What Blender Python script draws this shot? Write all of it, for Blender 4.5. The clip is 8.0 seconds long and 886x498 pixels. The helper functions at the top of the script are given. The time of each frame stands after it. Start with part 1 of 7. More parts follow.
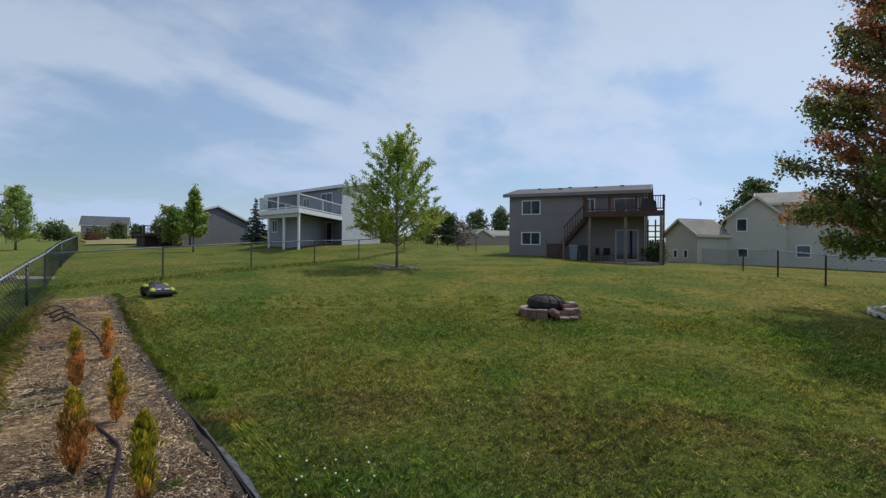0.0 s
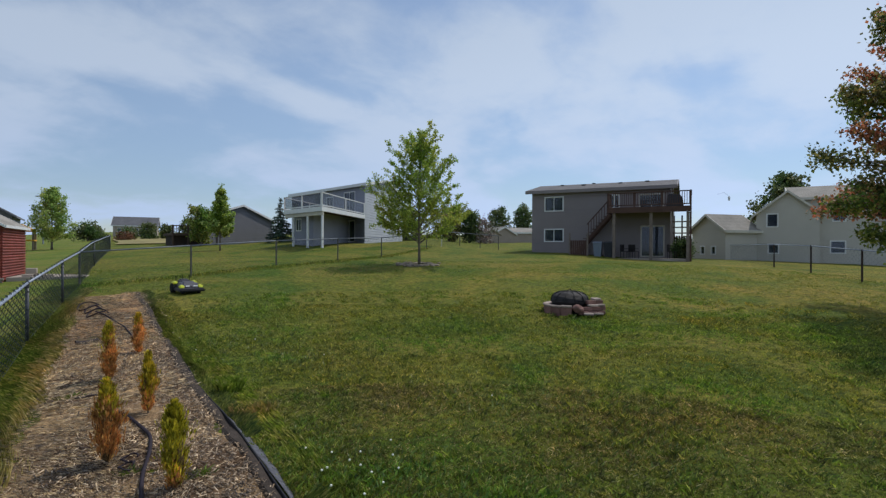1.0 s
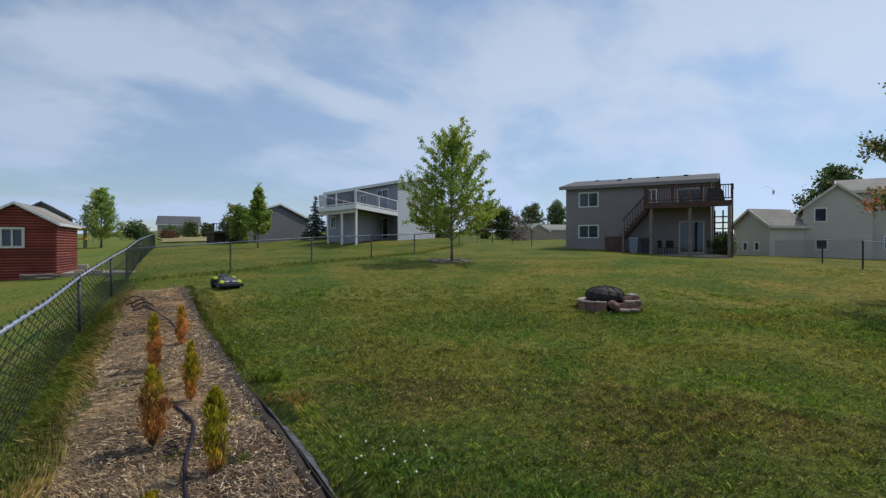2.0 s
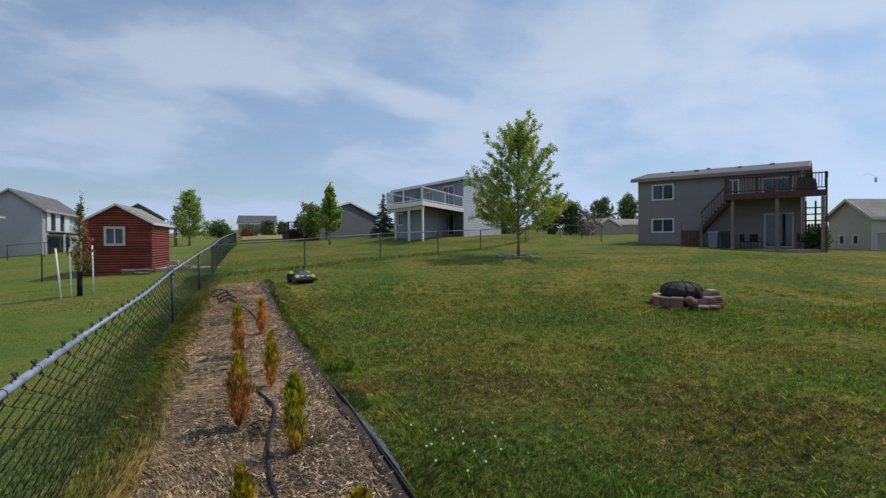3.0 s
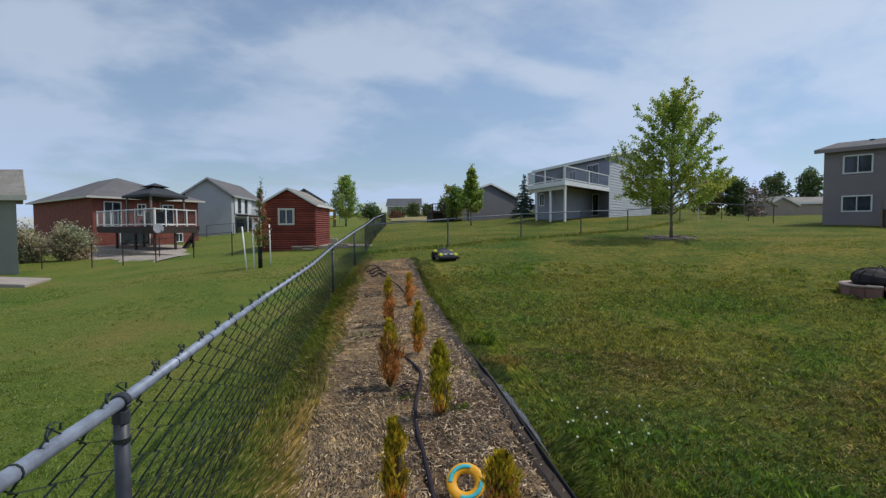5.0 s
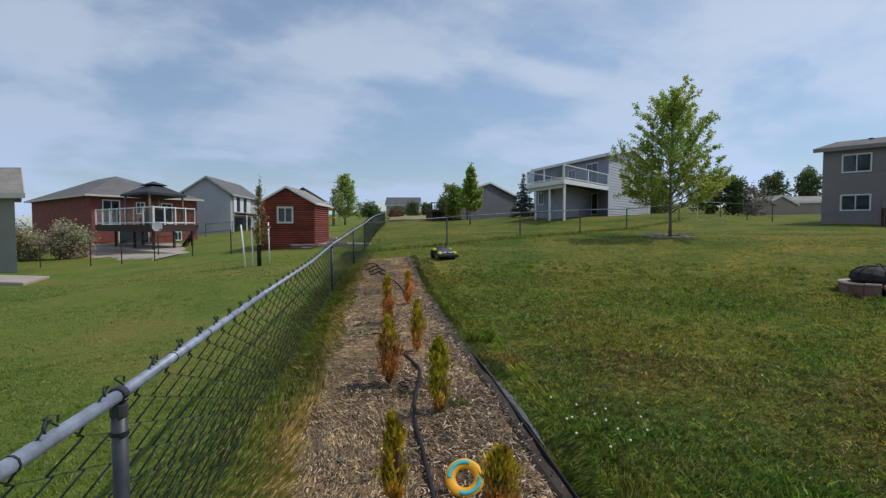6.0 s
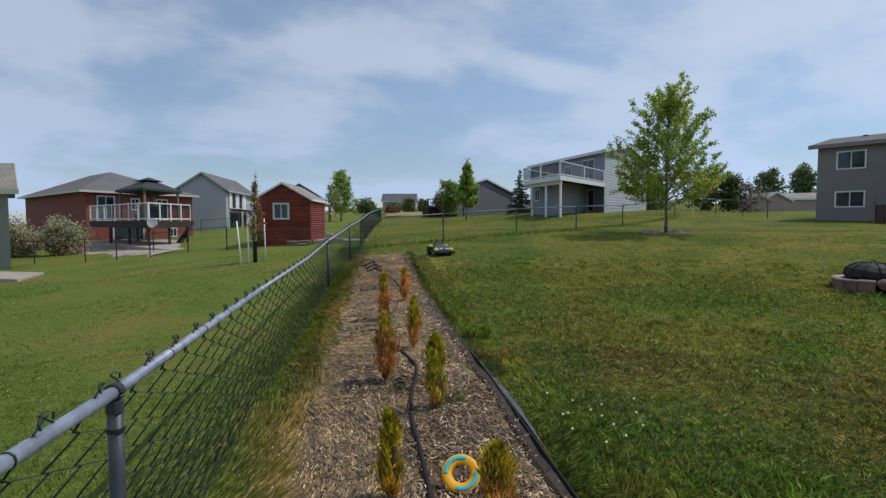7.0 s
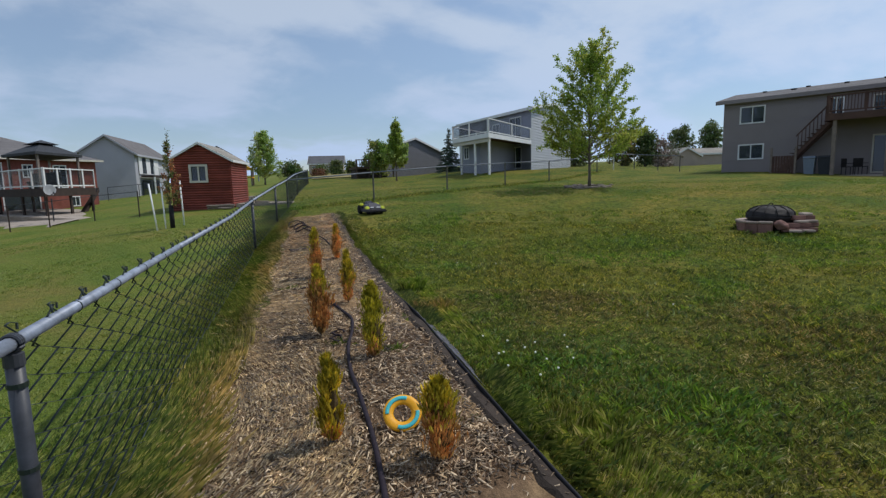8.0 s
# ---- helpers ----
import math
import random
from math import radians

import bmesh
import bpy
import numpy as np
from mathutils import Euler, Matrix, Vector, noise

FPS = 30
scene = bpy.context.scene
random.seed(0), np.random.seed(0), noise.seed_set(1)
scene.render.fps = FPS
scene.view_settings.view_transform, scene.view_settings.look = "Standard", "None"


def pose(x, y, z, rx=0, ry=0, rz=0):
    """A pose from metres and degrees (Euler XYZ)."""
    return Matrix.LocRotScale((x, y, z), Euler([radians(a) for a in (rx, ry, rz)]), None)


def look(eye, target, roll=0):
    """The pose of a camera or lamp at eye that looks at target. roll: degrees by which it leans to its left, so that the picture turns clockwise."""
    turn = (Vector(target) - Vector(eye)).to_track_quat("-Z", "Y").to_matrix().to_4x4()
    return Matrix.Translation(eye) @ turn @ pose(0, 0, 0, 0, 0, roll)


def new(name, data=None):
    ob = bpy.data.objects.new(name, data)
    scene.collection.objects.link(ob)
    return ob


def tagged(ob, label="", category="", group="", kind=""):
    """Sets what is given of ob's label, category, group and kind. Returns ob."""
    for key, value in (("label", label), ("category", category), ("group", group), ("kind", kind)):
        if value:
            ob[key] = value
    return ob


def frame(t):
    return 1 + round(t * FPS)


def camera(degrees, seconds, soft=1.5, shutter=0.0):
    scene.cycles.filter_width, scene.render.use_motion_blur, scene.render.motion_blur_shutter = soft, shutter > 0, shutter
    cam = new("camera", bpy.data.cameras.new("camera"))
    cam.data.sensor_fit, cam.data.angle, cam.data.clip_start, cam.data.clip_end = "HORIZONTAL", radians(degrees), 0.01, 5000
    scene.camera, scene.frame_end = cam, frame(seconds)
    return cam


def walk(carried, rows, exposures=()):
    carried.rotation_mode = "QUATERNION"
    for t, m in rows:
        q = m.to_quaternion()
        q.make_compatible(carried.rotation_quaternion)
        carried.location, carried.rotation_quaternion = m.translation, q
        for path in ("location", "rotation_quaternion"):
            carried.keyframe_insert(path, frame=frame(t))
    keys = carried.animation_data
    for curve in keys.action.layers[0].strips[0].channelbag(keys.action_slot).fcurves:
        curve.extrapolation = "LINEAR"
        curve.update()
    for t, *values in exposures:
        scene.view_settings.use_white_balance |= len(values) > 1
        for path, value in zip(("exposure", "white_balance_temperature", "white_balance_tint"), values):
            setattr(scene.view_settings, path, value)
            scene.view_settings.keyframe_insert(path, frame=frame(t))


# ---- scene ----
cam = camera(81.94, 8.0, 1.35)
ROWS = [
    (0.0, 0.070, -0.048, 2.233, -34.95, 0.18, -0.55),
    (0.5, 0.075, -0.041, 2.206, -33.80, 0.11, -0.41),
    (1.0, 0.071, -0.030, 2.175, -32.47, -0.03, -0.26),
    (1.5, 0.067, -0.024, 2.135, -30.52, -0.15, -0.08),
    (1.7, 0.072, -0.027, 2.126, -30.11, -0.20, -0.14),
    (2.8, 0.059, -0.062, 2.084, -22.89, -0.65, 0.29),
    (3.0, 0.041, -0.046, 2.069, -21.44, -0.70, 0.27),
    (3.5, 0.028, -0.073, 2.065, -16.70, -1.08, 0.24),
    (4.0, 0.027, -0.072, 2.041, -13.97, -1.38, 0.40),
    (4.5, 0.017, -0.066, 1.985, -8.21, -2.36, 0.15),
    (4.7, 0.010, -0.065, 1.989, -5.77, -2.60, 0.17),
    (5.8, 0.012, -0.060, 1.964, -5.95, -2.74, 0.09),
    (6.0, 0.011, -0.059, 1.960, -5.90, -2.78, 0.10),
    (6.5, 0.011, -0.060, 1.961, -5.74, -2.98, 0.07),
    (7.0, 0.009, -0.058, 1.959, -6.31, -3.19, 0.07),
    (7.5, 0.022, 0.015, 1.880, -8.25, -4.57, 0.17),
    (8.0, 0.000, -0.003, 1.796, -14.10, -7.54, 1.43),
]
walk(cam, [(t, pose(x, y, z, 90 + pitch, roll, yaw)) for t, x, y, z, yaw, pitch, roll in ROWS])

# ---- daylight ----
SUN_TO = Vector((1.0, 0.22, 1.5)).normalized()
world = bpy.data.worlds.new("sky")
scene.world = world
world.use_nodes = True
wt = world.node_tree
wt.nodes.clear()


def node(tree, kind, x=None, **kw):
    n = tree.nodes.new(kind)
    for k, v in kw.items():
        n.inputs[k.replace("_", " ")].default_value = v
    return n


w_out = wt.nodes.new("ShaderNodeOutputWorld")
w_bg = wt.nodes.new("ShaderNodeBackground")
w_sky = wt.nodes.new("ShaderNodeTexSky")
w_sky.sky_type = "NISHITA"
w_sky.sun_disc = False
w_sky.sun_elevation = math.asin(SUN_TO.z)
w_sky.sun_rotation = math.atan2(SUN_TO.x, SUN_TO.y)
w_sky.air_density, w_sky.dust_density, w_sky.ozone_density = 1.0, 0.2, 1.8
w_co = wt.nodes.new("ShaderNodeTexCoord")
# high thin cloud: the view direction projected on a flat layer, then layered noise
w_sep = wt.nodes.new("ShaderNodeSeparateXYZ")
wt.links.new(w_co.outputs["Generated"], w_sep.inputs[0])
w_h = wt.nodes.new("ShaderNodeMath")
w_h.operation = "ADD"
w_h.inputs[1].default_value = 0.30
wt.links.new(w_sep.outputs["Z"], w_h.inputs[0])
w_div = wt.nodes.new("ShaderNodeVectorMath")
w_div.operation = "DIVIDE"
wt.links.new(w_co.outputs["Generated"], w_div.inputs[0])
w_comb = wt.nodes.new("ShaderNodeCombineXYZ")
for i in range(3):
    wt.links.new(w_h.outputs[0], w_comb.inputs[i])
wt.links.new(w_comb.outputs[0], w_div.inputs[1])
w_map = wt.nodes.new("ShaderNodeMapping")
w_map.inputs["Rotation"].default_value = (0, 0, radians(-35))
w_map.inputs["Scale"].default_value = (0.85, 1.0, 0.0)
w_map.inputs["Location"].default_value = (1.9, 0.35, 0)
wt.links.new(w_div.outputs[0], w_map.inputs[0])
w_n1 = node(wt, "ShaderNodeTexNoise", Scale=1.7, Detail=6.0, Roughness=0.47, Distortion=0.35)
w_n2 = node(wt, "ShaderNodeTexNoise", Scale=5.5, Detail=6.0, Roughness=0.6, Distortion=0.25)
for n in (w_n1, w_n2):
    wt.links.new(w_map.outputs[0], n.inputs["Vector"])
w_mix = wt.nodes.new("ShaderNodeMix")
w_mix.inputs[0].default_value = 0.22
wt.links.new(w_n1.outputs[0], w_mix.inputs[2])
wt.links.new(w_n2.outputs[0], w_mix.inputs[3])
w_ramp = wt.nodes.new("ShaderNodeValToRGB")
w_ramp.color_ramp.interpolation = "EASE"
w_ramp.color_ramp.elements[0].position = 0.40
w_ramp.color_ramp.elements[0].color = (0.20, 0.20, 0.20, 1)
w_ramp.color_ramp.elements[1].position = 0.585
w_ramp.color_ramp.elements[1].color = (0.98, 0.98, 0.98, 1)
wt.links.new(w_mix.outputs[0], w_ramp.inputs[0])
# cloud takes the sky's own brightness, paled, so that it is brighter towards the sun
w_bw = wt.nodes.new("ShaderNodeRGBToBW")
wt.links.new(w_sky.outputs[0], w_bw.inputs[0])
w_gain = wt.nodes.new("ShaderNodeMath")
w_gain.operation = "MULTIPLY_ADD"
w_gain.inputs[1].default_value = 0.70
w_gain.inputs[2].default_value = 2.95
wt.links.new(w_bw.outputs[0], w_gain.inputs[0])
w_tint = wt.nodes.new("ShaderNodeVectorMath")
w_tint.operation = "SCALE"
w_tint.inputs[0].default_value = (0.83, 1.0, 1.27)
wt.links.new(w_gain.outputs[0], w_tint.inputs["Scale"])
w_cl = wt.nodes.new("ShaderNodeMix")
w_cl.data_type = "RGBA"
wt.links.new(w_tint.outputs[0], w_cl.inputs[7])
wt.links.new(w_ramp.outputs[0], w_cl.inputs[0])
wt.links.new(w_sky.outputs[0], w_cl.inputs[6])
# the haze dims and blues the sky towards the horizon
w_el = wt.nodes.new("ShaderNodeMapRange")
w_el.inputs["From Min"].default_value, w_el.inputs["From Max"].default_value = 0.0, 0.34
w_el.interpolation_type = "SMOOTHSTEP"
wt.links.new(w_sep.outputs["Z"], w_el.inputs["Value"])
w_haze = wt.nodes.new("ShaderNodeMix")
w_haze.data_type = "RGBA"
w_haze.inputs[6].default_value = (0.66, 0.705, 0.79, 1)
w_haze.inputs[7].default_value = (1, 1, 1, 1)
wt.links.new(w_el.outputs[0], w_haze.inputs[0])
w_mul = wt.nodes.new("ShaderNodeMix")
w_mul.data_type, w_mul.blend_type = "RGBA", "MULTIPLY"
w_mul.inputs[0].default_value = 1.0
wt.links.new(w_cl.outputs[2], w_mul.inputs[6])
wt.links.new(w_haze.outputs[2], w_mul.inputs[7])
wt.links.new(w_mul.outputs[2], w_bg.inputs[0])
w_bg.inputs[1].default_value = 0.144
wt.links.new(w_bg.outputs[0], w_out.inputs[0])

sun = new("sun", bpy.data.lights.new("sun", "SUN"))
sun.data.energy = 3.15
sun.data.angle = radians(0.8)
sun.data.color = (0.98, 0.95, 0.90)
sun.matrix_world = look((40, -8, 40), Vector((40, -8, 40)) - SUN_TO)
scene.view_settings.exposure = -0.36


# ---- materials ----
def material(name, rough=0.8, metal=0.0, spec=0.3):
    m = bpy.data.materials.new(name)
    m.use_nodes = True
    b = m.node_tree.nodes["Principled BSDF"]
    b.inputs["Roughness"].default_value = rough
    b.inputs["Metallic"].default_value = metal
    b.inputs["Specular IOR Level"].default_value = spec
    return m, m.node_tree, b


def ramp_of(tree, src, stops):
    r = tree.nodes.new("ShaderNodeValToRGB")
    els = r.color_ramp.elements
    while len(els) < len(stops):
        els.new(0.5)
    for e, (p, c) in zip(els, stops):
        e.position, e.color = p, (*c, 1)
    tree.links.new(src, r.inputs[0])
    return r.outputs[0]


def blend(tree, fac, a, b, mode="MIX"):
    m = tree.nodes.new("ShaderNodeMix")
    m.data_type, m.blend_type = "RGBA", mode
    if isinstance(fac, float):
        m.inputs[0].default_value = fac
    else:
        tree.links.new(fac, m.inputs[0])
    for s, i in ((a, 6), (b, 7)):
        if isinstance(s, tuple):
            m.inputs[i].default_value = (*s, 1)
        else:
            tree.links.new(s, m.inputs[i])
    return m.outputs[2]


def noise_of(tree, scale, detail=4.0, rough=0.55, stretch=None, distortion=0.0, loc=(0, 0, 0)):
    co = tree.nodes.new("ShaderNodeNewGeometry").outputs["Position"]
    if stretch or loc != (0, 0, 0):
        mp = tree.nodes.new("ShaderNodeMapping")
        mp.inputs["Scale"].default_value = stretch or (1, 1, 1)
        mp.inputs["Location"].default_value = loc
        tree.links.new(co, mp.inputs[0])
        co = mp.outputs[0]
    n = tree.nodes.new("ShaderNodeTexNoise")
    n.inputs["Scale"].default_value, n.inputs["Detail"].default_value = scale, detail
    n.inputs["Roughness"].default_value, n.inputs["Distortion"].default_value = rough, distortion
    tree.links.new(co, n.inputs["Vector"])
    return n.outputs[0]


def bump(tree, bsdf, height, strength=0.3, dist=0.02):
    b = tree.nodes.new("ShaderNodeBump")
    b.inputs["Strength"].default_value, b.inputs["Distance"].default_value = strength, dist
    tree.links.new(height, b.inputs["Height"])
    tree.links.new(b.outputs[0], bsdf.inputs["Normal"])


def painted(name, colour, rough=0.6, vary=0.12, scale=3.0, metal=0.0, spec=0.3, grain=60.0, relief=0.15, island=0.0, piece=0.0):
    """A plain coloured surface with stains at a large scale and grain at a small one."""
    m, t, b = material(name, rough, metal, spec)
    dark = tuple(c * (1 - vary * 1.6) for c in colour)
    light = tuple(min(1, c * (1 + vary)) for c in colour)
    big = ramp_of(t, noise_of(t, scale, 5.0), [(0.3, dark), (0.7, light)])
    fine = noise_of(t, grain, 3.0)
    col = blend(t, 0.22, big, ramp_of(t, fine, [(0.3, dark), (0.7, light)]))
    for amount, sock in ((island, "Random Per Island"), (piece, "Random")):
        if amount:
            src = t.nodes.new("ShaderNodeNewGeometry" if sock != "Random" else "ShaderNodeObjectInfo").outputs[sock]
            col = blend(t, 1.0, col, ramp_of(t, src, [(0.0, (1 - amount,) * 3), (1.0, (1 + amount * 0.4,) * 3)]), "MULTIPLY")
    t.links.new(col, b.inputs["Base Color"])
    bump(t, b, fine, relief, 0.01)
    return m


def dry_slope(tree):
    """How far out on the open, drier slope a place lies, ragged by noise."""
    sep = tree.nodes.new("ShaderNodeSeparateXYZ")
    tree.links.new(tree.nodes.new("ShaderNodeNewGeometry").outputs["Position"], sep.inputs[0])
    add = tree.nodes.new("ShaderNodeMath")
    add.operation = "MULTIPLY_ADD"
    add.inputs[1].default_value = 9.0
    tree.links.new(noise_of(tree, 0.3, 4.0), add.inputs[0])
    tree.links.new(sep.outputs[0], add.inputs[2])
    rise = tree.nodes.new("ShaderNodeMapRange")
    rise.inputs["From Min"].default_value, rise.inputs["From Max"].default_value = 9.0, 19.0
    tree.links.new(add.outputs[0], rise.inputs["Value"])
    near = tree.nodes.new("ShaderNodeMapRange")
    near.inputs["From Min"].default_value, near.inputs["From Max"].default_value = 24.0, 12.0
    tree.links.new(sep.outputs[1], near.inputs["Value"])
    both = tree.nodes.new("ShaderNodeMath")
    both.operation = "MULTIPLY"
    tree.links.new(rise.outputs[0], both.inputs[0])
    tree.links.new(near.outputs[0], both.inputs[1])
    return both.outputs[0]


def lawn_material():
    m, t, b = material("mown_lawn", 0.9, 0.0, 0.15)
    patch = noise_of(t, 0.35, 6.0, 0.62, distortion=0.6)
    # the neighbour's lawn beyond the fence line is better kept: greener and more even
    place = t.nodes.new("ShaderNodeSeparateXYZ")
    t.links.new(t.nodes.new("ShaderNodeNewGeometry").outputs["Position"], place.inputs[0])
    beyond = t.nodes.new("ShaderNodeMapRange")
    for k, v in (("From Min", -1.1), ("From Max", -1.4), ("To Min", 0.0), ("To Max", 1.0)):
        beyond.inputs[k].default_value = v
    t.links.new(place.outputs[0], beyond.inputs["Value"])
    fine = noise_of(t, 7.0, 6.0, 0.65)
    blade = noise_of(t, 55.0, 4.0, 0.7)
    base = ramp_of(t, patch, [(0.36, (0.072, 0.124, 0.012)), (0.5, (0.146, 0.162, 0.023)), (0.63, (0.208, 0.186, 0.036))])
    base = blend(t, 1.0, base, ramp_of(t, dry_slope(t), [(0.0, (1.0, 1.0, 1.0)), (1.0, (1.28, 1.12, 1.08))]), "MULTIPLY")
    base = blend(t, beyond.outputs[0], base, ramp_of(t, patch, [(0.34, (0.104, 0.160, 0.025)), (0.49, (0.155, 0.195, 0.035)), (0.64, (0.215, 0.196, 0.052))]))
    tuft = ramp_of(t, fine, [(0.34, (0.28, 0.34, 0.28)), (0.52, (1.0, 1.0, 1.0)), (0.68, (1.55, 1.42, 1.2))])
    soft = ramp_of(t, fine, [(0.34, (0.82, 0.86, 0.8)), (0.52, (1.0, 1.0, 1.0)), (0.68, (1.18, 1.14, 1.06))])
    col = blend(t, 1.0, base, blend(t, beyond.outputs[0], tuft, soft), "MULTIPLY")
    col = blend(t, 0.7, col, ramp_of(t, blade, [(0.25, (0.32, 0.36, 0.3)), (0.7, (1.5, 1.44, 1.24))]), "MULTIPLY")
    t.links.new(col, b.inputs["Base Color"])
    bump(t, b, noise_of(t, 16.0, 5.0, 0.7), 0.9, 0.08)
    return m


def blade_material(name, stops, trans=0.35, patches=((0.70, 1.06, 0.74), (1.28, 1.07, 1.08)), tufts=(0.42, 1.65), slope=False, fine=0.0):
    """Thin leaves and blades: colour by island, some light passing through."""
    m, t, b = material(name, 0.48, 0.0, 0.45)
    src = t.nodes.new("ShaderNodeNewGeometry").outputs["Random Per Island"]
    col = ramp_of(t, src, stops)
    patch = noise_of(t, 0.4, 5.0, 0.6, distortion=0.6)
    col = blend(t, 1.0, col, ramp_of(t, patch, [(0.36, patches[0]), (0.50, (1.0, 1.0, 1.0)), (0.64, patches[1])]), "MULTIPLY")
    tuft = noise_of(t, 9.0, 3.0, 0.6)
    col = blend(t, 1.0, col, ramp_of(t, tuft, [(0.34, (tufts[0],) * 3), (0.5, (0.94,) * 3), (0.66, (tufts[1], tufts[1] * 0.95, tufts[1] * 0.85))]), "MULTIPLY")
    if fine:
        col = blend(t, 1.0, col, ramp_of(t, noise_of(t, 34.0, 2.0, 0.6), [(0.36, (1 - fine,) * 3), (0.64, (1 + fine,) * 3)]), "MULTIPLY")
    if slope:
        col = blend(t, 1.0, col, ramp_of(t, dry_slope(t), [(0.0, (1.0, 1.0, 1.0)), (1.0, (1.28, 1.12, 1.08))]), "MULTIPLY")
    t.links.new(col, b.inputs["Base Color"])
    tr = t.nodes.new("ShaderNodeBsdfTranslucent")
    t.links.new(col, tr.inputs[0])
    mix = t.nodes.new("ShaderNodeMixShader")
    mix.inputs[0].default_value = trans
    out = t.nodes["Material Output"]
    t.links.new(b.outputs[0], mix.inputs[1])
    t.links.new(tr.outputs[0], mix.inputs[2])
    t.links.new(mix.outputs[0], out.inputs[0])
    return m


def mulch_material():
    m, t, b = material("weathered_mulch", 0.95, 0.0, 0.1)
    big = noise_of(t, 0.9, 5.0, 0.6, distortion=0.4)
    straw = noise_of(t, 26.0, 5.0, 0.7, stretch=(1.0, 0.25, 1.0))
    crumb = noise_of(t, 70.0, 4.0, 0.7)
    base = ramp_of(t, big, [(0.38, (0.095, 0.058, 0.036)), (0.5, (0.215, 0.140, 0.083)), (0.62, (0.45, 0.31, 0.167))])
    col = blend(t, 0.75, base, ramp_of(t, straw, [(0.32, (0.35, 0.32, 0.3)), (0.52, (1, 1, 1)), (0.72, (1.5, 1.45, 1.35))]), "MULTIPLY")
    col = blend(t, 0.6, col, ramp_of(t, crumb, [(0.3, (0.45, 0.43, 0.42)), (0.65, (1.3, 1.3, 1.3))]), "MULTIPLY")
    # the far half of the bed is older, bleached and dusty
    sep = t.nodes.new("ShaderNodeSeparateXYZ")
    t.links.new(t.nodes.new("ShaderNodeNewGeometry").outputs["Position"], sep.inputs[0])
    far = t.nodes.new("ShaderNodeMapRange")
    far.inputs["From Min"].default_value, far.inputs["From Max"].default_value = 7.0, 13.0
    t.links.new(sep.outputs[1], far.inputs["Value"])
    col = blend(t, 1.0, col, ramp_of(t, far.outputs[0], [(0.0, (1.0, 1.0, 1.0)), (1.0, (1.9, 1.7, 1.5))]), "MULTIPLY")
    t.links.new(col, b.inputs["Base Color"])
    bump(t, b, crumb, 0.8, 0.02)
    return m


def shingle_material(name, colour):
    m, t, b = material(name, 0.92, 0.0, 0.2)
    big = noise_of(t, 0.7, 4.0)
    tab = noise_of(t, 9.0, 3.0, 0.8, stretch=(1, 1, 2.5))
    col = ramp_of(t, big, [(0.3, tuple(c * 0.82 for c in colour)), (0.7, tuple(c * 1.15 for c in colour))])
    col = blend(t, 0.8, col, ramp_of(t, tab, [(0.3, (0.6, 0.6, 0.6)), (0.7, (1.3, 1.3, 1.3))]), "MULTIPLY")
    wave = t.nodes.new("ShaderNodeTexWave")
    wave.bands_direction, wave.wave_profile = "Z", "SAW"
    wave.inputs["Scale"].default_value = 1.1
    wave.inputs["Distortion"].default_value = 0.4
    t.links.new(t.nodes.new("ShaderNodeNewGeometry").outputs["Position"], wave.inputs[0])
    col = blend(t, 0.5, col, ramp_of(t, wave.outputs[1], [(0.0, (0.75,) * 3), (0.2, (1.05,) * 3)]), "MULTIPLY")
    t.links.new(col, b.inputs["Base Color"])
    bump(t, b, tab, 0.4, 0.02)
    return m


def glass_material():
    m, t, b = material("window_glass", 0.04, 0.0, 0.8)
    b.inputs["Base Color"].default_value = (0.05, 0.062, 0.085, 1)
    tr = t.nodes.new("ShaderNodeBsdfTransparent")
    tr.inputs[0].default_value = (0.75, 0.8, 0.82, 1)
    mix = t.nodes.new("ShaderNodeMixShader")
    mix.inputs[0].default_value = 0.45
    t.links.new(b.outputs[0], mix.inputs[1])
    t.links.new(tr.outputs[0], mix.inputs[2])
    t.links.new(mix.outputs[0], t.nodes["Material Output"].inputs[0])
    return m


LAWN = lawn_material()
MULCH = mulch_material()
CHIP_TONES = [(0.0, (0.050, 0.031, 0.020)), (0.35, (0.16, 0.104, 0.058)), (0.7, (0.37, 0.258, 0.150)), (1.0, (0.72, 0.565, 0.385))]
DRY = ((0.74, 0.70, 0.70), (1.26, 1.2, 1.1))
BROWN_GREEN = ((0.82, 0.98, 0.9), (1.2, 1.0, 1.0))
CHIP = blade_material("wood_chip", CHIP_TONES, 0.0, DRY)
BLADE = blade_material("grass_blade", [(0.0, (0.038, 0.046, 0.007)), (0.3, (0.112, 0.124, 0.017)), (0.6, (0.250, 0.225, 0.044)), (0.84, (0.391, 0.312, 0.098)), (1.0, (0.670, 0.539, 0.288))], 0.35, ((0.78, 1.02, 0.80), (1.22, 1.06, 1.05)), (0.40, 1.65), slope=True, fine=0.4)
WEED = blade_material("clover_leaf", [(0.0, (0.075, 0.118, 0.016)), (1.0, (0.20, 0.255, 0.042))])
STRAW = blade_material("dry_grass", [(0.0, (0.13, 0.14, 0.024)), (0.4, (0.28, 0.235, 0.055)), (0.75, (0.43, 0.31, 0.095)), (1.0, (0.62, 0.48, 0.22))], 0.35, BROWN_GREEN, (0.55, 1.5))
GREEN = blade_material("even_grass_blade", [(0.0, (0.129, 0.185, 0.025)), (0.5, (0.205, 0.280, 0.045)), (1.0, (0.310, 0.340, 0.075))], 0.35, ((0.76, 1.02, 0.78), (1.18, 1.05, 1.1)), (0.78, 1.2), slope=True)
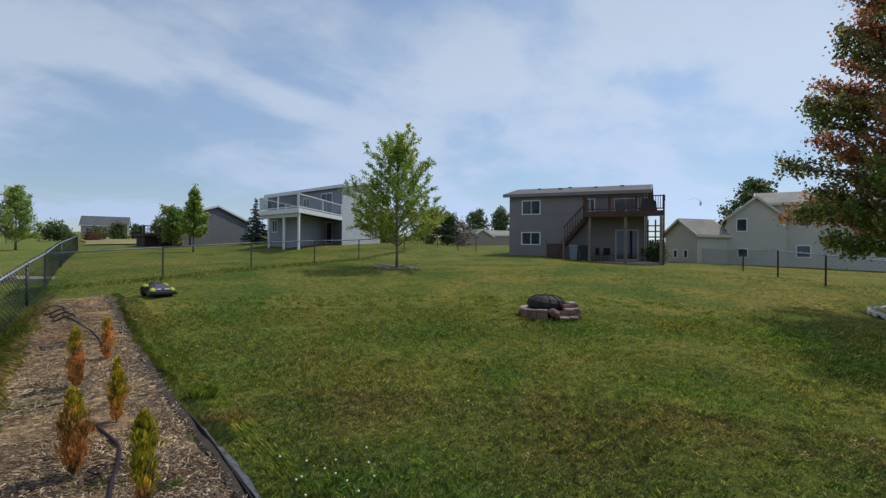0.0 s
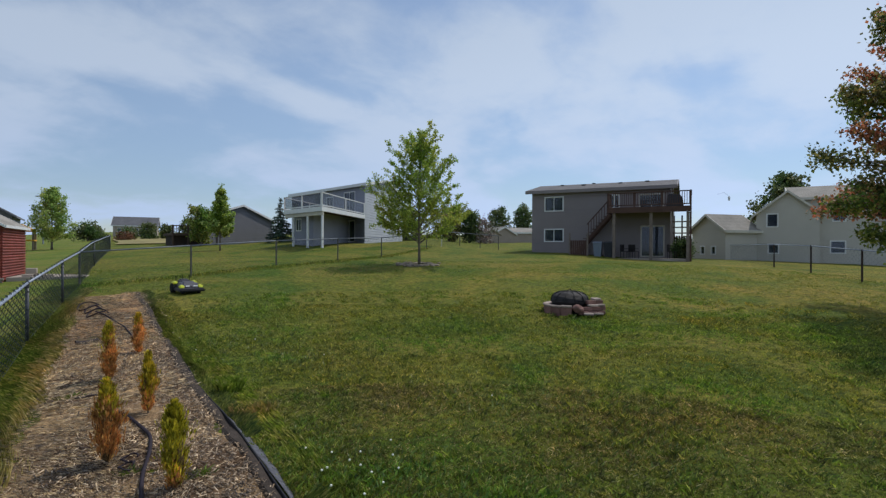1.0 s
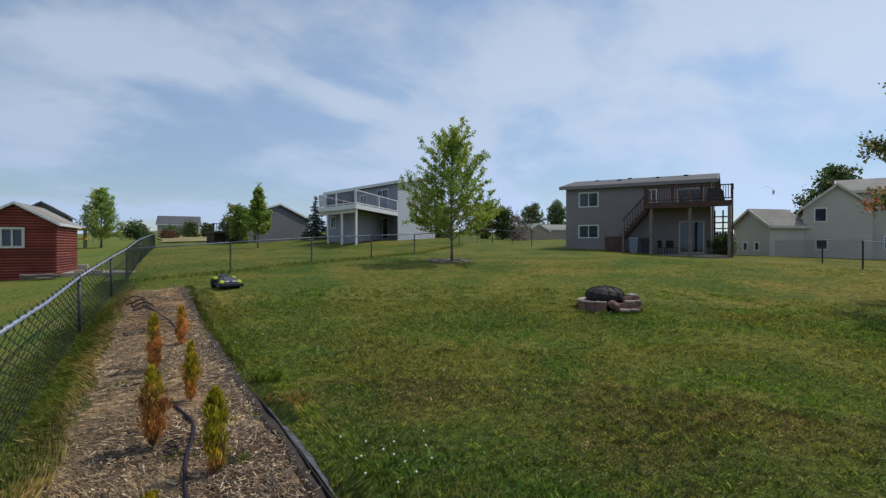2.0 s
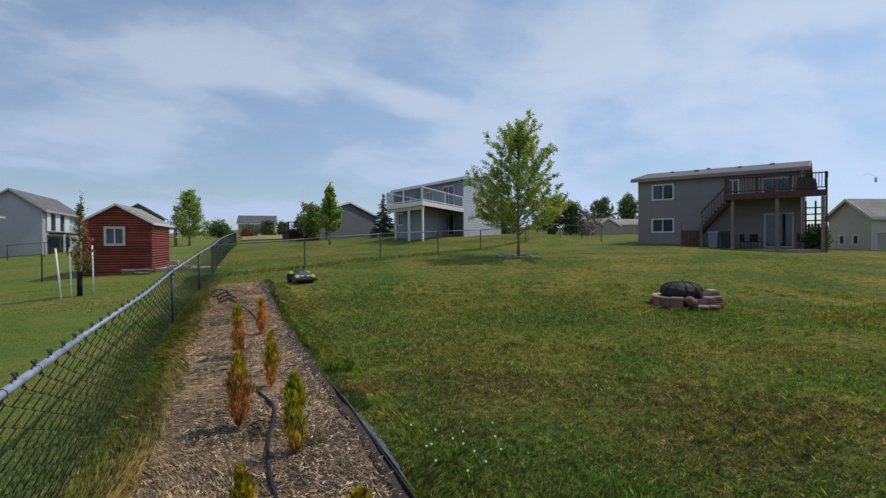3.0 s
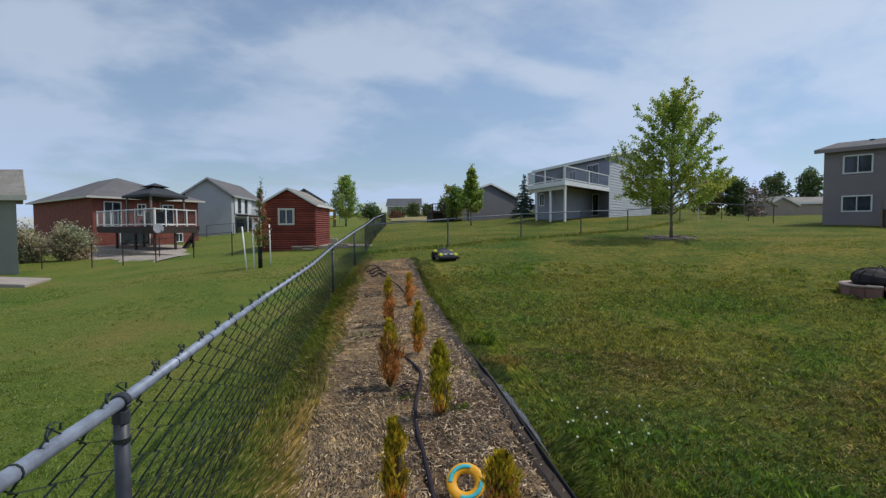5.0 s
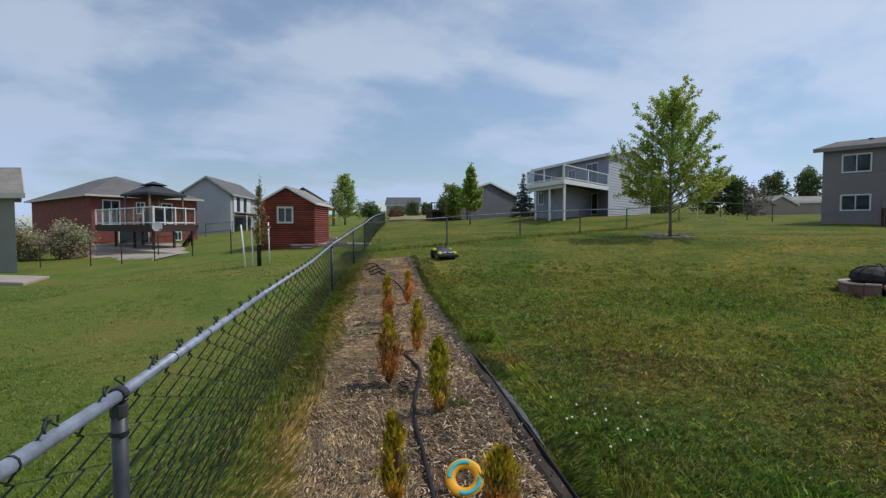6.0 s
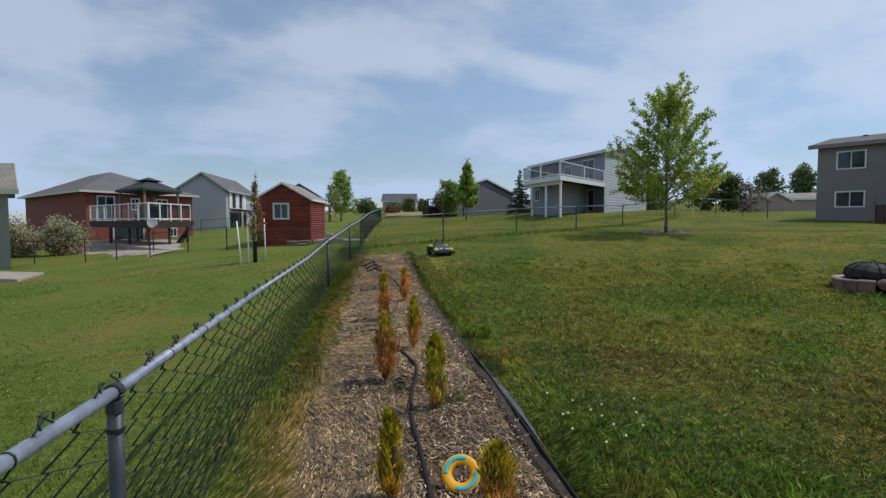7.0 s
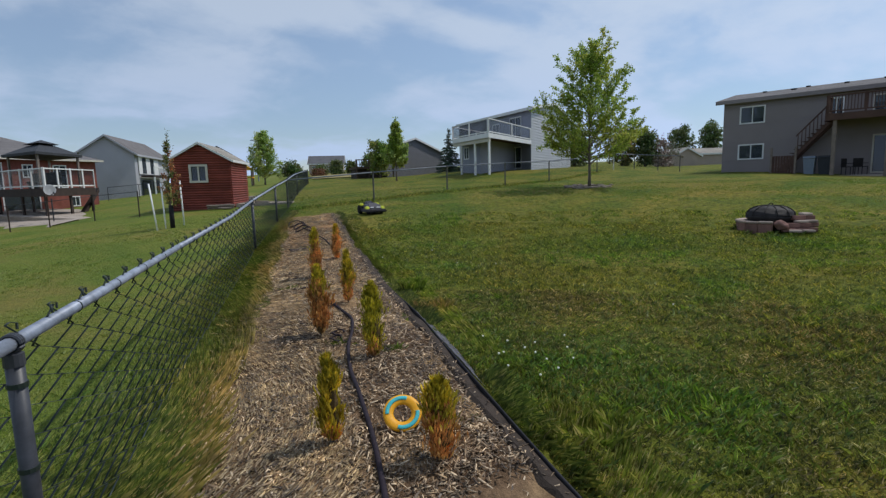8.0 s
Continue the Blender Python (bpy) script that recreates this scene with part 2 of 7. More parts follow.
MEADOW = blade_material("mid_lawn_blade", [(0.0, (0.054, 0.092, 0.011)), (0.4, (0.154, 0.204, 0.023)), (0.8, (0.328, 0.354, 0.050)), (1.0, (0.499, 0.458, 0.114))], tufts=(0.42, 1.6), slope=True, fine=0.35)
TALL = blade_material("long_grass", [(0.0, (0.11, 0.15, 0.016)), (0.4, (0.20, 0.24, 0.03)), (0.75, (0.34, 0.33, 0.06)), (1.0, (0.56, 0.46, 0.18))], 0.45)
LUSH = blade_material("lush_fence_grass", [(0.0, (0.050, 0.085, 0.011)), (0.5, (0.120, 0.160, 0.022)), (0.85, (0.25, 0.27, 0.045)), (1.0, (0.42, 0.37, 0.11))], 0.35, BROWN_GREEN, (0.5, 1.35))
HAY = blade_material("dry_straw", [(0.0, (0.13, 0.09, 0.052)), (0.5, (0.33, 0.24, 0.125)), (1.0, (0.62, 0.47, 0.26))], 0.2, DRY)
FLOWER = painted("white_petal", (0.92, 0.90, 0.76), 0.7, 0.05)
GALV = painted("galvanised_steel", (0.31, 0.35, 0.43), 0.5, 0.28, 9.0, metal=0.15, spec=0.5, relief=0.05)
DARKPOST = painted("dark_coated_post", (0.045, 0.048, 0.058), 0.45, 0.3, 8.0, spec=0.45, relief=0.05)
GREYPOST = painted("weathered_steel_post", (0.12, 0.115, 0.105), 0.6, 0.25, 6.0, relief=0.05)
WIRE = painted("dark_vinyl_wire", (0.018, 0.030, 0.024), 0.5, 0.15, 8.0, spec=0.4, relief=0.03)
EDGING = painted("black_plastic_edging", (0.030, 0.029, 0.034), 0.75, 0.3, 5.0, spec=0.2)
FABRIC = painted("grey_weed_fabric", (0.235, 0.235, 0.265), 0.85, 0.25, 12.0)
HOSE = painted("black_soaker_hose", (0.026, 0.018, 0.026), 0.8, 0.25, 20.0)
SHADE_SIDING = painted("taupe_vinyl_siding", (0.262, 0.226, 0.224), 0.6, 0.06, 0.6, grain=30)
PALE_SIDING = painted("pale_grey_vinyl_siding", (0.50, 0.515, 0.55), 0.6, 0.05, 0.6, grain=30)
# the pale siding again, with the front's shade put into a darker, bluer colour
SHADED_PALE_SIDING = painted("shaded_pale_siding", (0.285, 0.295, 0.355), 0.6, 0.06, 0.6, grain=30)
BEIGE_SIDING = painted("beige_vinyl_siding", (0.55, 0.515, 0.45), 0.6, 0.05, 0.6, grain=30)
GREY_SIDING = painted("grey_vinyl_siding", (0.41, 0.415, 0.455), 0.6, 0.06, 0.6, grain=30)
DIM_SIDING = painted("dark_grey_vinyl_siding", (0.17, 0.17, 0.19), 0.6, 0.06, 0.6, grain=30)
SAGE_SIDING = painted("sage_green_siding", (0.265, 0.268, 0.225), 0.7, 0.08, 0.8, grain=30)
TAN_SIDING = painted("tan_siding", (0.42, 0.35, 0.29), 0.7, 0.08, 0.8, grain=30)
RED_LOG = painted("red_stained_log", (0.26, 0.06, 0.042), 0.6, 0.25, 1.5, grain=25, piece=0.25)
BRICK = painted("red_brick", (0.25, 0.078, 0.060), 0.85, 0.2, 2.5, grain=18, relief=0.4)
WHITE = painted("white_trim_paint", (0.78, 0.78, 0.77), 0.5, 0.05, 2.0)
CREAM = painted("cream_trim_paint", (0.62, 0.58, 0.50), 0.6, 0.08, 2.0)
DECKWOOD = painted("brown_stained_deck_wood", (0.098, 0.054, 0.042), 0.75, 0.2, 2.0, grain=25)
TIMBER = painted("weathered_timber", (0.23, 0.185, 0.155), 0.85, 0.2, 3.0, grain=30)
OLDWOOD = painted("old_brown_timber", (0.105, 0.07, 0.055), 0.85, 0.25, 3.0, grain=30)
DARKWOOD = painted("dark_timber", (0.055, 0.038, 0.032), 0.8, 0.25, 3.0, grain=30)
ROOF_GREY = shingle_material("grey_shingles", (0.165, 0.155, 0.155))
ROOF_BROWN = shingle_material("weathered_brown_shingles", (0.30, 0.275, 0.24))
ROOF_DARK = shingle_material("dark_shingles", (0.13, 0.13, 0.14))
GLASS = glass_material()
def clear_panel():
    m, t, b = material("clear_rail_panel", 0.08, 0.0, 0.5)
    b.inputs["Base Color"].default_value = (0.03, 0.035, 0.04, 1)
    tr = t.nodes.new("ShaderNodeBsdfTransparent")
    mix = t.nodes.new("ShaderNodeMixShader")
    mix.inputs[0].default_value = 0.72
    t.links.new(b.outputs[0], mix.inputs[1])
    t.links.new(tr.outputs[0], mix.inputs[2])
    t.links.new(mix.outputs[0], t.nodes["Material Output"].inputs[0])
    return m


CLEAR = clear_panel()
BLIND = painted("pale_window_blind", (0.55, 0.55, 0.53), 0.8, 0.06)
DARKROOM = painted("dim_interior", (0.10, 0.095, 0.09), 0.9, 0.1)
CAPSTONE = painted("pale_capstone", (0.47, 0.37, 0.315), 0.9, 0.2, 5.0, piece=0.4)
# bare soil with the shadow of the edging and grass put into its colour
SHADED_SOIL = painted("shaded_bare_soil", (0.060, 0.045, 0.035), 0.95, 0.3, 9.0, grain=90, relief=0.8)
RAIL_DULL = painted("dull_galvanised_rail", (0.20, 0.22, 0.26), 0.6, 0.2, 4.0, metal=0.1)
CONCRETE = painted("pale_concrete", (0.40, 0.335, 0.28), 0.9, 0.15, 1.5)
STONE = painted("grey_stone", (0.30, 0.245, 0.195), 0.9, 0.2, 5.0, piece=0.4)
PAVER = painted("reddish_retaining_block", (0.25, 0.135, 0.112), 0.9, 0.2, 6.0, piece=0.22)
SOOT = painted("sooty_steel", (0.026, 0.022, 0.022), 0.7, 0.3, 6.0)
TWIGS = painted("dry_inner_twigs", (0.115, 0.075, 0.03), 0.9, 0.35, 30.0, relief=0.6)
BARK = painted("grey_bark", (0.17, 0.14, 0.115), 0.9, 0.25, 12.0, relief=0.6)
PVC = painted("white_pvc", (0.95, 0.95, 0.93), 0.4, 0.04)
DISH = painted("pale_grey_dish", (0.60, 0.60, 0.60), 0.45, 0.05)
ORANGE = painted("orange_rubber", (0.86, 0.40, 0.012), 0.5, 0.05, spec=0.4)
TEAL = painted("teal_rubber", (0.06, 0.52, 0.56), 0.5, 0.05, spec=0.4)
BODY_DARK = painted("dark_grey_plastic", (0.050, 0.048, 0.062), 0.45, 0.1, spec=0.45, relief=0.03)
LIME = painted("lime_yellow_plastic", (0.62, 0.66, 0.03), 0.4, 0.05, spec=0.45, relief=0.03)
RUBBER = painted("black_rubber", (0.015, 0.015, 0.016), 0.8, 0.2)
BIN = painted("blue_grey_plastic", (0.20, 0.24, 0.30), 0.5, 0.08)
CANVAS = painted("charcoal_canvas", (0.045, 0.048, 0.055), 0.8, 0.12)
RED_PAINT = painted("red_plastic", (0.22, 0.025, 0.03), 0.6, 0.15)
LEAF_GREEN = blade_material("young_maple_leaf", [(0.0, (0.10, 0.15, 0.03)), (0.5, (0.20, 0.27, 0.055)), (0.85, (0.32, 0.35, 0.08)), (1.0, (0.46, 0.42, 0.12))], 0.5)
LEAF_YOUNG = blade_material("leafy_maple_green", [(0.0, (0.17, 0.26, 0.045)), (0.5, (0.33, 0.44, 0.07)), (1.0, (0.55, 0.62, 0.12))], 0.6, BROWN_GREEN, (0.8, 1.2))
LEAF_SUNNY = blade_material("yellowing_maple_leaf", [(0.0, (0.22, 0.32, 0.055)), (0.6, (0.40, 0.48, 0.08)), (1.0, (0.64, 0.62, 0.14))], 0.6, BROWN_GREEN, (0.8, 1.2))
LEAF_PALE = blade_material("pale_green_leaf", [(0.0, (0.26, 0.36, 0.10)), (0.6, (0.44, 0.54, 0.15)), (1.0, (0.64, 0.68, 0.24))], 0.6, BROWN_GREEN, (0.85, 1.15))
LEAF_RED = blade_material("autumn_maple_leaf", [(0.0, (0.135, 0.135, 0.047)), (0.25, (0.297, 0.203, 0.081)), (0.5, (0.513, 0.189, 0.101)), (0.8, (0.675, 0.230, 0.121)), (1.0, (0.891, 0.459, 0.203))], 0.5, BROWN_GREEN, (0.6, 1.4))
LEAF_OLIVE = blade_material("olive_maple_leaf", [(0.0, (0.084, 0.114, 0.036)), (0.5, (0.204, 0.228, 0.072)), (0.85, (0.408, 0.300, 0.108)), (1.0, (0.624, 0.432, 0.156))], 0.5, BROWN_GREEN, (0.6, 1.4))
LEAF_DARK = blade_material("dark_green_leaf", [(0.0, (0.06, 0.095, 0.035)), (0.6, (0.13, 0.175, 0.06)), (1.0, (0.22, 0.26, 0.09))], 0.35)
LEAF_SPRUCE = blade_material("spruce_needles", [(0.0, (0.05, 0.08, 0.06)), (1.0, (0.14, 0.19, 0.15))], 0.2)
LEAF_RUST = blade_material("dull_rust_leaf", [(0.0, (0.12, 0.055, 0.03)), (1.0, (0.27, 0.13, 0.06))], 0.3)
LEAF_BUSH = blade_material("pale_shrub_leaf", [(0.0, (0.22, 0.21, 0.10)), (0.5, (0.44, 0.40, 0.24)), (1.0, (0.82, 0.72, 0.58))], 0.4, BROWN_GREEN, (0.7, 1.3))
LEAF_TWIG = blade_material("bare_twigs", [(0.0, (0.22, 0.17, 0.15)), (1.0, (0.36, 0.27, 0.24))], 0.1)
LEAF_BROWN = blade_material("browned_foliage", [(0.0, (0.42, 0.17, 0.06)), (0.6, (0.68, 0.31, 0.085)), (1.0, (0.80, 0.50, 0.17))], 0.3, DRY)
LEAF_ARBOR = blade_material("arborvitae_foliage", [(0.0, (0.34, 0.285, 0.015)), (0.6, (0.60, 0.455, 0.03)), (1.0, (0.80, 0.58, 0.06))], 0.3, BROWN_GREEN)
LEAF_ARBOR_DARK = blade_material("arborvitae_green_foliage", [(0.0, (0.21, 0.19, 0.016)), (0.6, (0.40, 0.34, 0.028)), (1.0, (0.60, 0.47, 0.05))], 0.3, BROWN_GREEN, (0.6, 1.4))


# ---- building blocks ----
def thing(name, at, label, category, group="", kind=""):
    ob = new(name)
    ob.location = at
    ob.empty_display_size = 0.2
    return tagged(ob, label, category, group, kind)


def base_of(ob):
    p = Vector((0, 0, 0))
    while ob:
        p += ob.location
        ob = ob.parent
    return p


def part(name, bm, mat, parent=None, label="", smooth=False):
    """Links a bmesh given in world places as one mesh, under its thing or part."""
    me = bpy.data.meshes.new(name)
    if parent:
        bmesh.ops.translate(bm, vec=-base_of(parent), verts=bm.verts)
    if smooth:
        for f in bm.faces:
            f.smooth = True
    bm.to_mesh(me)
    bm.free()
    me.materials.append(mat)
    ob = new(name, me)
    ob.parent = parent
    return tagged(ob, label) if label else ob


def mesh_part(name, verts, faces, mat, parent=None, label=""):
    me = bpy.data.meshes.new(name)
    off = base_of(parent) if parent else Vector()
    v = np.asarray(verts, np.float32) - np.array(off, np.float32)
    f = np.asarray(faces, np.int32)
    me.vertices.add(len(v))
    me.vertices.foreach_set("co", v.ravel())
    me.loops.add(f.size)
    me.loops.foreach_set("vertex_index", f.ravel())
    me.polygons.add(len(f))
    me.polygons.foreach_set("loop_start", np.arange(len(f), dtype=np.int32) * f.shape[1])
    me.update(calc_edges=True)
    me.materials.append(mat)
    ob = new(name, me)
    ob.parent = parent
    return tagged(ob, label) if label else ob


def hexa(bm, pts):
    """Eight corners: the lower four in turn, then the upper four."""
    v = [bm.verts.new(p) for p in pts]
    for f in ((3, 2, 1, 0), (4, 5, 6, 7), (0, 1, 5, 4), (1, 2, 6, 5), (2, 3, 7, 6), (3, 0, 4, 7)):
        bm.faces.new([v[i] for i in f])
    return v


def box(bm, x0, x1, y0, y1, z0, z1):
    return hexa(bm, [(x0, y0, z0), (x1, y0, z0), (x1, y1, z0), (x0, y1, z0), (x0, y0, z1), (x1, y0, z1), (x1, y1, z1), (x0, y1, z1)])


def tube(bm, pts, radii, sides=8, cap=True):
    """A round bar along points."""
    pts = [Vector(p) for p in pts]
    if not isinstance(radii, (list, tuple)):
        radii = [radii] * len(pts)
    rings = []
    for i, p in enumerate(pts):
        d = (pts[min(i + 1, len(pts) - 1)] - pts[max(i - 1, 0)]).normalized()
        a = d.cross(Vector((0, 0, 1)) if abs(d.z) < 0.95 else Vector((1, 0, 0))).normalized()
        b = d.cross(a)
        rings.append([bm.verts.new(p + radii[i] * (math.cos(k) * a + math.sin(k) * b)) for k in (2 * math.pi * s / sides for s in range(sides))])
    for r, q in zip(rings, rings[1:]):
        for s in range(sides):
            bm.faces.new((r[s], r[(s + 1) % sides], q[(s + 1) % sides], q[s]))
    if cap:
        bm.faces.new(rings[0][::-1])
        bm.faces.new(rings[-1])


class Plot:
    """A building's own plan: u along one wall, v along the other, heights in metres above its foot."""

    def __init__(self, foot, u_to, v_to):
        self.o = Vector(foot)
        self.u = Vector((u_to[0] - foot[0], u_to[1] - foot[1], 0)).normalized()
        self.v = Vector((v_to[0] - foot[0], v_to[1] - foot[1], 0)).normalized()

    def p(self, u, v, z):
        return self.o + self.u * u + self.v * v + Vector((0, 0, z))

    def box(self, bm, u0, u1, v0, v1, z0, z1):
        P = self.p
        hexa(bm, [P(u0, v0, z0), P(u1, v0, z0), P(u1, v1, z0), P(u0, v1, z0), P(u0, v0, z1), P(u1, v0, z1), P(u1, v1, z1), P(u0, v1, z1)])


def lap_wall(bm, plot, a, b, z0, z1, out, holes=(), course=0.2, thick=0.18, top=None, lap=0.03):
    """A wall of lapped boards from a to b (u, v), with openings (s0, s1, z0, z1) right through it.
    out: the outward step in (u, v). top(z): start and end of the boards at a height, for gables."""
    a, b, out = Vector((*a, 0)), Vector((*b, 0)), Vector((*out, 0))
    length = (b - a).length
    d = (b - a) / length
    zs = {z0, z1}
    zs |= {z0 + i * course for i in range(int((z1 - z0) / course) + 1)}
    for h in holes:
        zs |= {h[2], h[3]}
    zs = sorted(zs)
    zs = [z for i, z in enumerate(zs) if i == 0 or z - zs[i - 1] > 0.012]
    for lo, hi in zip(zs, zs[1:]):
        if hi - lo < 0.01:
            continue
        mid = (lo + hi) / 2
        s0, s1 = top(mid) if top else (0, length)
        cuts = sorted({s0, s1} | {c for h in holes for c in h[:2] if s0 < c < s1})
        runs = list(zip(cuts, cuts[1:]))
        for h in holes:
            if h[2] < mid < h[3]:
                runs = [r for q in runs for r in ((q[0], min(q[1], h[0])), (max(q[0], h[1]), q[1])) if r[1] - r[0] > 0.01]
        for p, q in runs:
            def at(s, o, z):
                w = a + d * s + out * o
                return plot.p(w.x, w.y, z)
            (p0, q0), (p1, q1) = ((p, q), (p, q)) if not top else (top(lo), top(hi))
            hexa(bm, [at(p0, lap, lo), at(q0, lap, lo), at(q0, -thick, lo), at(p0, -thick, lo), at(p1, 0.0, hi), at(q1, 0.0, hi), at(q1, -thick, hi), at(p1, -thick, hi)])
    bmesh.ops.remove_doubles(bm, verts=bm.verts, dist=0.0005)


def window(plot, house, a, b, out, hole, name="window", frame_mat=WHITE, panes=2, blind=-1, w=0.05):
    """A framed window (or glazed door) in the opening of a wall from a to b."""
    a, b, out = Vector((*a, 0)), Vector((*b, 0)), Vector((*out, 0))
    d = (b - a).normalized()
    s0, s1, z0, z1 = hole

    def slab(bm, p, q, lo, hi, near, far):
        c = []
        for z in (lo, hi):
            for s, o in ((p, near), (q, near), (q, far), (p, far)):
                x = a + d * s + out * o
                c.append(plot.p(x.x, x.y, z))
        hexa(bm, c)

    bm = bmesh.new()
    slab(bm, s0 - 0.03, s1 + 0.03, z0 - 0.03, z0 + w, 0.05, -0.1)
    slab(bm, s0 - 0.03, s1 + 0.03, z1 - w, z1 + 0.03, 0.05, -0.1)
    slab(bm, s0 - 0.03, s0 + w, z0 + w, z1 - w, 0.05, -0.1)
    slab(bm, s1 - w, s1 + 0.03, z0 + w, z1 - w, 0.05, -0.1)
    step = (s1 - s0) / panes
    for i in range(1, panes):
        slab(bm, s0 + i * step - w * 0.5, s0 + i * step + w * 0.5, z0 + w, z1 - w, 0.03, -0.08)
    win = part(name, bm, frame_mat, house, "white-framed sliding window" if name == "window" else "white-framed glass patio door")
    for i in range(panes):
        bm = bmesh.new()
        slab(bm, s0 + i * step + w * 0.4, s0 + (i + 1) * step - w * 0.4, z0 + w, z1 - w, -0.03, -0.045)
        part("pane", bm, GLASS, win).visible_shadow = False
        if i == blind or blind == 9:
            bm = bmesh.new()
            slab(bm, s0 + i * step + w * 0.4, s0 + (i + 1) * step - w * 0.4, z0 + w + (z1 - z0) * 0.25, z1 - w, -0.12, -0.13)
            part("blind", bm, BLIND, win)
    return win


def gable_roof(plot, house, u0, u1, v0, v1, eave, rise, ridge_along="u", over=0.4, mat=ROOF_GREY, trim=WHITE, thick=0.16):
    """Two roof slopes with fascia and rake boards."""
    P = plot.p

    def q(along, across, z):
        return P(along, across, z) if ridge_along == "u" else P(across, along, z)

    a0, a1 = (u0 - over, u1 + over) if ridge_along == "u" else (v0 - over, v1 + over)
    c0, c1 = (v0, v1) if ridge_along == "u" else (u0, u1)
    mid = (c0 + c1) / 2
    drop = rise / (mid - c0) * over
    bm = bmesh.new()
    for lo, sgn in ((c0, -1), (c1, 1)):
        e = lo + sgn * over
        hexa(bm, [q(a0, e, eave - drop), q(a1, e, eave - drop), q(a1, mid, eave + rise), q(a0, mid, eave + rise),
                  q(a0, e, eave - drop + thick), q(a1, e, eave - drop + thick), q(a1, mid, eave + rise + thick), q(a0, mid, eave + rise + thick)])
    roof = part("roof", bm, mat, house, "shingled gable roof")
    for lo, sgn in ((c0, -1), (c1, 1)):
        e = lo + sgn * over
        bm = bmesh.new()
        o = sgn * 0.05
        hexa(bm, [q(a0, e, eave - drop - 0.06), q(a1, e, eave - drop - 0.06), q(a1, e + o, eave - drop - 0.06), q(a0, e + o, eave - drop - 0.06),
                  q(a0, e, eave - drop + thick), q(a1, e, eave - drop + thick), q(a1, e + o, eave - drop + thick), q(a0, e + o, eave - drop + thick)])
        part("gutter", bm, trim, roof)
        for a, g in ((a0, -0.05), (a1, 0.05)):
            bm = bmesh.new()
            hexa(bm, [q(a, e, eave - drop - 0.05), q(a + g, e, eave - drop - 0.05), q(a + g, mid, eave + rise - 0.05), q(a, mid, eave + rise - 0.05),
                      q(a, e, eave - drop + thick), q(a + g, e, eave - drop + thick), q(a + g, mid, eave + rise + thick), q(a, mid, eave + rise + thick)])
            part("rake_board", bm, trim, roof)
    return roof


def smooth(a, b, v):
    t = min(max((v - a) / (b - a), 0.0), 1.0)
    return t * t * (3 - 2 * t)


def terrain(x, y):
    """The lie of the land: flat round the garden bed, rising to the houses, lower beside them."""
    r, az = math.hypot(x, y), math.degrees(math.atan2(x, y))
    amp = -0.1 + 0.95 * smooth(-36, -10, az) + 0.6 * smooth(-14, 15, az) - 0.75 * smooth(55, 88, az)
    amp *= smooth(-9, 3, y)
    up = smooth(-25, 2, az) * (1 - smooth(44, 58, az))
    knoll = 0.48 * smooth(31, 45, r) * smooth(10, 18, az) * (1 - smooth(30, 40, az))
    return knoll + amp * smooth(5, 29, r) + up * (0.035 * max(0, min(r, 45) - 26) + 0.03 * max(0, min(r, 400) - 45))


# ---- the land ----
def edge_x(y):
    """Where the plastic edging runs, beside the lawn."""
    return 1.279 - 0.031 * (y - 5) - 0.0143 * ((y - 5) ** 2 + 1) ** 0.5


def build_ground():
    n_a = 288
    radii = [0.0] + [0.35 * 1.062 ** i for i in range(152)]
    verts, faces = [(0, 0, 0)], []
    for r in radii[1:]:
        for k in range(n_a):
            a = 2 * math.pi * k / n_a
            x, y = r * math.sin(a), r * math.cos(a)
            z = terrain(x, y)
            if r < 60:
                z += 0.035 * noise.noise((x * 0.45, y * 0.45, 0)) * smooth(2, 8, r) + 0.008 * noise.noise((x * 2, y * 2, 3))
            if r > 500:
                z -= 0.02 * (r - 500)
            verts.append((x, y, z))
    for k in range(n_a):
        faces.append((0, 1 + (k + 1) % n_a, 1 + k, 1 + k))
    for i in range(len(radii) - 2):
        b = 1 + i * n_a
        for k in range(n_a):
            k2 = (k + 1) % n_a
            faces.append((b + k, b + k2, b + n_a + k2, b + n_a + k))
    me = bpy.data.meshes.new("ground")
    me.from_pydata(verts, [], [f[:3] if f[2] == f[3] else f for f in faces])
    for p in me.polygons:
        p.use_smooth = True
    me.materials.append(LAWN)
    return tagged(new("ground", me), "mown lawn of green and yellowing grass", "lawn", kind="structure")


build_ground()


def build_bed():
    """The strip of mulch between the fence's grass and the edging."""
    rows, cols = 220, 26
    verts, faces = [], []
    for j in range(rows + 1):
        y = -2.5 + 21.6 * j / rows
        wob = 0.06 * noise.noise((0, y * 0.9, 5)) + 0.03 * noise.noise((0, y * 3, 9))
        for i in range(cols + 1):
            s = i / cols
            x = (-0.86 + wob) * (1 - s) + (edge_x(y) - 0.01) * s
            z = terrain(x, y) + 0.028 + 0.03 * noise.noise((x * 1.6, y * 1.6, 1)) + 0.012 * noise.noise((x * 7, y * 7, 2))
            z -= 0.03 * (smooth(0.8, 1.0, abs(2 * s - 1))) + 0.06 * smooth(18.6, 19.1, y)
            verts.append((x, y, z))
    for j in range(rows):
        for i in range(cols):
            b = j * (cols + 1) + i
            faces.append((b, b + 1, b + cols + 2, b + cols + 1))
    me = bpy.data.meshes.new("garden_bed")
    me.from_pydata(verts, [], faces)
    for p in me.polygons:
        p.use_smooth = True
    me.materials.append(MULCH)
    return tagged(new("garden_bed", me), "long garden bed of weathered wood mulch", "garden bed", kind="structure")


build_bed()


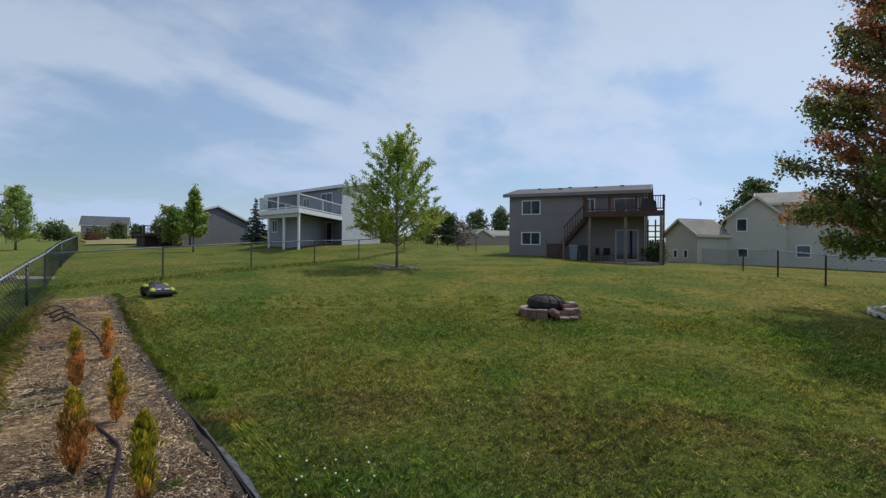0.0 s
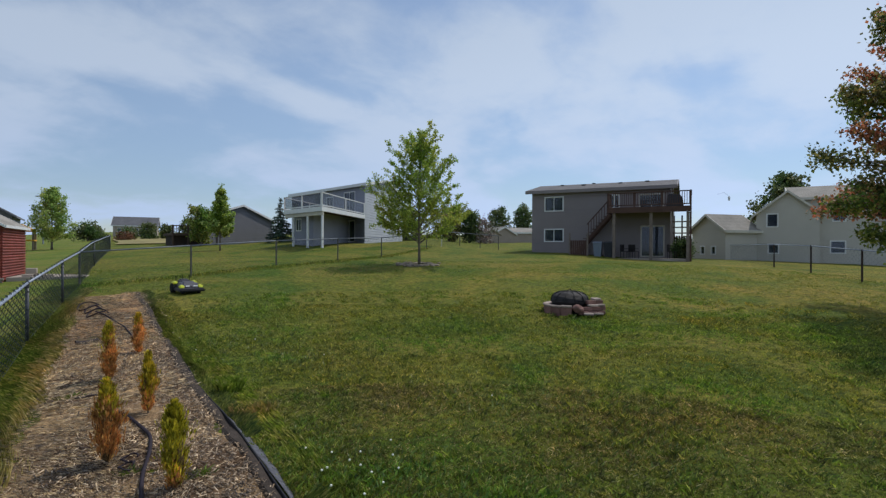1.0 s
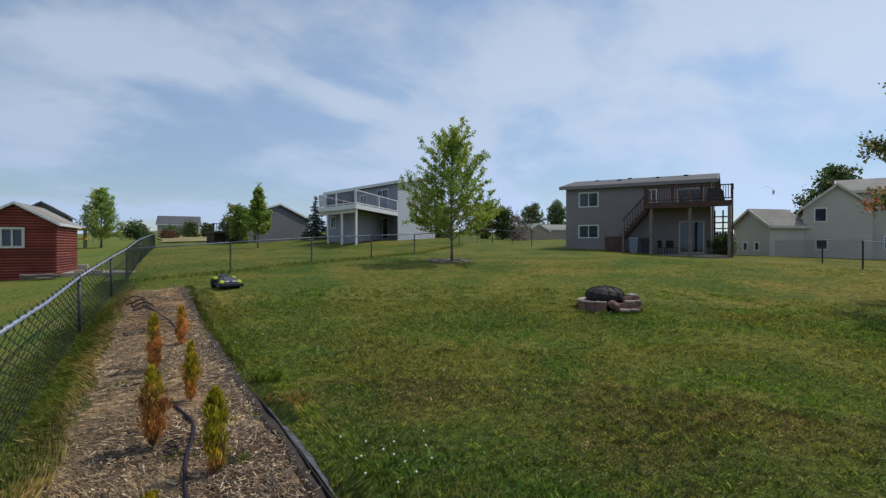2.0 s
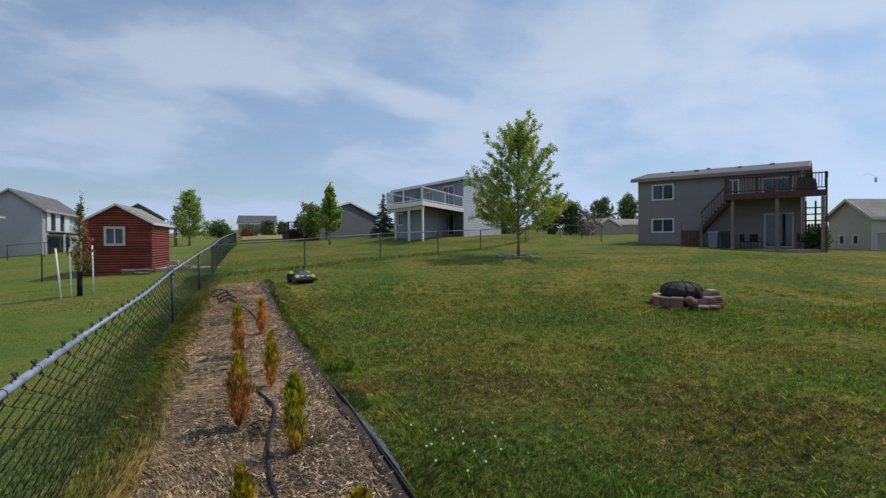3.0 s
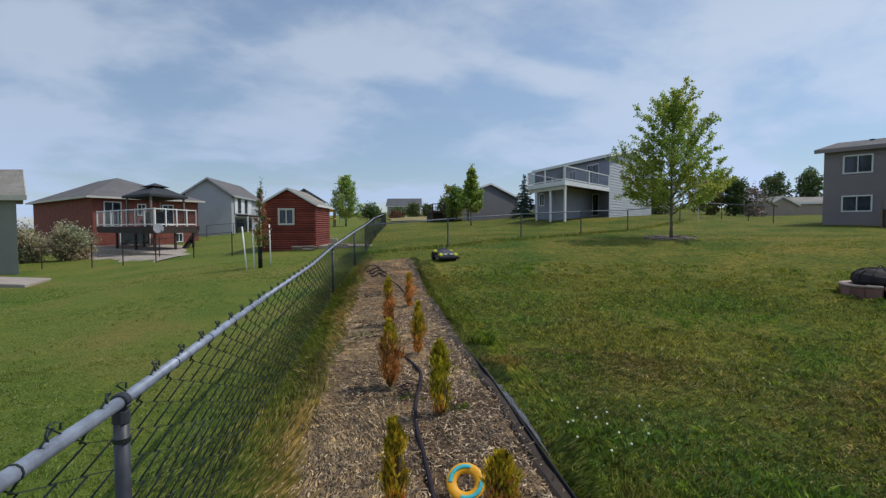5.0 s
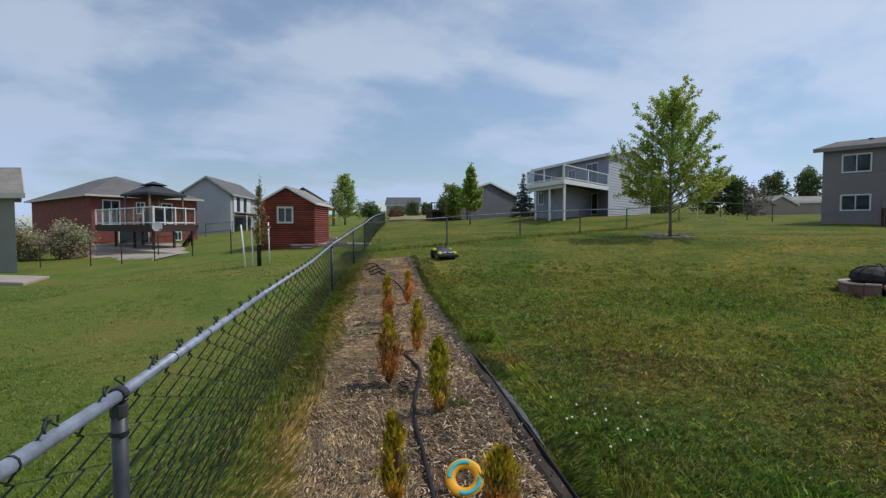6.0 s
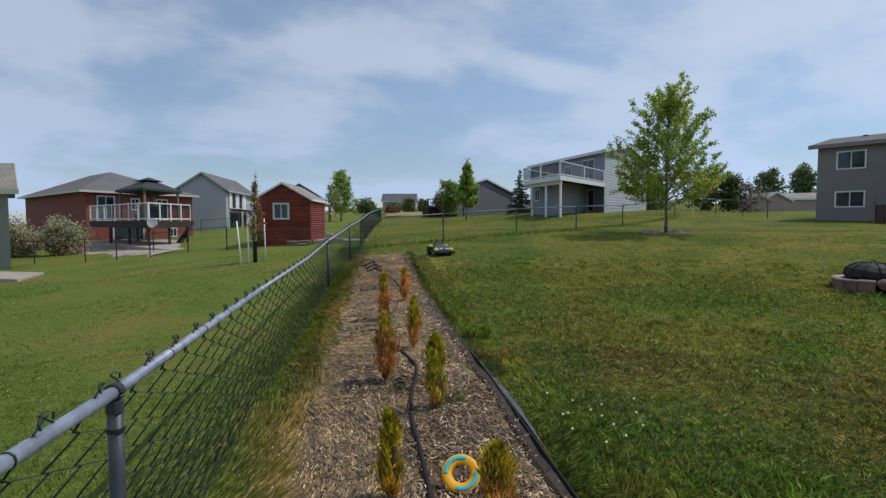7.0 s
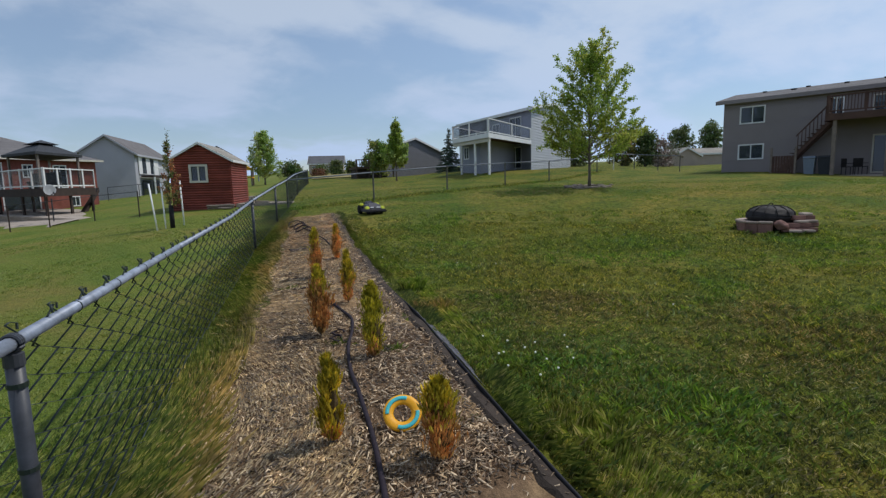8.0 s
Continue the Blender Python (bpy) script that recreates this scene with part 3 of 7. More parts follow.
def chips(count, seed, y0, y1, power):
    """Loose wood chips and bark strips lying on the bed."""
    rng = np.random.default_rng(seed)
    y = y0 + (y1 - y0) * rng.random(count) ** power
    s = rng.random(count) ** 0.6
    x = -0.84 + s * (edge_x(y) + 0.80)
    # bare soil shows in patches and along the edging
    bare = np.array([noise.noise((a * 1.5, b * 1.1, 7.3)) for a, b in zip(x, y)])
    keep = (bare < 0.12 + 0.3 * rng.random(count)) & ((s < 0.95) | (rng.random(count) < 0.7))
    x, y = x[keep], y[keep]
    count = len(x)
    length = rng.uniform(0.015, 0.06, count) * np.where(rng.random(count) < 0.12, 1.8, 1.0)
    width = rng.uniform(0.005, 0.017, count)
    ang = rng.uniform(0, 2 * np.pi, count)
    tilt = rng.normal(0, 0.4, count)
    z = np.array([terrain(a, b) + 0.036 + 0.03 * noise.noise((a * 1.6, b * 1.6, 1)) for a, b in zip(x, y)]) + rng.uniform(-0.004, 0.012, count)
    d = np.stack([np.cos(ang), np.sin(ang), tilt], 1) * length[:, None] / 2
    n = np.stack([-np.sin(ang), np.cos(ang), rng.normal(0, 0.2, count)], 1) * width[:, None] / 2
    c = np.stack([x, y, z], 1)
    h = np.array([0, 0, 0.0025])
    taper = rng.uniform(0.1, 1.0, count)[:, None]
    low = [c - d - n, c + d - n * taper, c + d + n * taper, c - d + n]
    v = np.stack(low + [p + h for p in low], 1).reshape(-1, 3)
    f = np.array([(4, 5, 6, 7), (0, 1, 5, 4), (1, 2, 6, 5), (2, 3, 7, 6), (3, 0, 4, 7)])
    faces = (np.arange(count)[:, None, None] * 8 + f[None]).reshape(-1, 4)
    ob = mesh_part("wood_chips", v, faces, CHIP)
    return tagged(ob, "scattered pale wood chips on the garden bed", "mulch", kind="stuff")


chips(34000, 3, 1.6, 18.8, 1.7)
chips(14000, 4, -2.45, 2.2, 1.0)


# ---- fences ----
def fence_run(name, posts, height, label, rail_mat, post_mat, pitch=0.1, wire=0.0035, post_r=0.03, rail_r=0.022, knuckles=True, skip=(), post_up=0.03, fancy=True, row=0.1):
    """A chain-link fence: a post at each place, top rail between them, woven wire below it."""
    first = posts[0]
    fence = thing(name, (first[0], first[1], terrain(*first)), label, "fence")
    tops = []
    for i, (x, y) in enumerate(posts):
        g = terrain(x, y)
        tops.append(Vector((x, y, g + height)))
        if i in skip:
            continue
        bm = bmesh.new()
        low = rail_r + 0.012 if fancy else -post_up
        tube(bm, [(x, y, g - 0.15), (x, y, g + height - low)], post_r, 20, fancy)
        post = part("post", bm, post_mat, fence, smooth=True)
        if fancy:
            # an eye-top cap: a sleeve over the post and a loop round the rail
            bm = bmesh.new()
            tube(bm, [(x, y, g + height - low - 0.05), (x, y, g + height - low), (x, y, g + height - low + 0.006)], [post_r * 1.14, post_r * 1.1, post_r * 0.6], 14)
            near, far = posts[max(i - 1, 0)], posts[min(i + 1, len(posts) - 1)]
            run = Vector((far[0] - near[0], far[1] - near[1], 0)).normalized()
            across = Vector((run.y, -run.x, 0))
            for o in (-0.012, 0.0, 0.012):
                tube(bm, [Vector((x, y, g + height)) + run * o + (across * math.cos(a) + Vector((0, 0, math.sin(a)))) * (rail_r + 0.006) for a in np.linspace(0, 2 * math.pi, 17)], 0.008, 6, False)
            part("post_cap", bm, post_mat, post)
            bm = bmesh.new()
            for k in (0.25, 0.55, 0.85):
                tube(bm, [(x, y, g + height * k), (x, y, g + height * k + 0.02)], post_r * 1.15, 12)
            tagged(part("tie_band", bm, WIRE, post), kind="stuff")
    for i, (a, b) in enumerate(zip(tops, tops[1:])):
        bm = bmesh.new()
        n = max(1, int((b - a).length / 3))
        pts = [a.lerp(b, k / n) for k in range(n + 1)]
        for p in pts[1:-1]:
            p.z = terrain(p.x, p.y) + height
        tube(bm, pts, rail_r, 10)
        rail = part("top_rail", bm, rail_mat, fence, smooth=True)
        if fancy:
            bm = bmesh.new()
            m = max(1, int((b - a).length / 0.62))
            d = (b - a).normalized()
            for k in range(1, m):
                p = a.lerp(b, k / m)
                p.z = terrain(p.x, p.y) + height
                tube(bm, [p - d * 0.004, p + d * 0.004], rail_r * 1.12, 10)
            tagged(part("rail_ties", bm, WIRE, rail), kind="stuff")
    # woven wire: each strand zigzags from the rail to the ground
    V, F = [], []
    for a, b in zip(tops, tops[1:]):
        L = (b - a).length
        d = (b - a).normalized()
        side = Vector((d.y, -d.x, 0)).normalized()
        count = int(L / pitch)
        rows = max(2, int(round((height - 0.03) / row)))
        for k in range(count):
            base = a + d * (k + 0.5) * pitch
            g = terrain(base.x, base.y)
            pts = []
            for j in range(rows + 1):
                sgn = 1 if (j + k) % 2 else -1
                up = (0.075 if knuckles else 0.0) if j == 0 else 0.0
                pts.append(base + d * sgn * pitch * 0.5 + side * 0.012 * sgn + Vector((0, 0, g + height + up - (height - 0.02) * j / rows - base.z)))
            if knuckles and fancy:
                # the cut ends are bent over into knuckles
                sgn = 1 if k % 2 else -1
                pts = [pts[0] + Vector((0, 0, -0.030)) - d * sgn * 0.055 + side * 0.014, pts[0] + Vector((0, 0, -0.006)) - d * sgn * 0.062 + side * 0.012, pts[0] + Vector((0, 0, 0.006)) - d * sgn * 0.03] + pts
            s0 = len(V)
            for p in pts:
                for o in ((wire, 0), (-wire * 0.6, wire), (-wire * 0.6, -wire)):
                    V.append(p + d * o[0] + side * o[1])
            for j in range(len(pts) - 1):
                q = s0 + j * 3
                for m in range(3):
                    m2 = (m + 1) % 3
                    F.append((q + m, q + m2, q + 3 + m2, q + 3 + m))
    tagged(mesh_part("wire_mesh", V, F, WIRE, fence, "dark vinyl-coated chain-link mesh"), kind="stuff")
    return fence


fence_run("chain_link_fence", [(-1.10, -5.0), (-1.20, 2.32), (-1.37, 5.6), (-1.46, 13.0), (-1.26, 17.9), (-1.05, 21.4), (-0.95, 31.0), (-0.5, 50.0)], 1.2,
          "dark chain-link fence with a galvanised top rail beside the bed", GALV, DARKPOST, 0.19, 0.0055, rail_r=0.029, post_r=0.033, skip=(2,), row=0.066)
fence_run("chain_link_fence", [(-1.05, 21.4), (2.45, 21.9), (6.1, 23.5), (9.78, 25.5), (13.5, 28.0), (19.8, 33.3), (26.2, 38.2), (27.0, 36.2), (27.3, 34.0)], 1.2,
          "chain-link fence across the top of the lawn", RAIL_DULL, GREYPOST, 0.11, 0.0022, 0.035, 0.026, fancy=False)
fence_run("chain_link_fence", [(44.0, 23.7), (29.7, 13.5), (26.0, 10.3), (24.0, 7.8), (22.3, 4.2), (21.5, 0.0)], 1.2,
          "chain-link fence along the lower side of the lawn", GALV, DARKWOOD, 0.11, 0.0022, 0.035, 0.024, fancy=False)
fence_run("wire_fence", [(-19.5, 27.0), (-16.5, 25.9), (-13.6, 24.7), (-12.06, 24.3), (-10.6, 24.2), (-9.1, 24.6), (-7.2, 24.0)], 1.05,
          "thin dark wire fence before the brick house", DARKPOST, DARKWOOD, 0.2, 0.002, 0.025, 0.012, fancy=False)
fence_run("chain_link_fence", [(-19.0, 55.0), (-16.5, 55.6), (-14.0, 56.0)], 1.3, "black chain-link fence beside the grey house", DARKPOST, DARKPOST, 0.16, 0.004, fancy=False)


# ---- houses ----
def rail_panel(plot, parent, a, b, floor, top, mat, n_posts, balusters=0, infill=None, post_w=0.1, pad=0.03):
    """A deck railing from a to b (u, v): posts, rails, and balusters or infill sheets."""
    a, b = Vector(a), Vector(b)
    d = (b - a)
    L = d.length
    d.normalize()
    n = Vector((-d.y, d.x))

    def bar(bm, s0, s1, w, z0, z1):
        c = []
        for z in (z0, z1):
            for s, o in ((s0, -w), (s1, -w), (s1, w), (s0, w)):
                q = a + d * s + n * o
                c.append(plot.p(q.x, q.y, z))
        hexa(bm, c)

    bm = bmesh.new()
    bar(bm, 0, L, 0.07, top - 0.06, top)
    rail = part("handrail", bm, mat, parent)
    bm = bmesh.new()
    bar(bm, 0, L, 0.03, floor + 0.1, floor + 0.17)
    part("bottom_rail", bm, mat, parent)
    for i in range(n_posts + 1):
        s = L * i / n_posts
        bm = bmesh.new()
        bar(bm, max(0, s - post_w / 2), min(L, s + post_w / 2) if i else post_w, post_w / 2, floor, top + 0.02)
        part("rail_post", bm, mat, parent)
    for i in range(balusters):
        s = L * (i + 0.5) / balusters
        bm = bmesh.new()
        bar(bm, s - 0.02, s + 0.02, 0.02, floor + 0.17, top - 0.06)
        part("baluster", bm, mat, parent)
    if infill:
        for i in range(n_posts):
            bm = bmesh.new()
            bar(bm, L * i / n_posts + post_w / 2, L * (i + 1) / n_posts - post_w / 2, 0.006, floor + 0.17, top - 0.06)
            part("infill_panel", bm, infill, parent).visible_shadow = False
    return rail


def closed_box(plot, house, u0, u1, v0, v1, z0, z1, mat, name="inner_wall", sides="lrb"):
    """Plain walls for the sides that are not seen, a floor and a dim inside."""
    for key, b in (("l", (u0, u0 + 0.18, v0 + 0.19, v1 - 0.19)), ("r", (u1 - 0.18, u1, v0 + 0.19, v1 - 0.19)), ("b", (u0, u1, v1 - 0.18, v1))):
        if key in sides:
            bm = bmesh.new()
            plot.box(bm, *b, z0, z1)
            part("wall", bm, mat, house)
    bm = bmesh.new()
    plot.box(bm, u0 + 0.19, u1 - 0.19, v0 + 0.19, v1 - 0.19, z0, z0 + 0.1)
    part("floor", bm, DARKROOM, house)
    bm = bmesh.new()
    plot.box(bm, u0 + 0.19, u1 - 0.19, v0 + 1.6, v0 + 1.7, z0 + 0.1, z1)
    part("partition", bm, DARKROOM, house)


def gable_end(bm, plot, a, b, eave, rise, out, course=0.2, lap=0.03):
    L = (Vector(b) - Vector(a)).length
    lap_wall(bm, plot, a, b, eave, eave + rise * 0.97, out, course=course, lap=lap, top=lambda z: (L / 2 * (z - eave) / rise, L - L / 2 * (z - eave) / rise))


def taupe_house():
    """The split-level house with the brown deck and walk-out."""
    pl = Plot((26.94, 29.44, 1.55), (32.13, 20.96), (27.793, 29.962))
    h = thing("house", pl.o, "taupe-sided two-level house with a brown timber deck", "house")
    W, D, E = 9.75, 8.0, 4.95
    holes = [(1.0, 2.4, 3.5, 4.56), (0.98, 2.42, 1.2, 2.14), (5.7, 6.4, 3.6, 4.55), (7.75, 9.3, 3.42, 4.5), (7.85, 9.35, 0.15, 2.28)]
    bm = bmesh.new()
    lap_wall(bm, pl, (0, 0), (W, 0), -0.5, E, (0, -1), holes, 0.15, lap=0.012)
    part("wall", bm, SHADE_SIDING, h, "taupe lapped siding")
    closed_box(pl, h, 0, W, 0, D, -0.5, E, SHADE_SIDING)
    bm = bmesh.new()
    gable_end(bm, pl, (0, D), (0, 0), E, 0.8, (-1, 0))
    part("gable", bm, SHADE_SIDING, h)
    bm = bmesh.new()
    gable_end(bm, pl, (W, 0), (W, D), E, 0.8, (1, 0))
    part("gable", bm, SHADE_SIDING, h)
    for i, hole in enumerate(holes):
        window(pl, h, (0, 0), (W, 0), (0, -1), hole, "patio_door" if i > 2 else "window", CREAM if i > 2 else WHITE, 2, (1, 1, -1, 0, -1)[i])
    roof = gable_roof(pl, h, 0, W, 0, D, E, 0.8, "u", 0.38, ROOF_GREY, SHADE_SIDING, 0.18)
    for u, v, s in ((1.6, 3.2, 0.1), (3.4, 2.6, 0.13), (4.0, 3.6, 0.1), (6.1, 3.0, 0.1), (8.0, 3.3, 0.12)):
        bm = bmesh.new()
        z = E + 0.8 * v / 4 + 0.1
        tube(bm, [pl.p(u, v, z), pl.p(u, v, z + 0.1)], s, 8)
        tube(bm, [pl.p(u, v, z + 0.1), pl.p(u, v, z + 0.15)], s * 1.4, 8)
        part("roof_vent", bm, SOOT, roof)
    bm = bmesh.new()
    tube(bm, [pl.p(W + 0.1, -0.1, E - 0.1), pl.p(W + 0.1, -0.03, E - 0.5), pl.p(W + 0.1, -0.03, 0)], 0.05, 6)
    part("downspout", bm, SHADE_SIDING, h)
    # the deck
    dk = thing("deck", pl.p(8.5, -3, -0.1), "brown timber deck on posts with a stair", "deck")
    F, T, U0, U1, V0 = 3.38, 4.36, 6.05, 11.0, -3.05
    for i in range(22):
        bm = bmesh.new()
        v = V0 + (0 - V0) * i / 22
        pl.box(bm, U0, U1, v, v - V0 / 22 - 0.015, F - 0.05, F)
        part("deck_board", bm, DECKWOOD, dk)
    bm = bmesh.new()
    pl.box(bm, U0, U1, V0 - 0.05, V0 - 0.004, F - 0.36, F + 0.01)
    pl.box(bm, U0 - 0.05, U0 - 0.004, V0, -0.02, F - 0.36, F + 0.01)
    pl.box(bm, U1 + 0.004, U1 + 0.05, V0, 0.9, F - 0.36, F + 0.01)
    part("rim_joist", bm, DECKWOOD, dk)
    for u in (6.42, 8.7, 10.85):
        bm = bmesh.new()
        pl.box(bm, u - 0.09, u + 0.09, V0 + 0.08, V0 + 0.26, -0.3, F - 0.36)
        part("post", bm, TIMBER, dk)
    rail_panel(pl, dk, (U0, V0), (U1, V0), F, T, DECKWOOD, 3, 36)
    rail_panel(pl, dk, (U1, V0), (U1, -0.1), F, T, DECKWOOD, 2, 18)
    rail_panel(pl, dk, (U0, -1.7), (U0, V0), F, T, DECKWOOD, 1, 8)
    # stair down along the wall
    steps = 13
    for i in range(steps):
        u = U0 - 0.1 - 0.2 * i
        z = F - (F - 0.35) * (i + 1) / (steps + 1)
        bm = bmesh.new()
        pl.box(bm, u - 0.24, u, -1.35, -0.25, z - 0.04, z)
        part("stair_tread", bm, DECKWOOD, dk)
    for v in (-1.4, -0.2):
        bm = bmesh.new()
        a, b = (U0, F - 0.05), (U0 - 0.1 - 0.2 * steps, 0.15)
        P = pl.p
        hexa(bm, [P(b[0], v, b[1] - 0.28), P(a[0], v, a[1] - 0.3), P(a[0], v + 0.05, a[1] - 0.3), P(b[0], v + 0.05, b[1] - 0.28), P(b[0], v, b[1]), P(a[0], v, a[1]), P(a[0], v + 0.05, a[1]), P(b[0], v + 0.05, b[1])])
        part("stringer", bm, DECKWOOD, dk)
    bm = bmesh.new()
    P = pl.p
    hexa(bm, [P(4.4, -1.42, 2.35), P(6.05, -1.42, 4.2), P(6.05, -1.34, 4.2), P(4.4, -1.34, 2.35), P(4.4, -1.42, 2.45), P(6.05, -1.42, 4.32), P(6.05, -1.34, 4.32), P(4.4, -1.34, 2.45)])
    part("stair_handrail", bm, DECKWOOD, dk)
    for i in range(9):
        u = 4.5 + 0.18 * i
        bm = bmesh.new()
        z = 2.4 + (u - 4.4) * 1.12
        pl.box(bm, u - 0.02, u + 0.02, -1.4, -1.36, z - 1.0, z)
        part("baluster", bm, DECKWOOD, dk)
    # the open screen under the far end of the deck: posts, rails and slats
    for v in (-2.9, -1.95, -1.0, -0.05, 0.9):
        bm = bmesh.new()
        pl.box(bm, U1 - 0.05, U1 + 0.05, v - 0.05, v + 0.05, -0.1, F - 0.36)
        part("screen_post", bm, DECKWOOD, dk)
    for z in (1.75, 2.15, 2.55):
        bm = bmesh.new()
        pl.box(bm, U1 - 0.03, U1 + 0.03, -2.9, 0.9, z, z + 0.09)
        part("screen_rail", bm, DECKWOOD, dk)
    for i in range(20):
        bm = bmesh.new()
        v = -2.8 + 0.19 * i
        pl.box(bm, U1 - 0.02, U1 + 0.02, v, v + 0.12, 0.0, 1.72)
        part("screen_slat", bm, DECKWOOD, dk)
    for i in range(7):
        bm = bmesh.new()
        u = 9.9 + 0.16 * i
        pl.box(bm, u, u + 0.12, 0.88, 0.92, 0.0, 1.6)
        part("screen_slat", bm, DECKWOOD, dk)
    for u in (9.95, 10.45):
        bm = bmesh.new()
        pl.box(bm, u - 0.05, u + 0.05, 0.85, 0.95, -0.1, F - 0.36)
        part("screen_post", bm, DECKWOOD, dk)
    for z in (1.0, 1.75, 2.15, 2.55):
        bm = bmesh.new()
        pl.box(bm, 9.8, U1, 0.87, 0.93, z, z + 0.08)
        part("screen_rail", bm, DECKWOOD, dk)
    # things beneath the deck and on it
    lat = thing("screen_panel", pl.p(3.9, -2.2, 0), "solid brown timber screen between two posts", "screen")
    for i in range(8):
        bm = bmesh.new()
        pl.box(bm, 3.42 + 0.14 * i, 3.54 + 0.14 * i, -2.23, -2.2, -0.2, 1.25)
        part("board", bm, DECKWOOD, lat)
    for u in (3.36, 4.58):
        bm = bmesh.new()
        pl.box(bm, u - 0.05, u + 0.05, -2.28, -2.18, -0.3, 1.75)
        part("post", bm, TIMBER, lat)
    for u, mat, lab in ((5.25, BIN, "pale blue-grey plastic wheeled bin beneath the deck"), (5.95, CANVAS, "dark plastic wheeled bin beneath the deck")):
        b = thing("wheeled_bin", pl.p(u, -2.0, 0.05), lab, "bin")
        bm = bmesh.new()
        P = pl.p
        hexa(bm, [P(u - 0.22, -2.2, 0.1), P(u + 0.22, -2.2, 0.1), P(u + 0.22, -1.75, 0.1), P(u - 0.22, -1.75, 0.1), P(u - 0.29, -2.28, 1.05), P(u + 0.29, -2.28, 1.05), P(u + 0.29, -1.68, 1.05), P(u - 0.29, -1.68, 1.05)])
        part("body", bm, mat, b)
        bm = bmesh.new()
        hexa(bm, [P(u - 0.31, -2.32, 1.06), P(u + 0.31, -2.32, 1.06), P(u + 0.31, -1.65, 1.06), P(u - 0.31, -1.65, 1.06), P(u - 0.28, -2.26, 1.15), P(u + 0.28, -2.26, 1.15), P(u + 0.28, -1.72, 1.18), P(u - 0.28, -1.72, 1.18)])
        part("lid", bm, mat, b)
    for u, v, a in ((7.0, -1.6, 0.2), (7.5, -1.3, -0.4), (9.9, -1.5, 0.3)):
        patio_chair(pl.p(u, v, 0.05), a)
    g = thing("covered_grill", pl.p(10.1, -1.0, F), "dark covered grill on the deck", "grill")
    bm = bmesh.new()
    P = pl.p
    hexa(bm, [P(9.5, -1.3, F), P(10.6, -1.3, F), P(10.6, -0.7, F), P(9.5, -0.7, F), P(9.6, -1.25, F + 1.0), P(10.5, -1.25, F + 0.85), P(10.5, -0.75, F + 0.85), P(9.6, -0.75, F + 1.05)])
    bmesh.ops.bevel(bm, geom=bm.edges[:], offset=0.08, segments=2, affect="EDGES")
    part("cover", bm, CANVAS, g)
    ctr = thing("patio_slab", pl.p(8.0, -1.5, 0.02), "pale concrete patio beneath the deck", "patio", kind="structure")
    bm = bmesh.new()
    pl.box(bm, 5.2, 10.8, -2.9, -0.05, -0.3, 0.05)
    part("slab", bm, CONCRETE, ctr)
    return pl


def patio_chair(at, turn):
    c = thing("patio_chair", at, "dark metal patio chair beneath the deck", "chair", "patio chairs")
    rot = Matrix.Translation(at) @ Matrix.Rotation(turn, 4, "Z")

    def go(name, b):
        bm = bmesh.new()
        box(bm, *b)
        bm.transform(rot)
        part(name, bm, SOOT, c)

    go("seat", (-0.25, 0.25, -0.25, 0.25, 0.42, 0.46))
    go("backrest", (-0.25, 0.25, 0.22, 0.26, 0.46, 0.92))
    for x in (-0.24, 0.21):
        for y in (-0.24, 0.21):
            go("leg", (x, x + 0.03, y, y + 0.03, 0, 0.42))
        go("armrest", (x, x + 0.03, -0.25, 0.25, 0.62, 0.65))


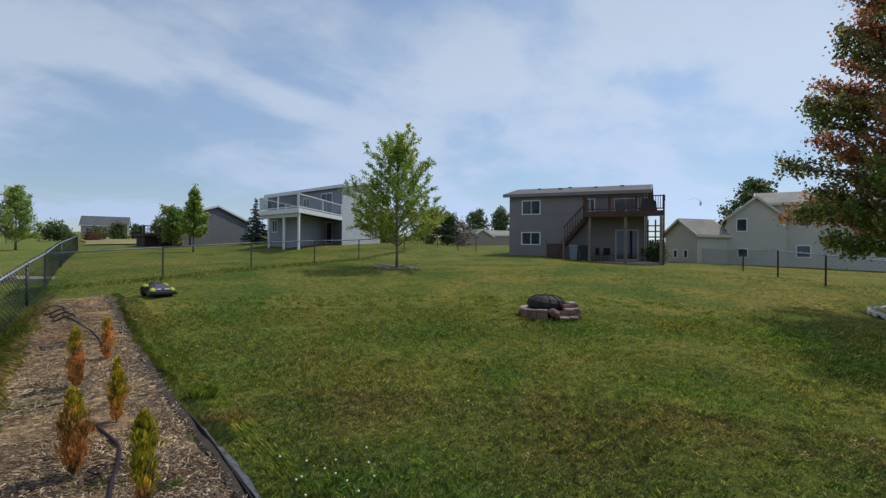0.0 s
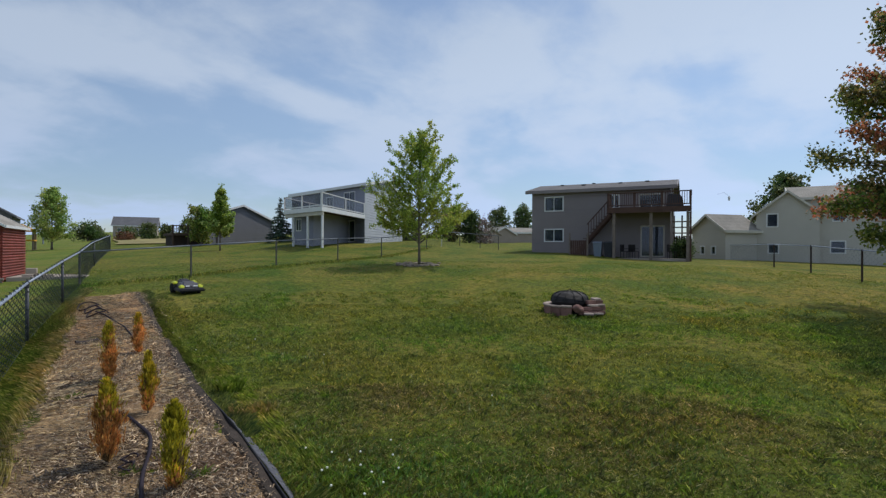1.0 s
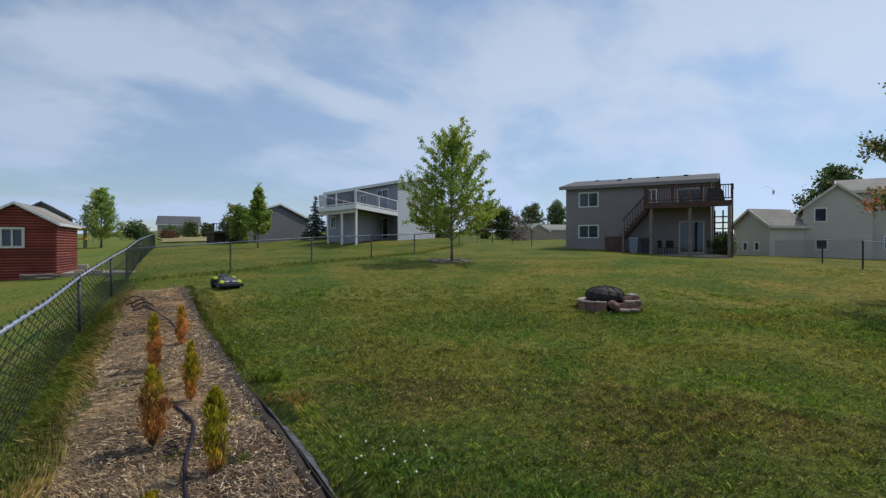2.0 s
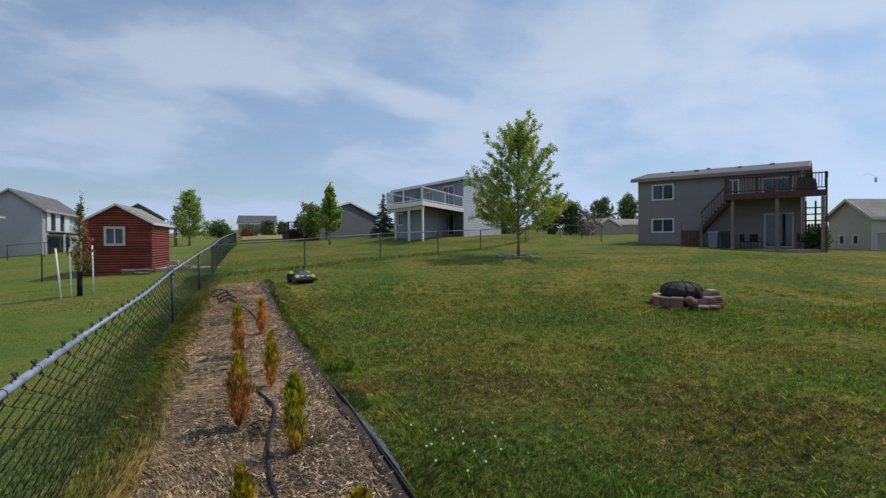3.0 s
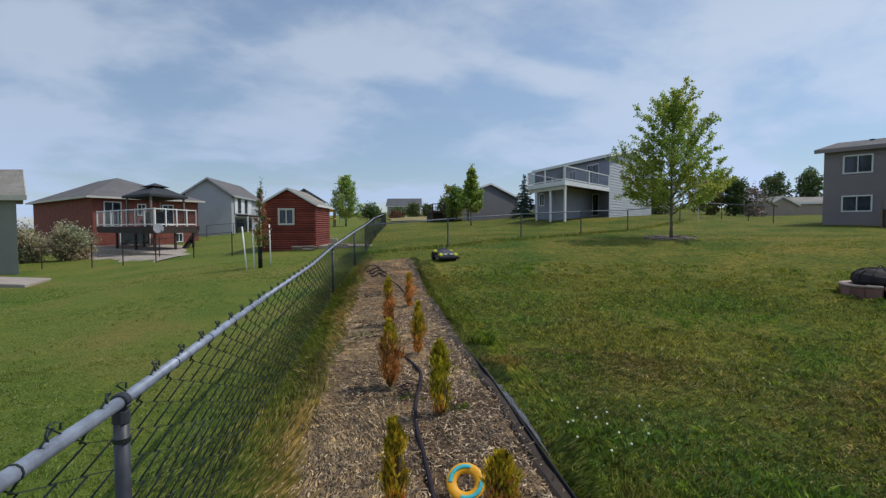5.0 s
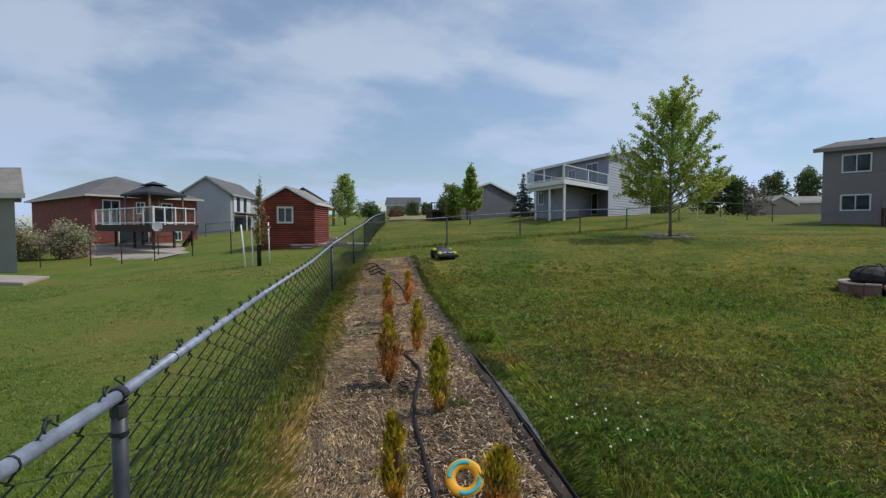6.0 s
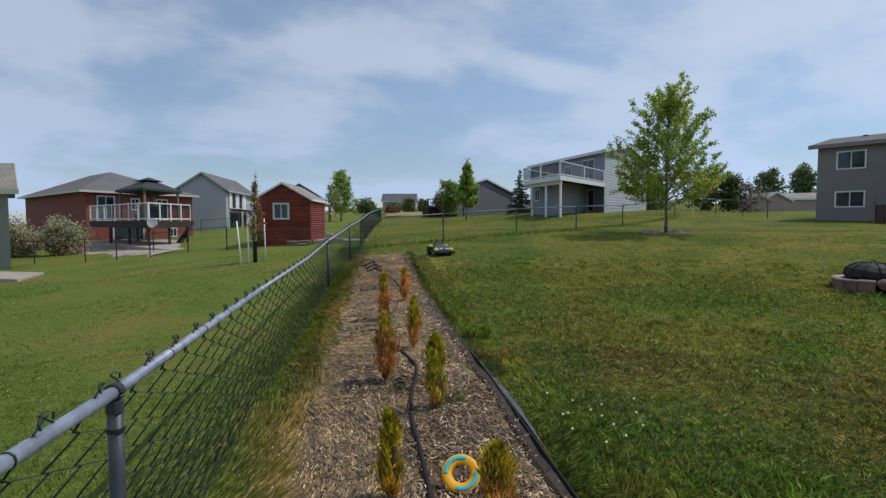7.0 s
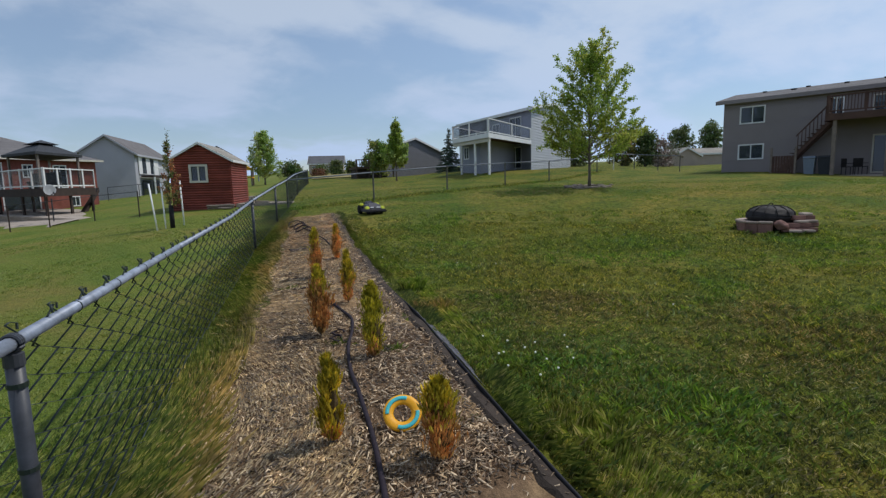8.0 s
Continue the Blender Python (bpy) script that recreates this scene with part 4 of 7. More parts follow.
def white_house():
    """The pale house with the white deck; its front's shade is put into a darker siding colour, the siding of its gable
    end is in the sun.
    """
    pl = Plot((18.48, 41.88, 2.6), (17.38, 47.39), (24.78, 48.83))
    h = thing("house", pl.o, "pale grey-blue sided house with a white railed deck", "house")
    L, D, E, R = 13.5, 13.5, 5.2, 1.1
    holes = [(1.5, 3.3, 2.55, 4.75), (1.5, 3.4, 0.2, 2.1), (11.2, 12.8, 1.0, 1.95), (5.2, 6.4, 3.3, 4.5)]
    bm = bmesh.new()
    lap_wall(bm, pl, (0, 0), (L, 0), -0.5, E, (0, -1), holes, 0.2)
    part("wall", bm, SHADED_PALE_SIDING, h, "pale lapped siding, its shade put into a grey-blue colour")
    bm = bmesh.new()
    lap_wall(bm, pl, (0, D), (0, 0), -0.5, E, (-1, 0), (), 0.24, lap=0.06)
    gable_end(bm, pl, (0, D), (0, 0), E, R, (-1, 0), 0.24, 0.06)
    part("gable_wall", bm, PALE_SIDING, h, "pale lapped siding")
    closed_box(pl, h, 0, L, 0, D, -0.5, E, SHADED_PALE_SIDING, sides="rb")
    for i, hole in enumerate(holes):
        window(pl, h, (0, 0), (L, 0), (0, -1), hole, "patio_door" if i < 2 else "window", WHITE, 2, (-1, -1, 1, 0)[i])
    gable_roof(pl, h, 0, L, 0, D, E, R, "u", 0.4, ROOF_GREY, WHITE, 0.2)
    dk = thing("deck", pl.p(0, -9, 0), "white painted deck on tall white posts", "deck")
    U1, V0, F, T = 5.7, -9.4, 2.5, 3.55
    bm = bmesh.new()
    pl.box(bm, 0, U1, V0, -0.03, F - 0.12, F)
    part("deck_floor", bm, DECKWOOD, dk)
    for b in ((0, U1, V0 - 0.06, V0 - 0.004), (-0.06, -0.004, V0 - 0.06, 0), (U1 + 0.004, U1 + 0.06, V0, 0)):
        bm = bmesh.new()
        pl.box(bm, *b, F - 0.30, F + 0.03)
        part("fascia", bm, WHITE, dk)
    for u in (0.02, 2.1, 4.3):
        bm = bmesh.new()
        pl.box(bm, u, u + 0.2, V0 + 0.15, V0 + 0.35, -0.4, F - 0.30)
        part("post", bm, WHITE, dk)
    bm = bmesh.new()
    pl.box(bm, 0, U1, V0 + 0.12, V0 + 0.38, F - 0.56, F - 0.30)
    part("beam", bm, CREAM, dk)
    rail_panel(pl, dk, (0, V0), (U1, V0), F, T, WHITE, 2, 0, CLEAR, 0.14)
    rail_panel(pl, dk, (0, -0.1), (0, V0), F, T, WHITE, 2, 0, CLEAR, 0.14)
    rail_panel(pl, dk, (U1, V0), (U1, -0.1), F, T, WHITE, 2, 0, CLEAR, 0.14)
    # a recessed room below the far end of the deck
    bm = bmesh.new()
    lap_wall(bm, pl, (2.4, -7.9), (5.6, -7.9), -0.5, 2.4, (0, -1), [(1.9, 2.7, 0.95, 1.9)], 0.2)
    part("wall", bm, SHADED_PALE_SIDING, h)
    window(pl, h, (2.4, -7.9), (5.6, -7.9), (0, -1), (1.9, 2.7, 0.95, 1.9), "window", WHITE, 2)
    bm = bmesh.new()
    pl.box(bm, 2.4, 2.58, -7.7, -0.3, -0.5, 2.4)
    part("wall", bm, SHADED_PALE_SIDING, h)


def simple_house(name_label, pl, W, D, E, R, siding, roofmat, ridge, holes=(), trim=WHITE, course=0.2, category="house", gables=True, over=0.4, z0=-0.6):
    h = thing("house" if category == "house" else "shed", pl.o, name_label, category)
    bm = bmesh.new()
    lap_wall(bm, pl, (0, 0), (W, 0), z0, E, (0, -1), holes, course)
    if ridge == "v":
        gable_end(bm, pl, (0, 0), (W, 0), E, R, (0, -1), course)
    part("wall", bm, siding, h)
    closed_box(pl, h, 0, W, 0, D, z0, E, siding)
    if ridge == "u":
        bm = bmesh.new()
        gable_end(bm, pl, (0, D), (0, 0), E, R, (-1, 0), course)
        part("gable", bm, siding, h)
        bm = bmesh.new()
        gable_end(bm, pl, (W, 0), (W, D), E, R, (1, 0), course)
        part("gable", bm, siding, h)
    for hole in holes:
        window(pl, h, (0, 0), (W, 0), (0, -1), hole, "window", trim, 2, 0)
    gable_roof(pl, h, 0, W, 0, D, E, R, ridge, over, roofmat, trim)
    return h


def red_house():
    """The brick house with the railed deck and the gazebo on it."""
    pl = Plot((-22.07, 40.39, -0.35), (-17.59, 48.0), (-34.93, 53.76))
    h = thing("house", pl.o, "red brick walk-out house with a grey hipped roof", "house")
    W, D, E = 9.2, 18.0, 4.45
    holes = [(0.85, 2.15, 2.3, 4.2), (3.5, 4.2, 3.2, 4.1), (5.7, 6.7, 2.4, 4.1), (6.85, 7.55, 0.95, 1.7), (2.0, 4.5, 0.2, 2.1)]
    bm = bmesh.new()
    lap_wall(bm, pl, (0, 0), (W, 0), -0.6, E, (0, -1), holes, 0.25, lap=0.004)
    part("wall", bm, BRICK, h, "red brick wall")
    bm = bmesh.new()
    lap_wall(bm, pl, (0, D), (0, 0), -0.6, E, (-1, 0), (), 0.25, lap=0.004)
    part("wall", bm, BRICK, h)
    closed_box(pl, h, 0, W, 0, D, -0.6, E, BRICK, sides="rb")
    for i, hole in enumerate(holes):
        window(pl, h, (0, 0), (W, 0), (0, -1), hole, "patio_door" if i in (0, 2, 4) else "window", WHITE, 2, 0 if i in (0, 3) else -1)
    bm = bmesh.new()
    P, o, t = pl.p, 0.5, 0.12
    low = [P(-o, -o, E), P(W + o, -o, E), P(W + o, D + o, E), P(-o, D + o, E)]
    ring = [bm.verts.new(p) for p in low]
    ring2 = [bm.verts.new(p + Vector((0, 0, t))) for p in low]
    top = [bm.verts.new(P(W * 0.5, 7.5, E + 2.3)), bm.verts.new(P(W * 0.5, D - 5.0, E + 2.3))]
    bm.faces.new(ring[::-1])
    for i in range(4):
        bm.faces.new((ring[i], ring[(i + 1) % 4], ring2[(i + 1) % 4], ring2[i]))
    bm.faces.new((ring2[0], ring2[1], top[0]))
    bm.faces.new((ring2[1], ring2[2], top[1], top[0]))
    bm.faces.new((ring2[2], ring2[3], top[1]))
    bm.faces.new((ring2[3], ring2[0], top[0], top[1]))
    roof = part("roof", bm, ROOF_GREY, h, "grey shingled hipped roof")
    for b in ((-o, W + o, -o - 0.06, -o), (-o - 0.06, -o, -o - 0.06, D + o)):
        bm = bmesh.new()
        pl.box(bm, *b, E - 0.02, E + t)
        part("gutter", bm, CREAM, roof)
    # the deck: from the house corner out towards the lawn
    dp = Plot((-20.69, 38.39, -0.25), (-13.67, 31.14), (-20.04, 42.85))
    dk = thing("deck", dp.o, "dark timber deck with pale railing on posts", "deck")
    A, B, F, T = 10.1, 4.6, 2.2, 3.28
    bm = bmesh.new()
    dp.box(bm, 0, A, 0, B, F - 0.1, F)
    part("deck_floor", bm, DARKWOOD, dk)
    # unseen extra floor along the wall, added to keep sun off the bricks below
    bm = bmesh.new()
    dp.box(bm, 0.9, 4.2, B + 0.004, 7.2, F - 0.1, F)
    part("deck_floor", bm, DARKWOOD, dk)
    bm = bmesh.new()
    dp.box(bm, -0.03, A + 0.05, -0.06, -0.004, F - 0.42, F + 0.02)
    dp.box(bm, A + 0.004, A + 0.06, 0, B, F - 0.42, F + 0.02)
    part("rim_joist", bm, DARKWOOD, dk)
    rail_panel(dp, dk, (0, 0), (A, 0), F, T, WHITE, 7, 0, CLEAR, 0.12)
    rail_panel(dp, dk, (A, 0), (A, B), F, T, WHITE, 4, 0, CLEAR, 0.12)
    for u, v in ((3.6, 0.15), (6.9, 0.15), (9.85, 0.15), (9.85, 2.3), (9.85, 4.4), (3.6, 3.0)):
        bm = bmesh.new()
        dp.box(bm, u - 0.09, u + 0.09, v - 0.09, v + 0.09, -0.3, F - 0.42 if v < 0.3 else F - 0.1)
        part("post", bm, DARKWOOD, dk)
    bm = bmesh.new()
    q = dp.p
    hexa(bm, [q(9.1, 3.0, 0), q(9.3, 5.4, 1.95), q(9.7, 5.4, 1.95), q(9.7, 3.0, 0), q(9.1, 3.0, 0.3), q(9.3, 5.4, 2.2), q(9.7, 5.4, 2.2), q(9.7, 3.0, 0.3)])
    part("stair", bm, DARKWOOD, dk)
    # gazebo
    gz = thing("gazebo", dp.p(7.6, 2.0, F), "charcoal canopied gazebo standing on the deck", "gazebo")
    for u, v in ((5.0, 0.5), (8.9, 0.5), (8.9, 4.1), (5.0, 4.1)):
        bm = bmesh.new()
        dp.box(bm, u - 0.08, u + 0.08, v - 0.08, v + 0.08, F, F + 1.95)
        part("post", bm, TIMBER, gz)
    bm = bmesh.new()
    lo = [dp.p(*e, F + 1.85) for e in ((4.6, 0.2), (9.2, 0.2), (9.2, 4.4), (4.6, 4.4))]
    hi = [dp.p(6.9 + a, 2.3 + b, F + 2.52) for a, b in ((-0.8, -0.7), (0.8, -0.7), (0.8, 0.7), (-0.8, 0.7))]
    vl, vm, vh = [bm.verts.new(p) for p in lo], [bm.verts.new(p + Vector((0, 0, 0.14))) for p in lo], [bm.verts.new(p) for p in hi]
    for i in range(4):
        j = (i + 1) % 4
        bm.faces.new((vl[i], vl[j], vm[j], vm[i]))
        bm.faces.new((vm[i], vm[j], vh[j], vh[i]))
    bm.faces.new(vl[::-1])
    bm.faces.new(vh)
    part("canopy", bm, CANVAS, gz)
    bm = bmesh.new()
    lo = [bm.verts.new(dp.p(6.9 + a, 2.3 + b, F + 2.60)) for a, b in ((-1.05, -0.95), (1.05, -0.95), (1.05, 0.95), (-1.05, 0.95))]
    apex = bm.verts.new(dp.p(6.9, 2.3, F + 2.88))
    bm.faces.new(lo[::-1])
    for i in range(4):
        bm.faces.new((lo[i], lo[(i + 1) % 4], apex))
    part("vent_canopy", bm, CANVAS, gz)
    for u in (5.8, 7.2, 8.4):
        patio_like(dp.p(u, 2.0, F))
    # patio below
    pt = thing("patio_slab", dp.p(6, 2, 0.1), "pale gravel patio beneath the deck", "patio", kind="structure")
    bm = bmesh.new()
    dp.box(bm, -1.5, 14.6, -0.9, 6.5, -0.3, 0.75)
    part("slab", bm, CONCRETE, pt)
    gravel_apron(dp)


def gravel_apron(dp):
    """Pale gravel in front of the patio, lying on the slope of the lawn with a ragged edge."""
    bm = bmesh.new()
    rows = []
    for i in range(37):
        u = -2.0 + 17.0 * i / 36
        deep = 2.3 + 0.35 * math.sin(1.3 * u) + 0.2 * math.sin(3.1 * u)
        line = []
        for j in range(7):
            p = dp.p(u, -0.85 - deep * j / 6, 0)
            line.append(bm.verts.new((p.x, p.y, max(terrain(p.x, p.y), terrain(*dp.p(u, -0.85 - deep, 0)[:2])) + 0.05 - 0.1 * (j == 6))))
        rows.append(line)
    for a, b in zip(rows, rows[1:]):
        for k in range(6):
            bm.faces.new((a[k], a[k + 1], b[k + 1], b[k]))
    tagged(part("gravel_apron", bm, CONCRETE), "pale gravel apron before the patio", "gravel", kind="structure")


def patio_like(at):
    c = thing("deck_chair", at, "dark upholstered chair on the deck", "chair", "deck chairs")
    for nm, b in (("seat", (-0.3, 0.3, -0.3, 0.3, 0.3, 0.45)), ("backrest", (-0.3, 0.3, 0.22, 0.32, 0.45, 0.95)), ("base", (-0.26, 0.26, -0.26, 0.26, 0.0, 0.3))):
        bm = bmesh.new()
        box(bm, *b)
        bmesh.ops.bevel(bm, geom=bm.edges[:], offset=0.03, segments=1, affect="EDGES")
        bmesh.ops.translate(bm, vec=at, verts=bm.verts)
        part(nm, bm, CANVAS, c)


def log_shed():
    """The small red shed built of half-round logs."""
    pl = Plot((-6.10, 24.92, 0.76), (-3.44, 24.66), (-5.87, 28.73))
    W, D, E, R = 2.52, 3.75, 2.26, 0.72
    h = thing("shed", pl.o, "small red log-sided shed with a shallow gable roof", "shed")
    hole = (0.83, 1.55, 1.28, 2.02)

    def logs(a, b, out, holes, parent, top=None):
        a3, b3, o3 = Vector((*a, 0)), Vector((*b, 0)), Vector((*out, 0))
        L = (b3 - a3).length
        d = (b3 - a3) / L
        hgt = 0.108
        n = int(math.ceil((E + (R if top else 0) + 0.2) / hgt))
        for i in range(n):
            z0 = -0.2 + i * hgt
            mid = z0 + hgt / 2
            if not top and mid > E:
                break
            s0, s1 = (0, L)
            if top and mid > E:
                k = (mid - E) / R
                if k > 0.9:
                    break
                s0, s1 = L / 2 * k, L - L / 2 * k
            runs = [(s0, s1)]
            for q in holes:
                if q[2] < mid < q[3]:
                    runs = [r for w in runs for r in ((w[0], min(w[1], q[0])), (max(w[0], q[1]), w[1])) if r[1] - r[0] > 0.02]
            for p, q in runs:
                bm = bmesh.new()
                prof = [(-0.1, 0), (0.0, 0.0), (0.038, 0.02), (0.052, hgt / 2), (0.038, hgt - 0.02), (0.0, hgt), (-0.1, hgt)]
                ends = []
                for s in (p, q):
                    ends.append([bm.verts.new(pl.p(*(a3 + d * s + o3 * o).xy, z0 + z)) for o, z in prof])
                for j in range(len(prof)):
                    k2 = (j + 1) % len(prof)
                    bm.faces.new((ends[0][j], ends[1][j], ends[1][k2], ends[0][k2]))
                bm.faces.new(ends[0])
                bm.faces.new(ends[1][::-1])
                part("log", bm, RED_LOG, parent)

    logs((0, 0), (W, 0), (0, -1), [hole], h, True)
    logs((W, 0), (W, D), (1, 0), [], h)
    closed_box(pl, h, 0, W - 0.03, 0.12, D, -0.3, E, RED_LOG, sides="lb")
    window(pl, h, (0, -0.06), (W, -0.06), (0, -1), hole, "window", CREAM, 2, -1, 0.06)
    gable_roof(pl, h, 0, W, 0, D, E, R, "v", 0.13, ROOF_BROWN, WHITE, 0.045)
    st = thing("firewood_pile", pl.p(2.2, -0.5, 0.1), "small stack of grey firewood by the shed", "firewood")
    rng = random.Random(5)
    for i in range(14):
        bm = bmesh.new()
        u, z = 1.75 + 0.12 * (i % 7) + rng.uniform(-0.03, 0.03), 0.12 + 0.11 * (i // 7)
        tube(bm, [pl.p(u - 0.2, -0.55 + rng.uniform(-0.1, 0.1), z), pl.p(u + 0.2, -0.5, z + rng.uniform(-0.02, 0.04))], 0.05, 7)
        part("split_log", bm, TIMBER, st)
    bk = thing("stone_blocks", pl.p(W + 0.9, 0.6, 0.2), "pale stacked stone blocks beside the shed", "stone")
    for i, (u, v, z) in enumerate(((0.7, 0.5, 0.15), (1.0, 0.7, 0.15), (0.8, 0.6, 0.38), (1.35, 0.4, 0.15))):
        bm = bmesh.new()
        pl.box(bm, W + u - 0.17, W + u + 0.17, v - 0.12, v + 0.12, z, z + 0.21)
        bmesh.ops.bevel(bm, geom=bm.edges[:], offset=0.02, segments=1, affect="EDGES")
        part("stone", bm, CONCRETE, bk)
    ap = thing("gravel_apron", pl.p(W + 1.5, 1.5, 0.1), "pale gravel strip beside the shed", "gravel", kind="structure")
    bm = bmesh.new()
    pl.box(bm, W + 0.1, W + 2.6, 0.2, 3.6, -0.3, 0.26)
    part("slab", bm, CONCRETE, ap)


taupe_house()
white_house()
red_house()
log_shed()


def grey_gable_house():
    pl = Plot((-24.05, 62.83, 0.6), (-19.25, 64.32), (-24.2, 72.8))
    h = simple_house("light grey sided two-level house with a gable end", pl, 5.03, 14.0, 5.2, 1.8, GREY_SIDING, ROOF_GREY, "v", (), GREY_SIDING)
    bm = bmesh.new()
    pl.box(bm, 5.1, 5.16, 1.0, 9.0, 2.9, 5.0)
    part("siding_patch", bm, WHITE, h, "white trimmed side wall behind the balcony")
    for v in (2.2, 5.4):
        bm = bmesh.new()
        pl.box(bm, 5.17, 5.2, v, v + 1.4, 3.0, 4.8)
        part("side_window", bm, GLASS, h)
    bm = bmesh.new()
    pl.box(bm, 5.2, 6.6, 1.2, 9.5, 2.55, 2.75)
    balcony = part("balcony", bm, DARKWOOD, h, "dark timber side balcony")
    for v in (1.2, 3.3, 5.4, 7.5, 9.4):
        bm = bmesh.new()
        pl.box(bm, 6.5, 6.6, v, v + 0.1, 2.75, 3.7)
        part("rail_post", bm, WHITE, balcony)
        if v in (1.2, 9.4):
            bm = bmesh.new()
            pl.box(bm, 6.45, 6.6, v, v + 0.15, -0.5, 2.55)
            part("post", bm, WHITE, balcony)
    bm = bmesh.new()
    pl.box(bm, 6.5, 6.6, 1.2, 9.5, 3.62, 3.72)
    part("handrail", bm, WHITE, balcony)
    bm = bmesh.new()
    pl.box(bm, 5.18, 5.24, 1.6, 8.6, 0.0, 2.2)
    part("lower_glazing", bm, GLASS, h)


grey_gable_house()
simple_house("dark grey sided house with a broad gable end", Plot((8.0, 57.5, 2.5), (16.25, 64.84), (9.6, 66.0)), 11.0, 9.0, 3.0, 1.4, DIM_SIDING, ROOF_DARK, "v", (), WHITE)
simple_house("distant tan house with a long dark roof", Plot((-1.1, 151.3, 4.3), (8.3, 150.3), (-0.2, 160)), 9.6, 8, 3.4, 2.2, TAN_SIDING, ROOF_DARK, "u", ((1.0, 2.4, 1.5, 2.7), (4.0, 5.5, 1.5, 2.7), (7.0, 8.2, 1.5, 2.7)))
simple_house("distant pale house on the ridge", Plot((17.0, 150.0, 5.5), (21.5, 149.5), (18, 158)), 4.6, 8, 3.0, 1.9, BEIGE_SIDING, ROOF_DARK, "v", ())
simple_house("grey roofed house behind the red shed", Plot((-15.6, 80.0, 0.6), (-11.2, 80.4), (-16, 90)), 4.8, 9, 5.4, 1.5, DIM_SIDING, ROOF_DARK, "v", (), DIM_SIDING)
simple_house("sage green sided shed with a brown roof", Plot((-22.5, 24.2, 0.0), (-15.93, 23.67), (-25.5, 28.5)), 6.5, 4.5, 3.35, 1.1, SAGE_SIDING, ROOF_BROWN, "u", (), CREAM, 0.11, "shed")
simple_house("small tan garden shed", Plot((44.2, 58.6, 2.4), (46.9, 58.2), (45.5, 63)), 2.8, 3.2, 1.9, 0.6, TAN_SIDING, ROOF_BROWN, "v", (), TAN_SIDING, category="shed", over=0.2)
simple_house("tan garage with a gable roof", Plot((47.2, 60.0, 2.2), (50.2, 59.4), (48.5, 65)), 3.6, 6, 2.2, 1.0, TAN_SIDING, ROOF_BROWN, "v", (), WHITE, category="shed", over=0.25)
simple_house("low tan house with a pale roof", Plot((49.5, 62.0, 2.4), (55.0, 60.5), (51, 67)), 9.0, 7, 2.3, 0.8, TAN_SIDING, ROOF_BROWN, "u", ((1.0, 2.0, 1.0, 2.0),), WHITE, over=0.25)
simple_house("distant grey house beyond the deck", Plot((56.0, 42.0, 0.6), (61.0, 34.0), (60.0, 44.5)), 12.0, 7, 1.9, 0.9, TAN_SIDING, ROOF_DARK, "u", ((8.0, 9.2, 1.2, 2.2),), WHITE)


